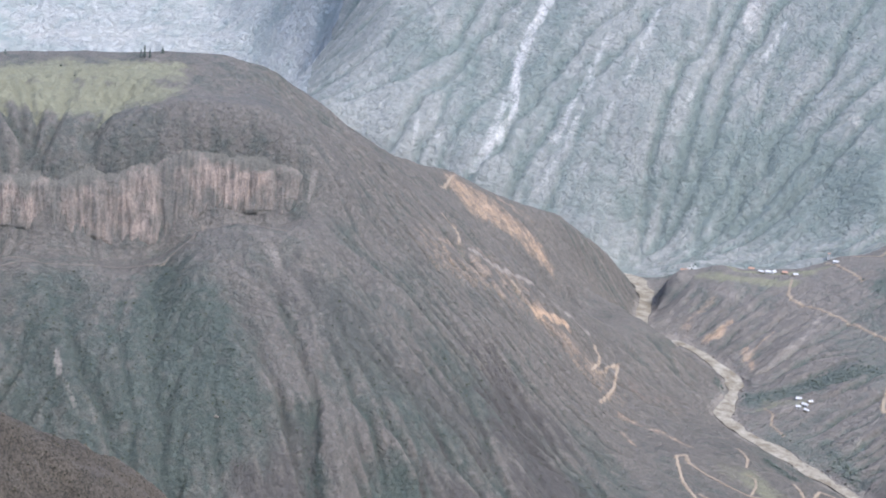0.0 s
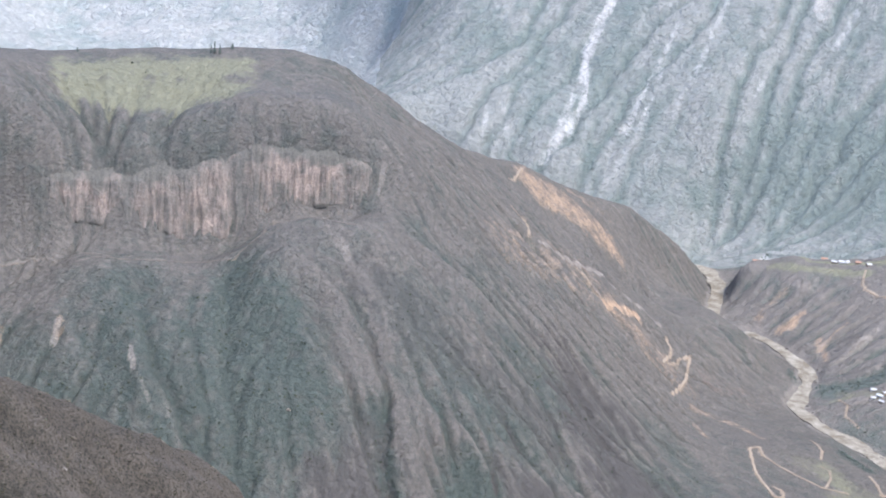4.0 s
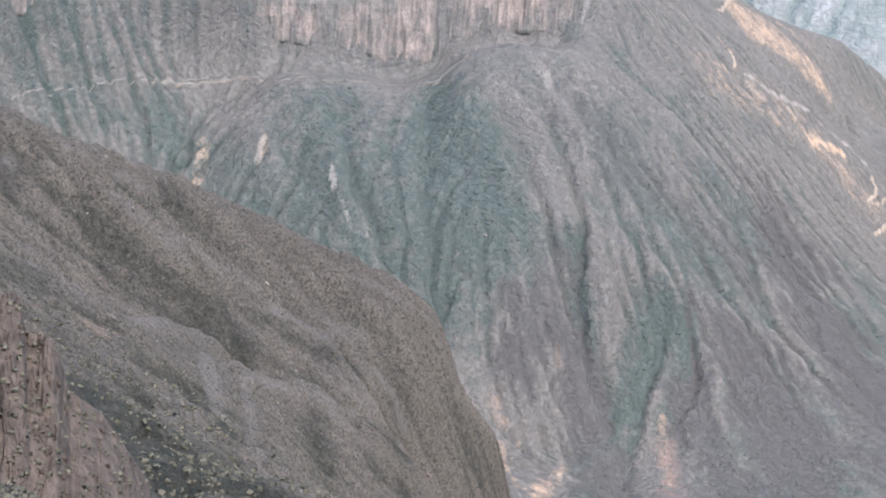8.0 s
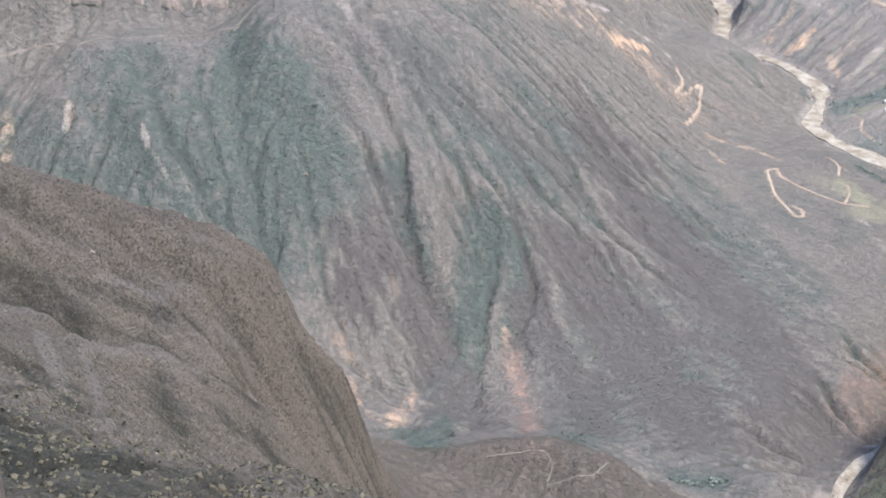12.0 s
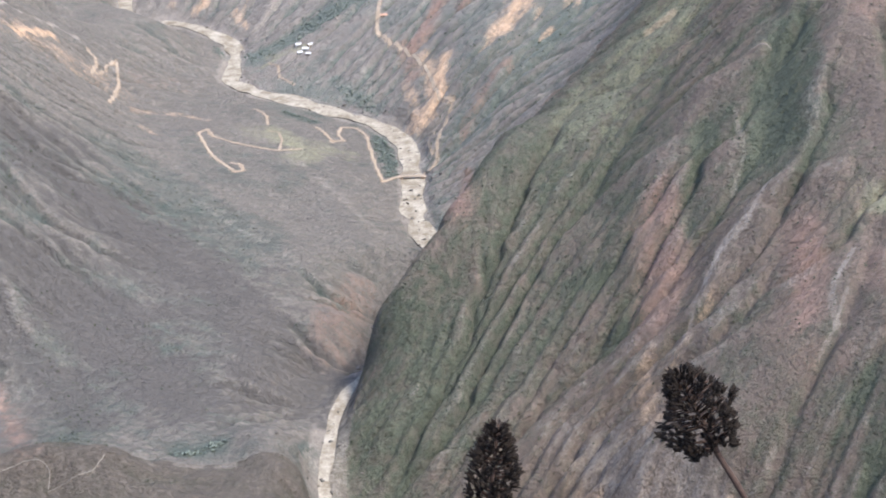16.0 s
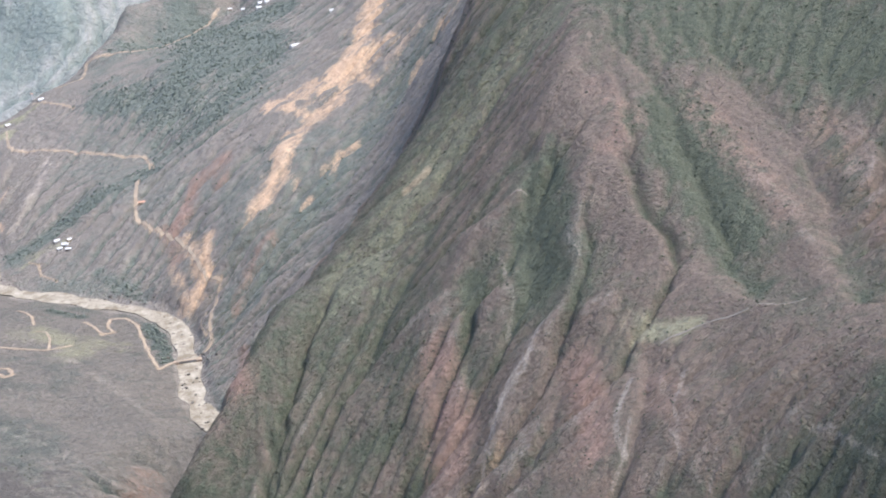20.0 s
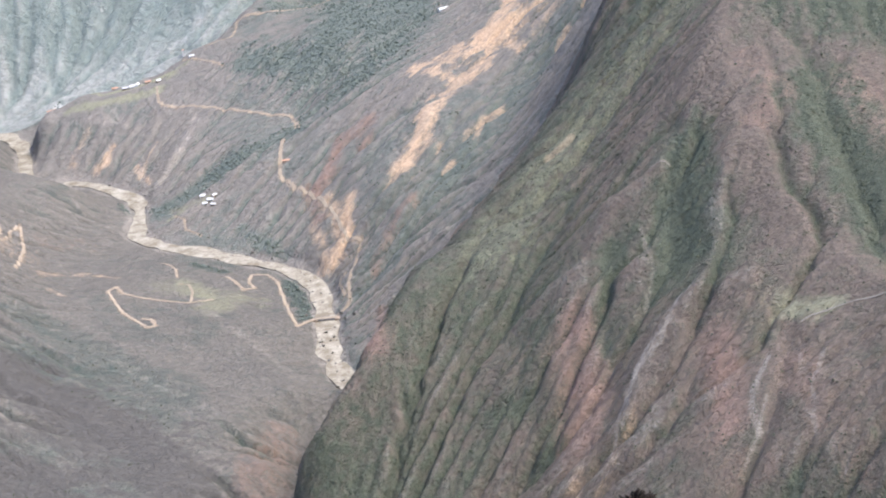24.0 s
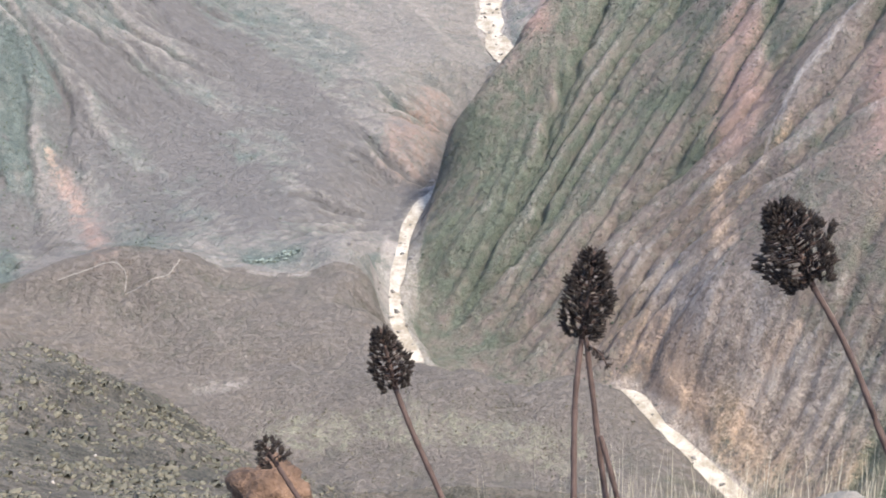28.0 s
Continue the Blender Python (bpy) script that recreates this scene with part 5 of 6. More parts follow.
track("road_1", 5, [(-220, 2581), (-219, 2540), (-208, 2515), (-155, 2485), (-84, 2431), (-41, 2389), (-12, 2370), (-5, 2290)])
track("road_2", 6.5, [(-29, 2280), (-36, 2236), (-39, 2199), (-25, 2167), (-2, 2133), (19, 2084), (32, 2025), (37, 2001), (46, 1975), (57, 1971)])
track("road_3", 4.5, [(57, 1971), (46, 1931), (36, 1913), (32, 1894), (31, 1860), (21, 1853), (10, 1854)])
track("road_4", 3.5, [(31, 1929), (21, 1916), (27, 1881)])
track("road_5", 5, [(-14, 1853), (-37, 1824), (-44, 1862), (-51, 1923), (-57, 1979), (-71, 2004), (-90, 2003), (-94, 1968), (-85, 1948), (-100, 1936), (-123, 1992)])
track("road_6", 5, [(-137, 1898), (-164, 1883), (-216, 1894), (-247, 1899), (-254, 1921), (-264, 1903), (-253, 1872), (-242, 1844), (-221, 1818), (-213, 1805), (-202, 1810), (-208, 1829), (-219, 1831)])
track("road_7", 4, [(-164, 1887), (-162, 1919), (-168, 1950), (-180, 1951)])
track("road_8", 4, [(-183, 1974), (-187, 2007), (-206, 2036)])
track("road_9", 3.5, [(-156, 2146), (-180, 2174), (-181, 2201), (-197, 2222)])
track("road_10", 4.5, [(-426, 2105), (-413, 2092), (-408, 2023)])
track("road_11", 4.5, [(-403, 2039), (-400, 2085), (-392, 2123), (-380, 2043), (-380, 1967)])
track("footpath_12", 2.6, [(-922, 1419), (-891, 1446), (-847, 1462), (-821, 1500), (-776, 1502), (-775, 1511), (-757, 1529), (-773, 1586), (-719, 1572), (-673, 1585)])
track("footpath_13", 2.2, [(-1048, 1344), (-1040, 1374), (-985, 1430), (-895, 1448)])
track("road_14", 4, [(-610, 1936), (-594, 1945), (-576, 1911)])
track("road_15", 3.5, [(-523, 1987), (-509, 1985)])
track("road_16", 3.5, [(-683, 2193), (-675, 2113)])
track("road_17", 5, [(-138, 2662), (-92, 2674), (-86, 2736), (-6, 2722), (31, 2740), (90, 2772), (151, 2847)])
track("road_18", 4, [(-175, 2647), (-138, 2606), (-112, 2575)])
track("road_19", 6, [(311, 2577), (340, 2532), (374, 2457)])
track("footpath_20", 1.1, [(-365, 1110), (-343, 1117), (-319, 1124), (-307, 1119), (-309, 1104)])
track("footpath_24", 1.1, [(-309, 1102), (-290, 1107), (-273, 1115), (-266, 1133)])
track("footpath_21", 2.6, [(386, 1189), (418, 1186), (455, 1165)])
track("footpath_22", 2, [(317, 1432), (337, 1425)])
track("footpath_23", 2.2, [(461, 1164), (484, 1143), (496, 1141)])
track("footpath_26", 1.2, [(-1096, 1197), (-1091, 1250), (-1067, 1303), (-1045, 1361), (-1020, 1402), (-983, 1430)])
track("footpath_25", 2.4, [(-185, 2207), (-159, 2188), (-142, 2180), (-129, 2197), (-115, 2210), (-128, 2233)])


# ---- helpers for things ----
def part(name, bm, mat, parent, label=""):
    """A bmesh as one mesh object under a thing or a part."""
    me = bpy.data.meshes.new(name)
    bm.to_mesh(me)
    bm.free()
    me.materials.append(mat)
    ob = new(name, me)
    ob.parent = parent
    return tagged(ob, label)


def thing(name, x, y, z, turn, label, category, group=""):
    ob = new(name)
    ob.matrix_world = pose(x, y, z, 0, 0, turn)
    return tagged(ob, label, category, group)


def box(bm, x0, x1, y0, y1, z0, z1):
    v = [bm.verts.new((x, y, z)) for z in (z0, z1) for x, y in ((x0, y0), (x1, y0), (x1, y1), (x0, y1))]
    for f in ((3, 2, 1, 0), (4, 5, 6, 7), (0, 1, 5, 4), (1, 2, 6, 5), (2, 3, 7, 6), (3, 0, 4, 7)):
        bm.faces.new([v[i] for i in f])
    return bm


def tube(bm, pts, radii, sides=8):
    """A tapering tube along points."""
    ringset = []
    for i, p in enumerate(pts):
        p = Vector(p)
        d = (Vector(pts[min(i + 1, len(pts) - 1)]) - Vector(pts[max(i - 1, 0)])).normalized()
        a = d.orthogonal().normalized()
        b = d.cross(a)
        ringset.append([bm.verts.new(p + (a * math.cos(k * 2 * math.pi / sides) + b * math.sin(k * 2 * math.pi / sides)) * radii[i]) for k in range(sides)])
    for r0, r1 in zip(ringset, ringset[1:]):
        for k in range(sides):
            f = bm.faces.new((r0[k], r0[(k + 1) % sides], r1[(k + 1) % sides], r1[k]))
            f.smooth = True
    bm.faces.new(ringset[0][::-1])
    bm.faces.new(ringset[-1])
    return bm


def island_mix(name, a, b, rough=0.9, scale=1.0):
    """A colour that varies from piece to piece and with fine grain."""
    m, t, p = material(name, rough)
    g = t.nodes.new("ShaderNodeNewGeometry")
    n = levels(t, noise_of(t, scale, 5, 0.7), 0.3, 0.7)
    f = maths(t, "ADD", maths(t, "MULTIPLY", g.outputs["Random Per Island"], 0.7), maths(t, "MULTIPLY", n, 0.3))
    t.links.new(blend(t, f, a, b), p.inputs["Base Color"])
    return m


def cliff_material():
    m, t, p = material("cliff_rock", 0.95)
    grain = levels(t, noise_of(t, 0.35, 6, 0.7), 0.3, 0.7)
    big = levels(t, noise_of(t, 0.045, 4, 0.6), 0.35, 0.65)
    warm = blend(t, grain, (0.235, 0.185, 0.155), (0.41, 0.33, 0.28))
    cold = blend(t, grain, (0.105, 0.102, 0.092), (0.19, 0.177, 0.158))
    f = maths(t, "ADD", maths(t, "MULTIPLY", attribute(t, "warm"), 0.7), maths(t, "MULTIPLY", big, 0.45))
    # upright dark stains; they also put the flutes' missing shade contrast into colour
    tall = nd(t, "Mapping", Scale=(1.0, 1.0, 0.07))
    t.links.new(coords(t), tall.inputs["Vector"])
    flute_streak = levels(t, noise_of(t, 0.16, 5, 0.7, tall.outputs[0]), 0.46, 0.62)
    warm = blend(t, maths(t, "MULTIPLY", flute_streak, 0.8), warm, (0.115, 0.105, 0.095))
    soil = blend(t, grain, (0.100, 0.098, 0.086), (0.165, 0.153, 0.134))
    col = blend(t, levels(t, f, 0.1, 0.8), cold, warm)
    over = maths(t, "ADD", attribute(t, "grown"), maths(t, "MULTIPLY", maths(t, "SUBTRACT", grain, 0.5), 0.5))
    t.links.new(blend(t, levels(t, over, 0.2, 0.8), col, soil), p.inputs["Base Color"])
    relief_bump(t, p, grain, 1.2)
    return m


CLIFF = cliff_material()
SHRUB = island_mix("scrub_leaves", (0.045, 0.045, 0.032), (0.125, 0.11, 0.078), scale=0.8)
SHRUB_BROW = island_mix("brow_scrub", (0.034, 0.034, 0.024), (0.105, 0.092, 0.064), scale=1.2)
SHRUB_FAR = island_mix("far_scrub", (0.042, 0.05, 0.038), (0.095, 0.105, 0.072), scale=0.3)
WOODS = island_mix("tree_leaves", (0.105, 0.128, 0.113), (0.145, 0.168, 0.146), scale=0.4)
STONE = island_mix("loose_stone", (0.13, 0.112, 0.092), (0.30, 0.26, 0.215), scale=1.5)
WET_ROCK = island_mix("river_rock", (0.07, 0.065, 0.06), (0.17, 0.155, 0.14), scale=0.5)
BARK = painted("bark", (0.06, 0.05, 0.04), (0.12, 0.10, 0.08), 2.0)
LIME = painted("limewash", (0.36, 0.355, 0.34), (0.50, 0.49, 0.47), 0.6)
ADOBE = painted("adobe", (0.26, 0.20, 0.15), (0.36, 0.29, 0.23), 0.8)
TIN = painted("zinc_roof", (0.36, 0.365, 0.37), (0.52, 0.52, 0.515), 0.5, 0.55)
TILE = painted("clay_roof", (0.30, 0.18, 0.13), (0.42, 0.27, 0.20), 0.8)
DARK = painted("dark_opening", (0.03, 0.03, 0.03), (0.06, 0.055, 0.05), 1.0)
STEEL = painted("bridge_steel", (0.28, 0.26, 0.24), (0.38, 0.35, 0.32), 0.8, 0.7)


def stuff_mesh(name, verts, tris, mat, label, category):
    me = bpy.data.meshes.new(name)
    me.vertices.add(len(verts))
    me.vertices.foreach_set("co", verts.astype(np.float32).ravel())
    me.loops.add(tris.size)
    me.loops.foreach_set("vertex_index", tris.ravel().astype(np.int32))
    me.polygons.add(len(tris))
    me.polygons.foreach_set("loop_start", np.arange(0, tris.size, 3, dtype=np.int32))
    me.update(calc_edges=True)
    me.materials.append(mat)
    return tagged(new(name, me), label, category, kind="stuff")


def icosahedron():
    g = (1 + 5 ** 0.5) / 2
    v = np.array([(-1, g, 0), (1, g, 0), (-1, -g, 0), (1, -g, 0), (0, -1, g), (0, 1, g), (0, -1, -g), (0, 1, -g), (g, 0, -1), (g, 0, 1), (-g, 0, -1), (-g, 0, 1)], float)
    f = np.array([int(c, 16) for c in "0b5051017 07a0ab159 5b4ba2a76 718394 342326368389 4952b46a2871 986".replace(" ", "")]).reshape(-1, 3)
    return v / np.linalg.norm(v[0]), f


def clumps(rng, x, y, z, size, flat=0.8, jitter=0.35, lift=0.35):
    """Many small ragged lumps, one for each place."""
    v, f = icosahedron()
    n = len(x)
    turn = rng.uniform(0, 6.28, n)
    p = v[None] * (1 + jitter * rng.standard_normal((n, 12, 1))) * size[:, None, None]
    stretch = rng.uniform(0.7, 1.4, (n, 1, 1))
    p = p * np.concatenate([stretch, 1 / stretch, np.full((n, 1, 1), flat)], 2)
    c, s = np.cos(turn)[:, None], np.sin(turn)[:, None]
    q = np.stack([p[..., 0] * c - p[..., 1] * s, p[..., 0] * s + p[..., 1] * c, p[..., 2]], 2)
    q = q + np.stack([x, y, z + lift * size], 1)[:, None]
    t = f[None] + 12 * np.arange(n)[:, None, None]
    return q.reshape(-1, 3), t.reshape(-1, 3)


def scatter(rng, n, az_range, r_range, accept):
    """Places on the ground, as dense near as far to the eye."""
    a = np.radians(rng.uniform(*az_range, n))
    r = np.exp(rng.uniform(*np.log(r_range), n))
    x, y = r * np.sin(a), r * np.cos(a)
    k = accept(x, y, r) > rng.uniform(0, 1, n)
    x, y, r = x[k], y[k], r[k]
    return x, y, height_at(x, y), r


def mask_at(key, x, y):
    az, r = np.degrees(np.arctan2(x, y)), np.hypot(x, y)
    i = np.clip(np.round((az + 46) / FINE_STEP).astype(int), 0, int(round(79 / FINE_STEP)))
    j = np.clip(np.round(np.interp(r, rings, np.arange(len(rings)))).astype(int), 0, len(rings) - 1)
    return masks[key][i * len(rings) + j]


rng = np.random.default_rng(7)


def dryness(x, y):
    return smooth(0.42, 0.62, fractal(x, y, 35, 211, 3))


# scrub and stones on the near hillside
x, y, z, r = scatter(rng, 70000, (-46, 6), (60, 990), lambda x, y, r: (0.25 + 0.75 * dryness(x, y)) * (0.6 + 0.4 * smooth(200, 420, r)))
v, f = clumps(rng, x, y, z, rng.uniform(0.15, 0.48, len(x)) ** 1.2 * (0.36 + r / 480), 0.75)
stuff_mesh("scrub_near", v, f, SHRUB, "low grey-green and straw scrub tufts on the near slope", "scrub")
x, y, z, r = scatter(rng, 1300, (-46, 5), (60, 990), lambda x, y, r: (0.2 + 0.8 * (1 - dryness(x, y))) * (0.1 + 0.9 * smooth(220, 360, r)))
v, f = clumps(rng, x, y, z, rng.uniform(0.12, 0.5, len(x)) ** 1.3 * (0.5 + r / 550), 0.7, 0.22, 0.2)
stuff_mesh("stones_near", v, f, STONE, "pale loose stones scattered over the near slope", "stones")
# rounded scrub on the brow below the viewpoint
x, y, z, r = scatter(rng, 16000, (-46, 9), (95, 400), lambda x, y, r: 0.1 + 0.9 * smooth(0.44, 0.6, fractal(x, y, 13, 217, 3)))
v, f = clumps(rng, x, y, z, rng.uniform(0.2, 0.75, len(x)) * (0.5 + r / 420), 0.6, 0.3, 0.1)
stuff_mesh("scrub_brow", v, f, SHRUB_BROW, "grey-green and straw bushes crowded on the near brow", "scrub")
# bushes over the canyon slopes
x, y, z, r = scatter(rng, 30000, (-40, 30), (1000, 2350), lambda x, y, r: (0.25 * (x > 0) + 0.75 * smooth(0.3, 0.9, mask_at("veg", x, y))) * (1 - smooth(0.1, 0.3, mask_at("earth", x, y)))
                     * (to_line(x, y, whole_river)[0] > 20))
v, f = clumps(rng, x, y, z, rng.uniform(0.35, 1.15, len(x)) * (0.6 + r / 3000), 0.8)
stuff_mesh("bushes_slope", v, f, SHRUB_FAR, "dark green bushes dotted over the canyon slopes", "bushes")
# woods on the valley side and along the water
x, y, z, r = scatter(rng, 90000, (-12, 12), (1200, 2950), lambda x, y, r: smooth(0.2, 1.0, mask_at("wood", x, y) * (0.45 + fractal(x, y, 45, 223, 3))) * (to_line(x, y, whole_river)[0] > 15) * 0.7)
x, y, z, r = x[:18000], y[:18000], z[:18000], r[:18000]
size = rng.uniform(0.6, 1.8, len(x))
v, f = clumps(rng, x, y, z, size, 0.95, 0.3, 0.8)
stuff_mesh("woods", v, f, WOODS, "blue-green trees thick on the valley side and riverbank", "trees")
# boulders in and beside the river
along = np.array([p[:2] for p in densify([(*p[:2], 0) for p in river], 5)])
pick = along[rng.integers(0, len(along), 600)] + rng.normal(0, 12, (600, 2))
h = np.maximum(height_at(pick[:, 0], pick[:, 1]), 0.6)
v, f = clumps(rng, pick[:, 0], pick[:, 1], h, 0.4 + 2.4 * rng.uniform(0, 1, 600) ** 3, 0.6, 0.2, 0.1)
stuff_mesh("boulders", v, f, WET_ROCK, "grey boulders in and beside the rapids", "boulders")


# ---- the columned cliff under the meadow ----
def cliff(bays):
    """The fluted wall between the foot line and the top line: bays, ribs, grooves and ledges."""
    foot = np.array(densify(cliff_foot, 1.3))
    head = np.array(densify(cliff_top, 1.3))
    n, rows = len(foot), 46
    head = np.column_stack([np.interp(np.linspace(0, 1, n), np.linspace(0, 1, len(head)), head[:, k]) for k in range(3)])
    run = np.cumsum(np.append(0, np.linalg.norm(np.diff(foot[:, :2], axis=0), axis=1)))
    v = np.linspace(0, 1, rows)[None]
    u = run[:, None] + 0 * v
    ragged = 0.6 * (fractal(run, 0 * run, 70, 301, 3) - 0.5)
    lift = np.clip(0.9 + ragged, 0.66, 1.05)[:, None]  # how far up the wall stands bare
    z = foot[:, 2:3] - 12 + (head[:, 2:3] - foot[:, 2:3]) * v * lift + 12 * v
    w = 0.06 + 0.92 * v * lift
    x = foot[:, 0:1] + (head[:, 0:1] - foot[:, 0:1]) * w
    y = foot[:, 1:2] + (head[:, 1:2] - foot[:, 1:2]) * w

    def groove(size, seed, wander):
        s = fractal((u + wander * (fractal(u.ravel(), z.ravel(), 30, seed + 3, 2).reshape(u.shape) - 0.5)).ravel(), z.ravel() * 0.09, size, seed, 2).reshape(u.shape)
        return 1 - np.abs(2 * s - 1) * 2

    out = 4 * (fractal(u.ravel(), z.ravel() * 0.15, 42, 311, 2).reshape(u.shape) - 0.4) + 3.0 * groove(19, 321, 9) + 2.2 * groove(7.5, 331, 5) + 1.3 * groove(3.0, 341, 3)
    out = out + 1.6 * (fractal(u.ravel() * 0.2, z.ravel(), 9, 351, 3).reshape(u.shape) - 0.5)
    kept = 0 * x
    for bx, by, bz, wide, tall, bright in bays:
        kept = np.maximum(kept, 1 - smooth(1.0, 1.7, np.hypot(x - bx, y - by) / wide))
    edge_noise = fractal(u.ravel(), z.ravel(), 12, 371, 3).reshape(u.shape) - 0.5
    fade = smooth(0.0, 0.3, 1 - v + 0.25 * edge_noise)
    out = out * (0.25 + 0.75 * fade) + 1.8 - 9 * (1 - smooth(0.0, 0.22, 1 - v)) ** 1.5
    toe = smooth(0.0, 0.16, v + 0.1 * edge_noise)
    out = (out * toe - 4 * (1 - toe)) * (0.3 + 0.7 * kept) - 7 * (1 - kept)
    toward = -np.column_stack([foot[:, 0], foot[:, 1]]) / np.linalg.norm(foot[:, :2], axis=1)[:, None]
    x, y = x + toward[:, 0:1] * out, y + toward[:, 1:2] * out
    ends = np.clip(np.minimum(run, run[-1] - run) / 70, 0, 1)[:, None]
    x, y = x - toward[:, 0:1] * 12 * (1 - ends), y - toward[:, 1:2] * 12 * (1 - ends)
    me = bpy.data.meshes.new("cliff")
    quad = [(i * rows + j, (i + 1) * rows + j, (i + 1) * rows + j + 1, i * rows + j + 1) for i in range(n - 1) for j in range(rows - 1)]
    me.from_pydata(np.column_stack([x.ravel(), y.ravel(), z.ravel()]).tolist(), [], quad)
    me.materials.append(CLIFF)
    warm = me.attributes.new("warm", "FLOAT", "POINT")
    bare = 0 * x
    for bx, by, bz, wide, tall, bright in bays:
        q = np.hypot(np.hypot(x - bx, y - by) / wide, (z - bz) / tall) + 1.5 * (fractal(u.ravel(), z.ravel() * 0.4, 18, 361, 4).reshape(u.shape) - 0.5)
        bare = np.maximum(bare, bright * (1 - smooth(0.2, 1.15, q)) * smooth(0.08, 0.4, 1 - v + 0.6 * edge_noise))
    warm.data.foreach_set("value", bare.ravel().astype(np.float32))
    grown = me.attributes.new("grown", "FLOAT", "POINT")
    cover = np.maximum(1 - smooth(0.02, 0.30, 1 - v + 0.5 * edge_noise), 1 - smooth(0.0, 0.25, v + 0.5 * edge_noise)) 
    grown.data.foreach_set("value", (cover + 0 * x).ravel().astype(np.float32))
    me.polygons.foreach_set("use_smooth", np.ones(len(quad), bool))
    tagged(new("cliff", me), "fluted pink-brown and grey rock cliff with vertical grooves", "cliff", kind="structure")


# the bare bays: place, half width, half height, paleness
cliff([(-754, 1624, 385, 58, 42, 1.25), (-861, 1547, 350, 68, 52, 0.6), (-958, 1498, 354, 33, 35, 0.8), (-664, 1686, 379, 10, 22, 0.6), (-1124, 1273, 397, 30, 36, 0.7), (-1145, 1188, 399, 41, 35, 0.7), (-804, 1598, 389, 25, 19, 0.6)])


# ---- houses ----
def house(name, x, y, wide, deep, tall, turn, wall, roof, label, category="house", group=""):
    z = float(min(height_at(x + a, y + b)[0] for a in (-deep / 2, deep / 2) for b in (-deep / 2, deep / 2)))
    h = thing(name, x, y, z, turn, label, category, group)
    part("wall", box(bmesh.new(), -wide / 2, wide / 2, -deep / 2, deep / 2, -1.5, tall), wall, h)
    bm = bmesh.new()
    e, up, th = 0.4, deep * 0.28, 0.18
    prof = [(-deep / 2 - e, tall - 0.15), (0, tall + up), (deep / 2 + e, tall - 0.15), (deep / 2 + e, tall - 0.15 + th), (0, tall + up + th), (-deep / 2 - e, tall - 0.15 + th)]
    rows = [[bm.verts.new((sx * (wide / 2 + e), py, pz)) for py, pz in prof] for sx in (-1, 1)]
    for k in range(6):
        bm.faces.new((rows[0][k], rows[0][(k + 1) % 6], rows[1][(k + 1) % 6], rows[1][k]))
    bm.faces.new(rows[0][::-1])
    bm.faces.new(rows[1])
    bmesh.ops.recalc_face_normals(bm, faces=bm.faces)
    part("roof", bm, roof, h)
    for sx in (-1, 1):
        bm = bmesh.new()
        v = [bm.verts.new((sx * wide / 2, a, b)) for a, b in ((-deep / 2, tall - 0.2), (deep / 2, tall - 0.2), (0, tall + up - 0.1))]
        w = [bm.verts.new((sx * (wide / 2 - 0.3), a, b)) for a, b in ((-deep / 2, tall - 0.2), (deep / 2, tall - 0.2), (0, tall + up - 0.1))]
        bm.faces.new(v)
        bm.faces.new(w[::-1])
        for k in range(3):
            bm.faces.new((v[k], w[k], w[(k + 1) % 3], v[(k + 1) % 3]))
        bmesh.ops.recalc_face_normals(bm, faces=bm.faces)
        part("gable", bm, wall, h)
    part("door", box(bmesh.new(), -0.5, 0.5, -deep / 2 - 0.06, -deep / 2 + 0.05, 0, 2.0), DARK, h)
    for sx in (-1, 1):
        part("window", box(bmesh.new(), sx * wide * 0.3 - 0.45, sx * wide * 0.3 + 0.45, -deep / 2 - 0.05, -deep / 2 + 0.05, 1.0, 2.0), DARK, h)
    return h


house("house", -396, 2610, 14, 7, 3.5, 20, ADOBE, TILE, "long adobe house with red-brown tiled roof on the terrace", "house", "village houses")
house("house", -294, 2649, 10, 6, 3, 8, ADOBE, TILE, "low adobe house with clay roof beside the fields", "house", "village houses")
house("house", -273, 2609, 9, 6, 3, -5, ADOBE, TIN, "low adobe house with pale roof beside the fields", "house", "village houses")
house("house", -261, 2608, 11, 7, 4, 12, LIME, TIN, "white house with bright zinc roof on the village terrace", "house", "village houses")
house("house", -254, 2610, 8, 6, 4, 60, LIME, TIN, "white house with bright zinc roof on the village terrace", "house", "village houses")
house("house", -236, 2609, 9, 6, 3, 10, ADOBE, TILE, "low adobe house with clay roof beside the fields", "house", "village houses")
house("house", -218, 2599, 8, 6, 3, 30, ADOBE, TIN, "small house with pale roof by the road bend", "house", "village houses")
house("tower", -185, 2800, 4, 4, 13, 5, LIME, TILE, "slim white church tower on the terrace edge", "tower", "village houses")
house("house", -162, 2642, 9, 6, 4, 5, LIME, TIN, "white house beside the church tower", "house", "village houses")
house("house", -153, 2240, 8, 6, 3, 10, LIME, TIN, "white farmhouse in the walled hamlet by the river", "house", "hamlet houses")
house("house", -142, 2224, 9, 6, 3, -15, LIME, TIN, "white farmhouse in the walled hamlet by the river", "house", "hamlet houses")
house("house", -136, 2230, 7, 5, 3, 40, ADOBE, TIN, "small farm shed with zinc roof in the hamlet", "shed", "hamlet houses")
house("house", -150, 2219, 7, 5, 3, 10, LIME, TIN, "white farmhouse in the walled hamlet by the river", "house", "hamlet houses")
house("house", -137, 2206, 8, 5, 3, -20, ADOBE, TIN, "small farm shed with zinc roof in the hamlet", "shed", "hamlet houses")
house("shed", 238, 2455, 18, 7, 4, 20, LIME, TIN, "long white shed with bright roof above the landslide", "shed", "upper village houses")
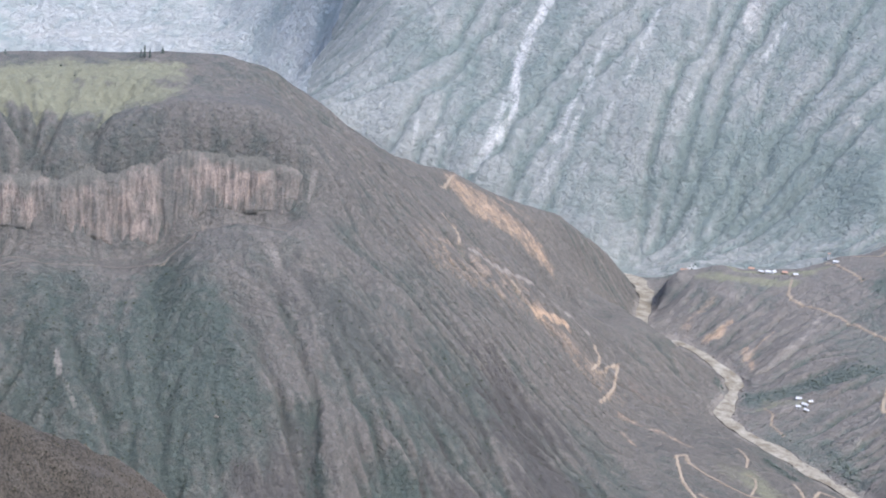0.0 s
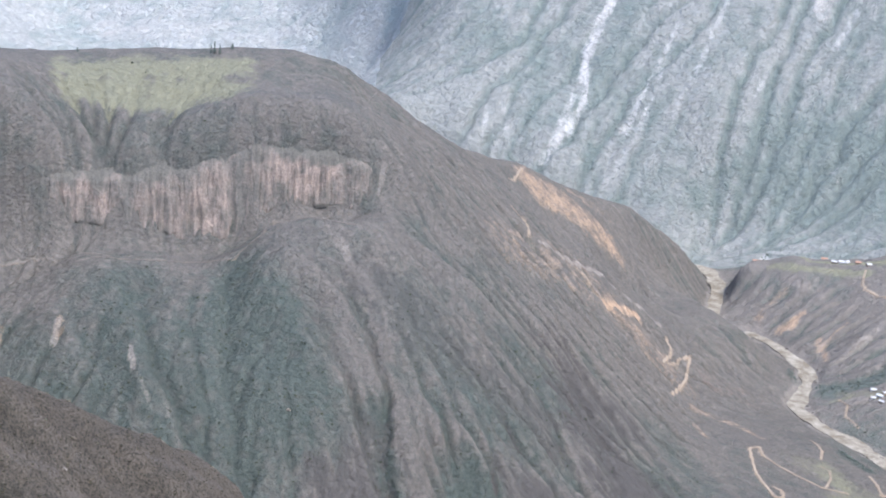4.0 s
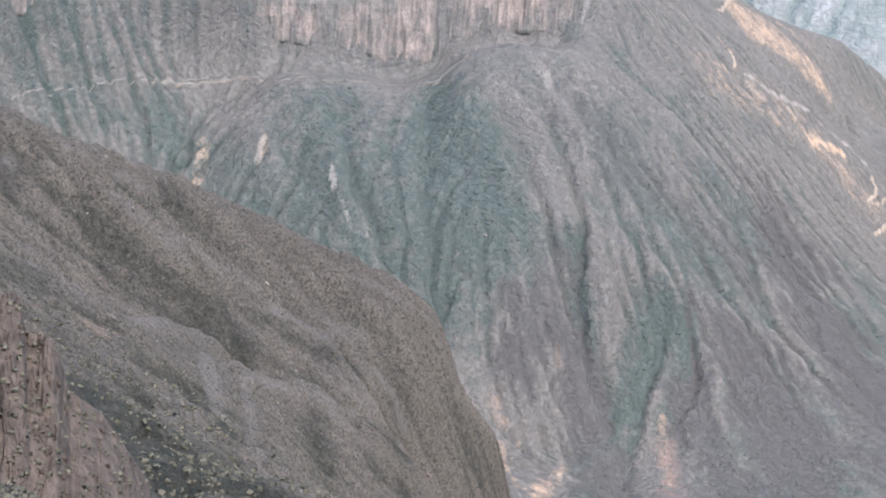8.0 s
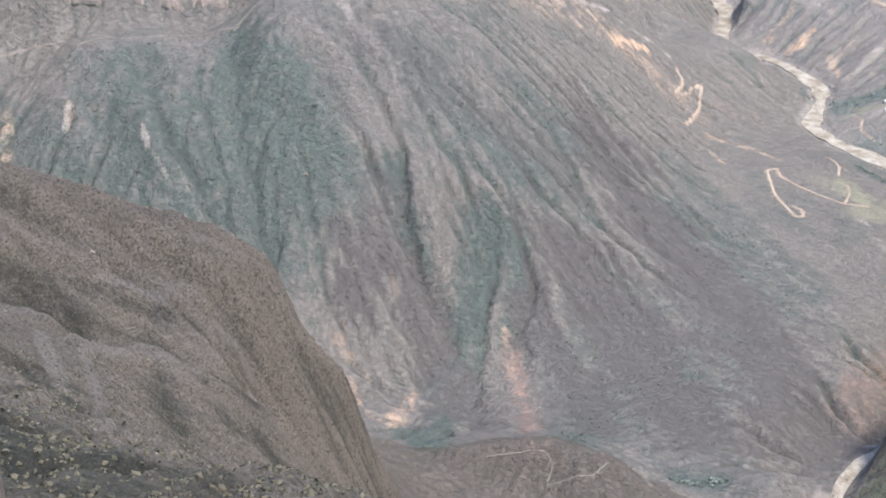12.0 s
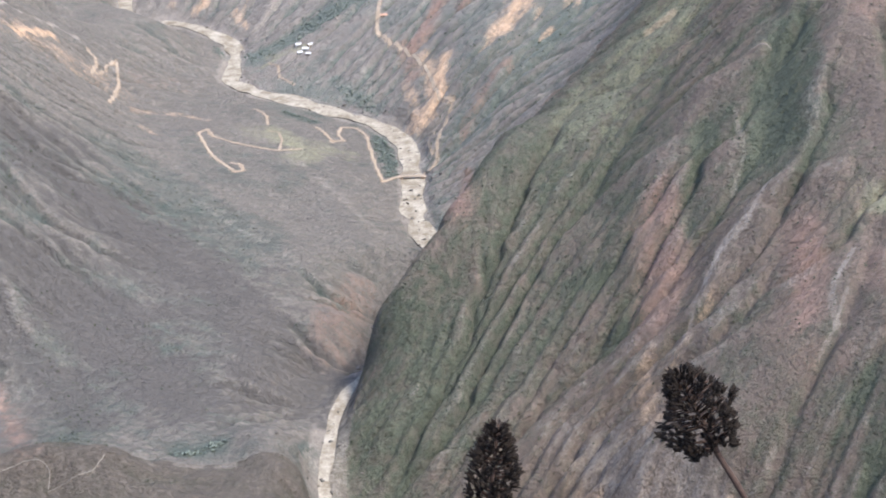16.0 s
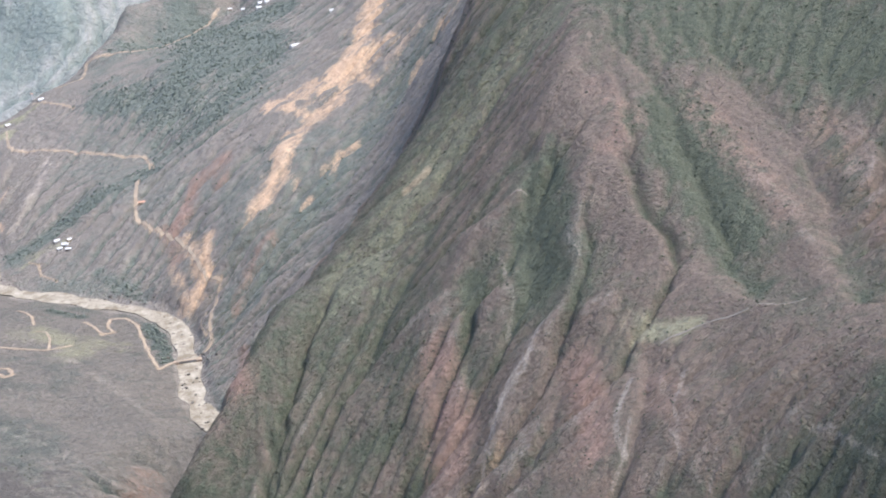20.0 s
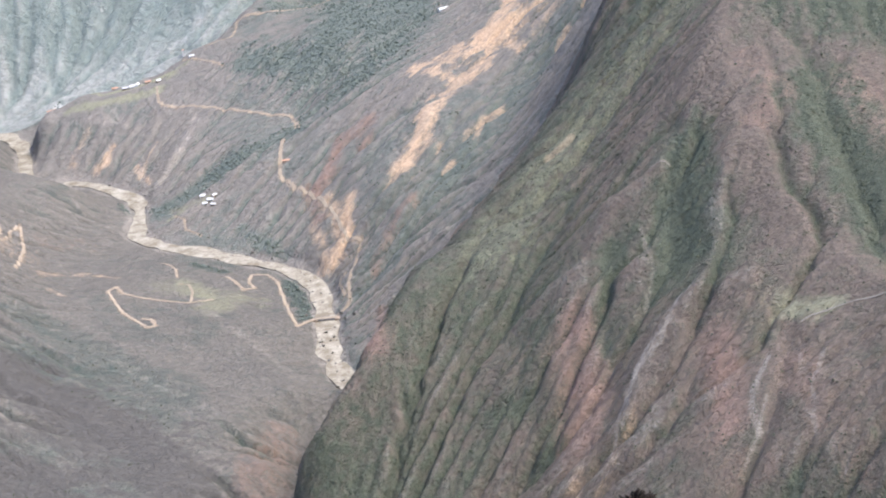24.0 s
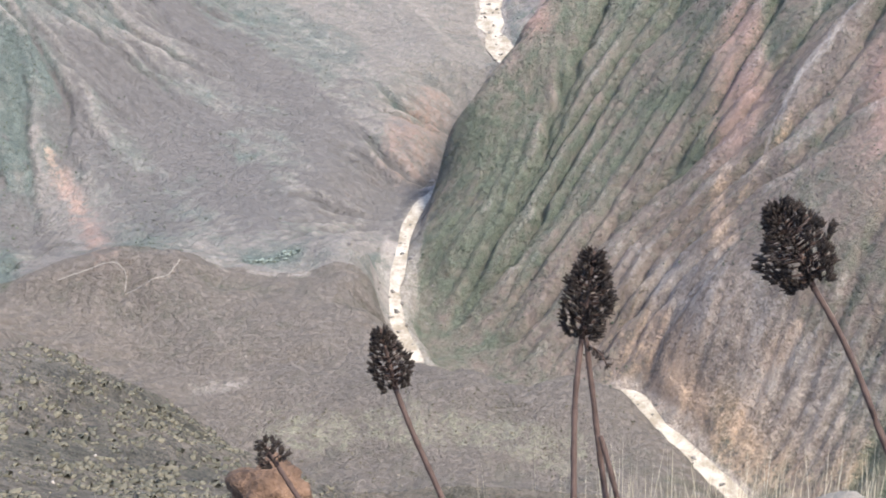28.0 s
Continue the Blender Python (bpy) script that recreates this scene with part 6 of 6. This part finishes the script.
house("shed", -28, 2222, 10, 6, 3, 0, ADOBE, TILE, "small tan hut beside the dust road", "hut", "upper village houses")
house("house", 305, 2502, 9, 6, 4, 10, LIME, TIN, "white house with bright roof on the upper slope", "house", "upper village houses")
house("house", 201, 2869, 8, 6, 3, 10, LIME, TIN, "white house with bright roof on the upper slope", "house", "upper village houses")
house("house", 208, 2864, 8, 6, 3, 0, LIME, TIN, "white house with bright roof on the upper slope", "house", "upper village houses")
house("house", 218, 2841, 8, 6, 3, 20, LIME, TIN, "white house with bright roof on the upper slope", "house", "upper village houses")
house("house", 226, 2775, 10, 6, 3, 10, LIME, TIN, "white house with bright roof on the upper slope", "house", "upper village houses")
house("house", 206, 2852, 8, 6, 3, 0, LIME, TIN, "white house with bright roof on the upper slope", "house", "upper village houses")
house("house", 215, 2732, 10, 6, 3, 15, LIME, TIN, "white house with bright roof on the upper slope", "house", "upper village houses")
house("house", 225, 2704, 10, 6, 3, 10, LIME, TIN, "white house with bright roof on the upper slope", "house", "upper village houses")
house("house", 210, 2702, 11, 6, 3, 5, LIME, TIN, "white house with bright roof on the upper slope", "house", "upper village houses")
house("house", 192, 2808, 11, 6, 3, 0, LIME, TIN, "white house with bright roof on the upper slope", "house", "upper village houses")
house("house", 170, 2851, 7, 5, 3, 0, ADOBE, TIN, "small pale-roofed house on the upper slope", "house", "upper village houses")
house("house", 237, 2769, 8, 6, 3, 20, LIME, TIN, "white house with bright roof on the upper slope", "house", "upper village houses")
house("house", 295, 2625, 9, 6, 3, 10, ADOBE, TIN, "small pale-roofed house on the upper slope", "house", "upper village houses")



# ---- the bridge ----
def bridge(x0, y0, x1, y1, z):
    length = math.hypot(x1 - x0, y1 - y0)
    turn = math.degrees(math.atan2(y1 - y0, x1 - x0))
    b = thing("bridge", (x0 + x1) / 2, (y0 + y1) / 2, z, turn, "narrow pale road bridge across the milky river", "bridge")
    half = length / 2
    part("deck", box(bmesh.new(), -half, half, -2.2, 2.2, -0.5, 0), DUST, b)
    for s in (-1, 1):
        part("abutment", box(bmesh.new(), s * half - 3, s * half + 3, -3, 3, -9, -0.5), ADOBE, b)
        part("girder", box(bmesh.new(), -half, half, s * 1.9 - 0.2, s * 1.9 + 0.2, -1.5, -0.5), STEEL, b)
        rail = part("rail", tube(bmesh.new(), [(-half, s * 2.1, 1.1), (0, s * 2.1, 1.25), (half, s * 2.1, 1.1)], (0.09, 0.09, 0.09), 6), STEEL, b)
        for k in range(9):
            px = -half + length * k / 8
            part("post", box(bmesh.new(), px - 0.08, px + 0.08, s * 2.1 - 0.08, s * 2.1 + 0.08, 0, 1.15), STEEL, rail)
    return b


bridge(-15, 1846, 13, 1844, 4.5)


# ---- trees on the meadow's rim ----
def rim_tree(x, y, tall, wide, seed):
    rt = random.Random(seed)
    z = float(height_at(x, y)[0])
    t = thing("tree", x, y, z - 0.3, 0, "tall dark narrow tree on the rim of the meadow", "tree", "trees on the meadow's rim")
    bm = bmesh.new()
    tube(bm, [(0, 0, 0), (0.2, 0.1, tall * 0.4), (0.1, 0.2, tall * 0.92)], (0.35, 0.22, 0.05), 7)
    for k in range(7):
        a, zz = rt.uniform(0, 6.28), tall * rt.uniform(0.2, 0.8)
        tube(bm, [(0.1, 0.1, zz), (math.cos(a) * wide * 0.35, math.sin(a) * wide * 0.35, zz + 0.9)], (0.1, 0.03), 5)
    part("trunk", bm, BARK, t)
    g = np.random.default_rng(seed)
    n = 420
    hgt = g.uniform(0.12, 1.0, n)
    rad = wide * 0.5 * np.sqrt(g.uniform(0.05, 1, n)) * np.clip(1.15 - hgt, 0.12, 1) * (1 + 0.35 * np.sin(hgt * 14 + seed))
    an = g.uniform(0, 6.28, n)
    v, f = clumps(g, rad * np.cos(an), rad * np.sin(an), hgt * tall, g.uniform(0.18, 0.42, n), 0.9, 0.35, 0)
    me = bpy.data.meshes.new("crown")
    me.from_pydata(v.tolist(), [], f.tolist())
    me.materials.append(WOODS)
    c = new("crown", me)
    c.parent = t
    return t


rim_tree(-934, 1722, 10, 2.6, 3)
rim_tree(-930, 1723, 15, 3.2, 4)
rim_tree(-923, 1723, 11, 2.6, 5)
rim_tree(-919, 1747, 7, 4.5, 6)
rim_tree(-1075, 1655, 6, 2.5, 8)



# ---- the crag on the near brow ----
ROCK = painted("crag_rock", (0.043, 0.034, 0.027), (0.126, 0.096, 0.075), 0.5, 0.95, 0.5)


def rock_mesh(seed, tall):
    g = random.Random(seed)
    bm = bmesh.new()
    bmesh.ops.create_icosphere(bm, subdivisions=2, radius=1.0)
    axes = [Vector((g.uniform(-1, 1), g.uniform(-1, 1), g.uniform(-1, 1))).normalized() for k in range(7)]
    cut = [g.uniform(0.45, 0.8) for k in axes]
    for v in bm.verts:
        for a, c in zip(axes, cut):
            over = v.co.dot(a) - c
            if over > 0:
                v.co -= a * over * 0.9
        v.co += Vector((g.uniform(-1, 1), g.uniform(-1, 1), g.uniform(-1, 1))) * 0.06
        v.co.z *= tall
    me = bpy.data.meshes.new("rock")
    bm.to_mesh(me)
    bm.free()
    me.materials.append(ROCK)
    return me


def cracked(x, y, size, seed):
    """A broken rock face: a height for each block, and the nearness to its cracks."""
    i0, j0 = np.floor(x / size), np.floor(y / size)
    d1, d2, pick = np.full_like(x, 9e9), np.full_like(x, 9e9), np.zeros_like(x)
    for a in (-1, 0, 1):
        for b in (-1, 0, 1):
            i, j = i0 + a, j0 + b
            d = np.hypot(x - (i + hashed(i, j, seed)) * size, y - (j + hashed(i, j, seed + 5)) * size)
            closer = d < d1
            d2 = np.where(closer, d1, np.minimum(d2, d))
            pick = np.where(closer, hashed(i, j, seed + 9), pick)
            d1 = np.where(closer, d, d1)
    return pick, np.clip((d2 - d1) / (0.25 * size), 0, 1)


def outcrop(bearings_top, slopes_top):
    """A broken rock brow: its upper edge by bearing and tilt as seen from the standpoint."""
    g = random.Random(11)
    shapes = [rock_mesh(k, (1.1, 1.4, 1.9)[k % 3]) for k in range(9)]
    bear = np.linspace(bearings_top[0], bearings_top[-1], 420)
    tilt = np.interp(bear, bearings_top, slopes_top)
    s = np.concatenate([np.linspace(0, 1, 150), np.linspace(1.04, 1.6, 14)])[None]
    a = np.radians(bear)[:, None]
    top_z = 900 + 150 * np.tan(np.radians(tilt))[:, None]
    r = np.where(s < 1, 128 + 22 * s ** 1.3, 150 + (s - 1) * 45)
    base = height_at((r * np.sin(a)).ravel(), (r * np.cos(a)).ravel()).reshape(r.shape[0] if r.shape[0] > 1 else len(bear), -1)
    low = base[:, :1] - 1.5
    z = np.where(s < 1, low + (top_z - low) * s, top_z + (base - 2 - top_z) * (s - 1) / 0.6)
    u = (a * 140 + 0 * s).ravel()
    v = (z * 0.62).ravel()
    wu, wv = u + 2.2 * (fractal(u, v, 4, 421, 2) - 0.5), v + 2.2 * (fractal(u, v, 4, 431, 2) - 0.5)
    out = 3.0 * (fractal(u, v * 0.5, 11, 481, 3) - 0.5)
    for size, tall, seed in ((3.4, 1.9, 441), (1.5, 1.0, 451), (0.6, 0.36, 461)):
        pick, crack = cracked(wu, wv * 1.0, size, seed)
        out = out + tall * (pick * (0.5 + 0.5 * crack) - 0.3)
    out = (out + 0.25 * (fractal(u, v, 0.7, 471, 3) - 0.5)).reshape(base.shape) * smooth(-0.05, 0.15, s) * (1 - smooth(1.1, 1.5, s))
    r = r - out
    z = z + 0.45 * out
    x, y = r * np.sin(a), r * np.cos(a)
    ox, oy, oz = float(x[210, 0]), float(y[210, 0]), float(z[210, 0])
    top = thing("rock_outcrop", ox, oy, oz, 0, "weathered pink-brown rock crag on the scrubby brow", "rock outcrop")
    n, m = x.shape
    i = (np.arange(n - 1)[:, None] * m + np.arange(m - 1)[None]).ravel()
    me = bpy.data.meshes.new("rock_face")
    me.from_pydata((np.column_stack([x.ravel(), y.ravel(), z.ravel()]) - np.array((ox, oy, oz))).tolist(), [], np.stack([i, i + m, i + m + 1, i + 1], 1).tolist())
    me.materials.append(ROCK)
    face = new("rock_face", me)
    face.parent = top
    back = Matrix.Translation((-ox, -oy, -oz))
    for k in range(150):
        i, j = g.randrange(8, n - 8), g.randrange(30, 150)
        size = g.uniform(0.12, 0.5)
        ob = new("rock", g.choice(shapes))
        ob.matrix_world = back @ Matrix.Translation((float(x[i, j]), float(y[i, j]), float(z[i, j]))) @ pose(0, 0, 0, g.uniform(-20, 20), g.uniform(-20, 20), g.uniform(0, 360)) @ Matrix.Scale(size, 4)
        ob.parent = top
    # tufts in the cracks
    q = np.random.default_rng(31)
    i, j = q.integers(4, n - 4, 600), q.integers(20, 152, 600)
    p, f = clumps(q, x[i, j], y[i, j], z[i, j], q.uniform(0.1, 0.34, 600), 0.8)
    stuff_mesh("scrub_crag", p, f, SHRUB, "straw and grey-green tufts in the cracks of the crag", "scrub")


def block(x, y, size, label):
    m = rock_mesh(5, 0.8)
    m.materials.clear()
    m.materials.append(STONE)
    ob = new("boulder", m)
    ob.matrix_world = Matrix.Translation((x, y, float(height_at(x, y)[0]) + 0.3 * size)) @ Matrix.Scale(size, 4)
    tagged(ob, label, "stone")


outcrop([-50.45, -46.60, -45.43, -44.86, -44.27, -43.51, -43.21, -42.84, -42.43, -42.28, -41.30, -41.03, -40.74, -39.48, -38.60, -37.68], [-23.98, -24.49, -24.92, -25.70, -26.21, -26.88, -26.70, -26.60, -26.80, -27.87, -28.18, -28.85, -29.90, -30.78, -31.93, -33.45])
block(-380, 579, 1.6, "pale bleached boulder lying on the near slope")
block(-437, 535, 1.2, "pale boulder on the crest of the near spur")
block(-638, 1362, 3.0, "pale rock block on the canyon slope")


# ---- dried flower stalks in front of the viewpoint ----
STEM = painted("dry_stem", (0.026, 0.016, 0.012), (0.075, 0.048, 0.037), 40.0, 0.75, 0.001)
POD = painted("seed_pod", (0.010, 0.0075, 0.006), (0.060, 0.044, 0.034), 90.0, 0.6, 0.0008)
STRAW = island_mix("dry_grass", (0.24, 0.21, 0.15), (0.46, 0.42, 0.32), scale=3.0)
OCHRE = painted("ochre_stone", (0.03, 0.019, 0.013), (0.15, 0.09, 0.056), 11.0, 0.9, 0.02)
PALE_ROCK = painted("pale_stone", (0.10, 0.088, 0.072), (0.17, 0.15, 0.125), 9.0, 0.95, 0.01)


def pod_mesh(seed):
    """A seed capsule of three open valves, 1 long."""
    g = random.Random(seed)
    bm = bmesh.new()
    for k in range(3):
        a = k * 2.094 + g.uniform(-0.2, 0.2)
        out = Vector((math.cos(a), math.sin(a), 0))
        side = Vector((-math.sin(a), math.cos(a), 0))
        rows = []
        for u, r, w in ((0.0, 0.05, 0.06), (0.3, 0.24, 0.20), (0.62, 0.30, 0.22), (0.85, 0.32, 0.13), (1.02, 0.40, 0.02)):
            r *= g.uniform(0.9, 1.15)
            c = out * r + Vector((0, 0, u))
            rows.append([bm.verts.new(c - side * w - out * 0.10), bm.verts.new(c + out * 0.05), bm.verts.new(c + side * w - out * 0.10)])
        for p, q in zip(rows, rows[1:]):
            for j in range(2):
                bm.faces.new((p[j], p[j + 1], q[j + 1], q[j]))
        for p, q in zip(rows, rows[1:]):
            bm.faces.new((p[2], p[0], q[0], q[2]))
    me = bpy.data.meshes.new("seed_pod")
    bm.to_mesh(me)
    bm.free()
    me.materials.append(POD)
    return me


PODS = [pod_mesh(k) for k in range(5)]
plant_seed = random.Random(21)


def pods_along(parent, base, tip, half, count):
    """Seed pods set round the axis of a head, each on its short foot stalk."""
    g = plant_seed
    axis = tip - base
    up = axis.normalized()
    a = up.orthogonal().normalized()
    b = up.cross(a)
    size = axis.length / 11.5 if count > 60 else axis.length / 4.2
    lobes = [(g.uniform(0, 6.28), g.uniform(0.1, 0.9)) for k in range(5)]
    for k in range(count):
        u = (k + g.random()) / count
        t = k * 2.39996 + g.uniform(-0.3, 0.3)
        swell = math.sin(math.pi * min(1, 0.16 + 0.80 * u)) ** 0.7 * (1.0 - 0.25 * u)
        bump = 1 + 0.28 * sum(math.exp(-((u - w) / 0.16) ** 2) * max(0.0, math.cos(t - v)) for v, w in lobes)
        rad = half * swell * bump * g.uniform(0.45, 0.92) ** 0.5 * 0.95
        way = (a * math.cos(t) + b * math.sin(t))
        foot = base + axis * (u * 0.94) + way * rad * 0.72
        aim_at = (way * g.uniform(0.7, 1.2) + up * g.uniform(0.15, 0.9) + Vector((g.uniform(-.3, .3), g.uniform(-.3, .3), g.uniform(-.3, .3)))).normalized()
        m = aim_at.to_track_quat("Z", "Y").to_matrix().to_4x4()
        s = size * g.uniform(0.85, 1.3)
        ob = new("seed_pod", g.choice(PODS))
        ob.matrix_world = parent.matrix_world.inverted() @ (Matrix.Translation(foot) @ m @ pose(0, 0, 0, 0, 0, g.uniform(0, 360)) @ Matrix.Scale(s, 4))
        ob.parent = parent
    bm = bmesh.new()
    tube(bm, [parent.matrix_world.inverted() @ (base + axis * q) for q in (0, 0.4, 0.8, 0.97)], (0.0035, 0.003, 0.002, 0.001), 7)
    for k in range(count // 2):
        u, t = g.uniform(0.03, 0.9), g.uniform(0, 6.28)
        way = a * math.cos(t) + b * math.sin(t)
        p0, p1 = base + axis * u, base + axis * (u + 0.04) + way * half * 0.6 * math.sin(math.pi * min(1, 0.2 + 0.75 * u))
        tube(bm, [parent.matrix_world.inverted() @ p0, parent.matrix_world.inverted() @ p1], (0.0009, 0.0007), 4)
    part("spindle", bm, STEM, parent, "branched brown head spindle")


def stalk(line, tip, half, count):
    line = [Vector(p) for p in line]
    foot = line[0].copy()
    low = line[0] + (line[0] - line[1]).normalized() * 0.05
    ground = float(height_at(low.x, low.y)[0])
    foot = Vector((low.x, low.y, ground - 0.03))
    ob = thing("flower_stalk", foot.x, foot.y, foot.z, 0,
               "dried dark brown flower stalk with open seed pods" if tip else "bare broken dry brown flower stalk",
               "dried plant", "dried flower stalks")
    pts = [foot, (foot + low) / 2 + Vector((0.004, 0, 0)), low] + line
    dense = []
    for p, q in zip(pts, pts[1:]):
        dense += [p.lerp(q, k / 5) for k in range(5)]
    dense.append(pts[-1])
    for _ in range(6):
        dense[1:-1] = [dense[i - 1] * 0.25 + dense[i] * 0.5 + dense[i + 1] * 0.25 for i in range(1, len(dense) - 1)]
    n = len(dense)
    radii = [0.0038 - 0.0008 * i / n + (0.0005 if i % 4 == 0 else 0) for i in range(n)]
    part("stem", tube(bmesh.new(), [p - foot for p in dense], radii, 10), STEM, ob, "jointed dark brown stem")
    bpy.context.view_layer.update()
    if tip:
        pods_along(ob, line[-1], Vector(tip), half, count)
    return ob


def droop(line):
    """The withered side head that hangs beside the bare stalk."""
    line = [Vector(p) for p in line]
    ob = thing("withered_head", line[0].x, line[0].y, line[0].z, 0, "small withered seed head hanging beside the stalks", "dried plant", "dried flower stalks")
    part("stem", tube(bmesh.new(), [p - line[0] for p in line], (0.0016, 0.0013, 0.0011, 0.0008), 7), STEM, ob)
    bpy.context.view_layer.update()
    g = plant_seed
    for k in range(16):
        u = g.uniform(0.25, 1.0) * 3
        i = min(2, int(u))
        p = line[i].lerp(line[i + 1], u - i)
        way = Vector((g.uniform(-1, 1), g.uniform(-1, 1), g.uniform(-1, 0.6))).normalized()
        pod = new("seed_pod", g.choice(PODS))
        pod.matrix_world = ob.matrix_world.inverted() @ (Matrix.Translation(p + way * 0.001) @ way.to_track_quat("Z", "Y").to_matrix().to_4x4() @ Matrix.Scale(0.0065 * g.uniform(0.8, 1.2), 4))
        pod.parent = ob


def lump(name, x, y, top, wide, mat, seed, label, turn=0):
    """A stone that stands in the ground, its top at the given height."""
    ground = float(height_at(x, y)[0])
    tall = max(0.12, top - ground + 0.1)
    bm = bmesh.new()
    bmesh.ops.create_icosphere(bm, subdivisions=4, radius=1.0)
    for v in bm.verts:
        d = noise.fractal(v.co * 1.3 + Vector((seed, 0, 0)), 1.0, 2.0, 5)
        v.co *= 1 + 0.36 * d
        up = v.co.z
        v.co = Vector((v.co.x * wide / 2, v.co.y * wide / 2.4, up * wide * 0.42 if up > 0 else up * (tall - wide * 0.42)))
    for f in bm.faces:
        f.smooth = True
    me = bpy.data.meshes.new(name)
    bm.to_mesh(me)
    bm.free()
    me.materials.append(mat)
    ob = new(name, me)
    ob.matrix_world = pose(x, y, top - wide * 0.42, 0, 0, turn)
    return tagged(ob, label, "stone")


def foreground_stone(x, y, z):
    lump("boulder", x, y, z + 0.03, 0.135, OCHRE, 3.0, "rounded ochre and orange boulder below the rim", 20)


def pale_stone(x, y, z):
    lump("stone", x, y, z - 0.03, 0.30, PALE_ROCK, 8.0, "pale grey stone among dry grass at the rim", 0)


stalk([(0.071, 1.259, 898.716), (0.073, 1.308, 898.766), (0.075, 1.349, 898.811), (0.078, 1.381, 898.848), (0.083, 1.403, 898.876), (0.087, 1.418, 898.895)], (0.104, 1.475, 898.974), 0.0330, 210)
stalk([(0.119, 1.299, 898.674), (0.111, 1.350, 898.725), (0.105, 1.385, 898.762), (0.101, 1.422, 898.805), (0.097, 1.446, 898.834), (0.095, 1.466, 898.859)], None, 0.0000, 0)
stalk([(0.131, 1.301, 898.706), (0.122, 1.335, 898.739), (0.115, 1.357, 898.762), (0.106, 1.381, 898.789)], None, 0.0000, 0)
stalk([(0.418, 1.200, 898.797), (0.396, 1.247, 898.838), (0.377, 1.290, 898.880), (0.363, 1.324, 898.915), (0.343, 1.358, 898.951), (0.322, 1.385, 898.980)], (0.287, 1.443, 899.052), 0.0511, 270)
stalk([(-0.044, 1.371, 898.614), (-0.073, 1.420, 898.665), (-0.092, 1.449, 898.698), (-0.106, 1.470, 898.723), (-0.117, 1.489, 898.746), (-0.124, 1.501, 898.762)], (-0.141, 1.547, 898.821), 0.0318, 180)
stalk([(-0.221, 1.486, 898.533), (-0.257, 1.521, 898.575), (-0.271, 1.535, 898.593), (-0.282, 1.546, 898.607)], (-0.302, 1.565, 898.633), 0.0214, 34)
droop([(0.096, 1.461, 898.852), (0.104, 1.458, 898.849), (0.112, 1.453, 898.844), (0.117, 1.445, 898.835)])
foreground_stone(-0.407, 2.117, 898.061)
pale_stone(0.489, 1.838, 898.227)



def grass_tuft(places):
    """Thin dry blades and seed heads along the rim."""
    g = np.random.default_rng(4)
    verts, tris = [], []
    for x, y, tip in places:
        ground = float(height_at(x, y)[0])
        lean = g.normal(0, 0.05, 2)
        w = g.uniform(0.0006, 0.0013)
        n = len(verts)
        h = tip - ground
        side = np.array([math.cos(g.uniform(0, 3)), math.sin(g.uniform(0, 3)) * 0.3])
        for u in (0, 0.5, 0.85):
            c = np.array([x, y]) + lean * u * u
            verts += [(*(c - side * w * (1 - 0.5 * u)), ground + h * u), (*(c + side * w * (1 - 0.5 * u)), ground + h * u), (c[0], c[1] + w, ground + h * u)]
        c = np.array([x, y]) + lean
        verts.append((*c, tip))
        for k in (0, 3):
            for a in range(3):
                b = (a + 1) % 3
                tris += [(n + k + a, n + k + b, n + k + 3 + b), (n + k + a, n + k + 3 + b, n + k + 3 + a)]
        tris += [(n + 6 + a, n + 6 + (a + 1) % 3, n + 9) for a in range(3)]
    stuff_mesh("dry_grass", np.array(verts), np.array(tris), STRAW, "thin pale dry grass blades along the rim", "grass")


grng = random.Random(9)
spots = []
for k in range(520):
    bearing, r = grng.uniform(5, 19), grng.uniform(1.9, 2.9)
    tilt = -42.4 + 0.9 * max(0, grng.gauss(0, 1)) - 0.10 * (14 - bearing)
    spots.append((r * math.sin(radians(bearing)), r * math.cos(radians(bearing)), 900 + r * math.tan(radians(tilt))))
for k in range(30):
    bearing, r = grng.uniform(-1, 5), grng.uniform(1.6, 2.4)
    spots.append((r * math.sin(radians(bearing)), r * math.cos(radians(bearing)), 900 + r * math.tan(radians(-42.7 + 0.5 * max(0, grng.gauss(0, 1))))))
grass_tuft(spots)
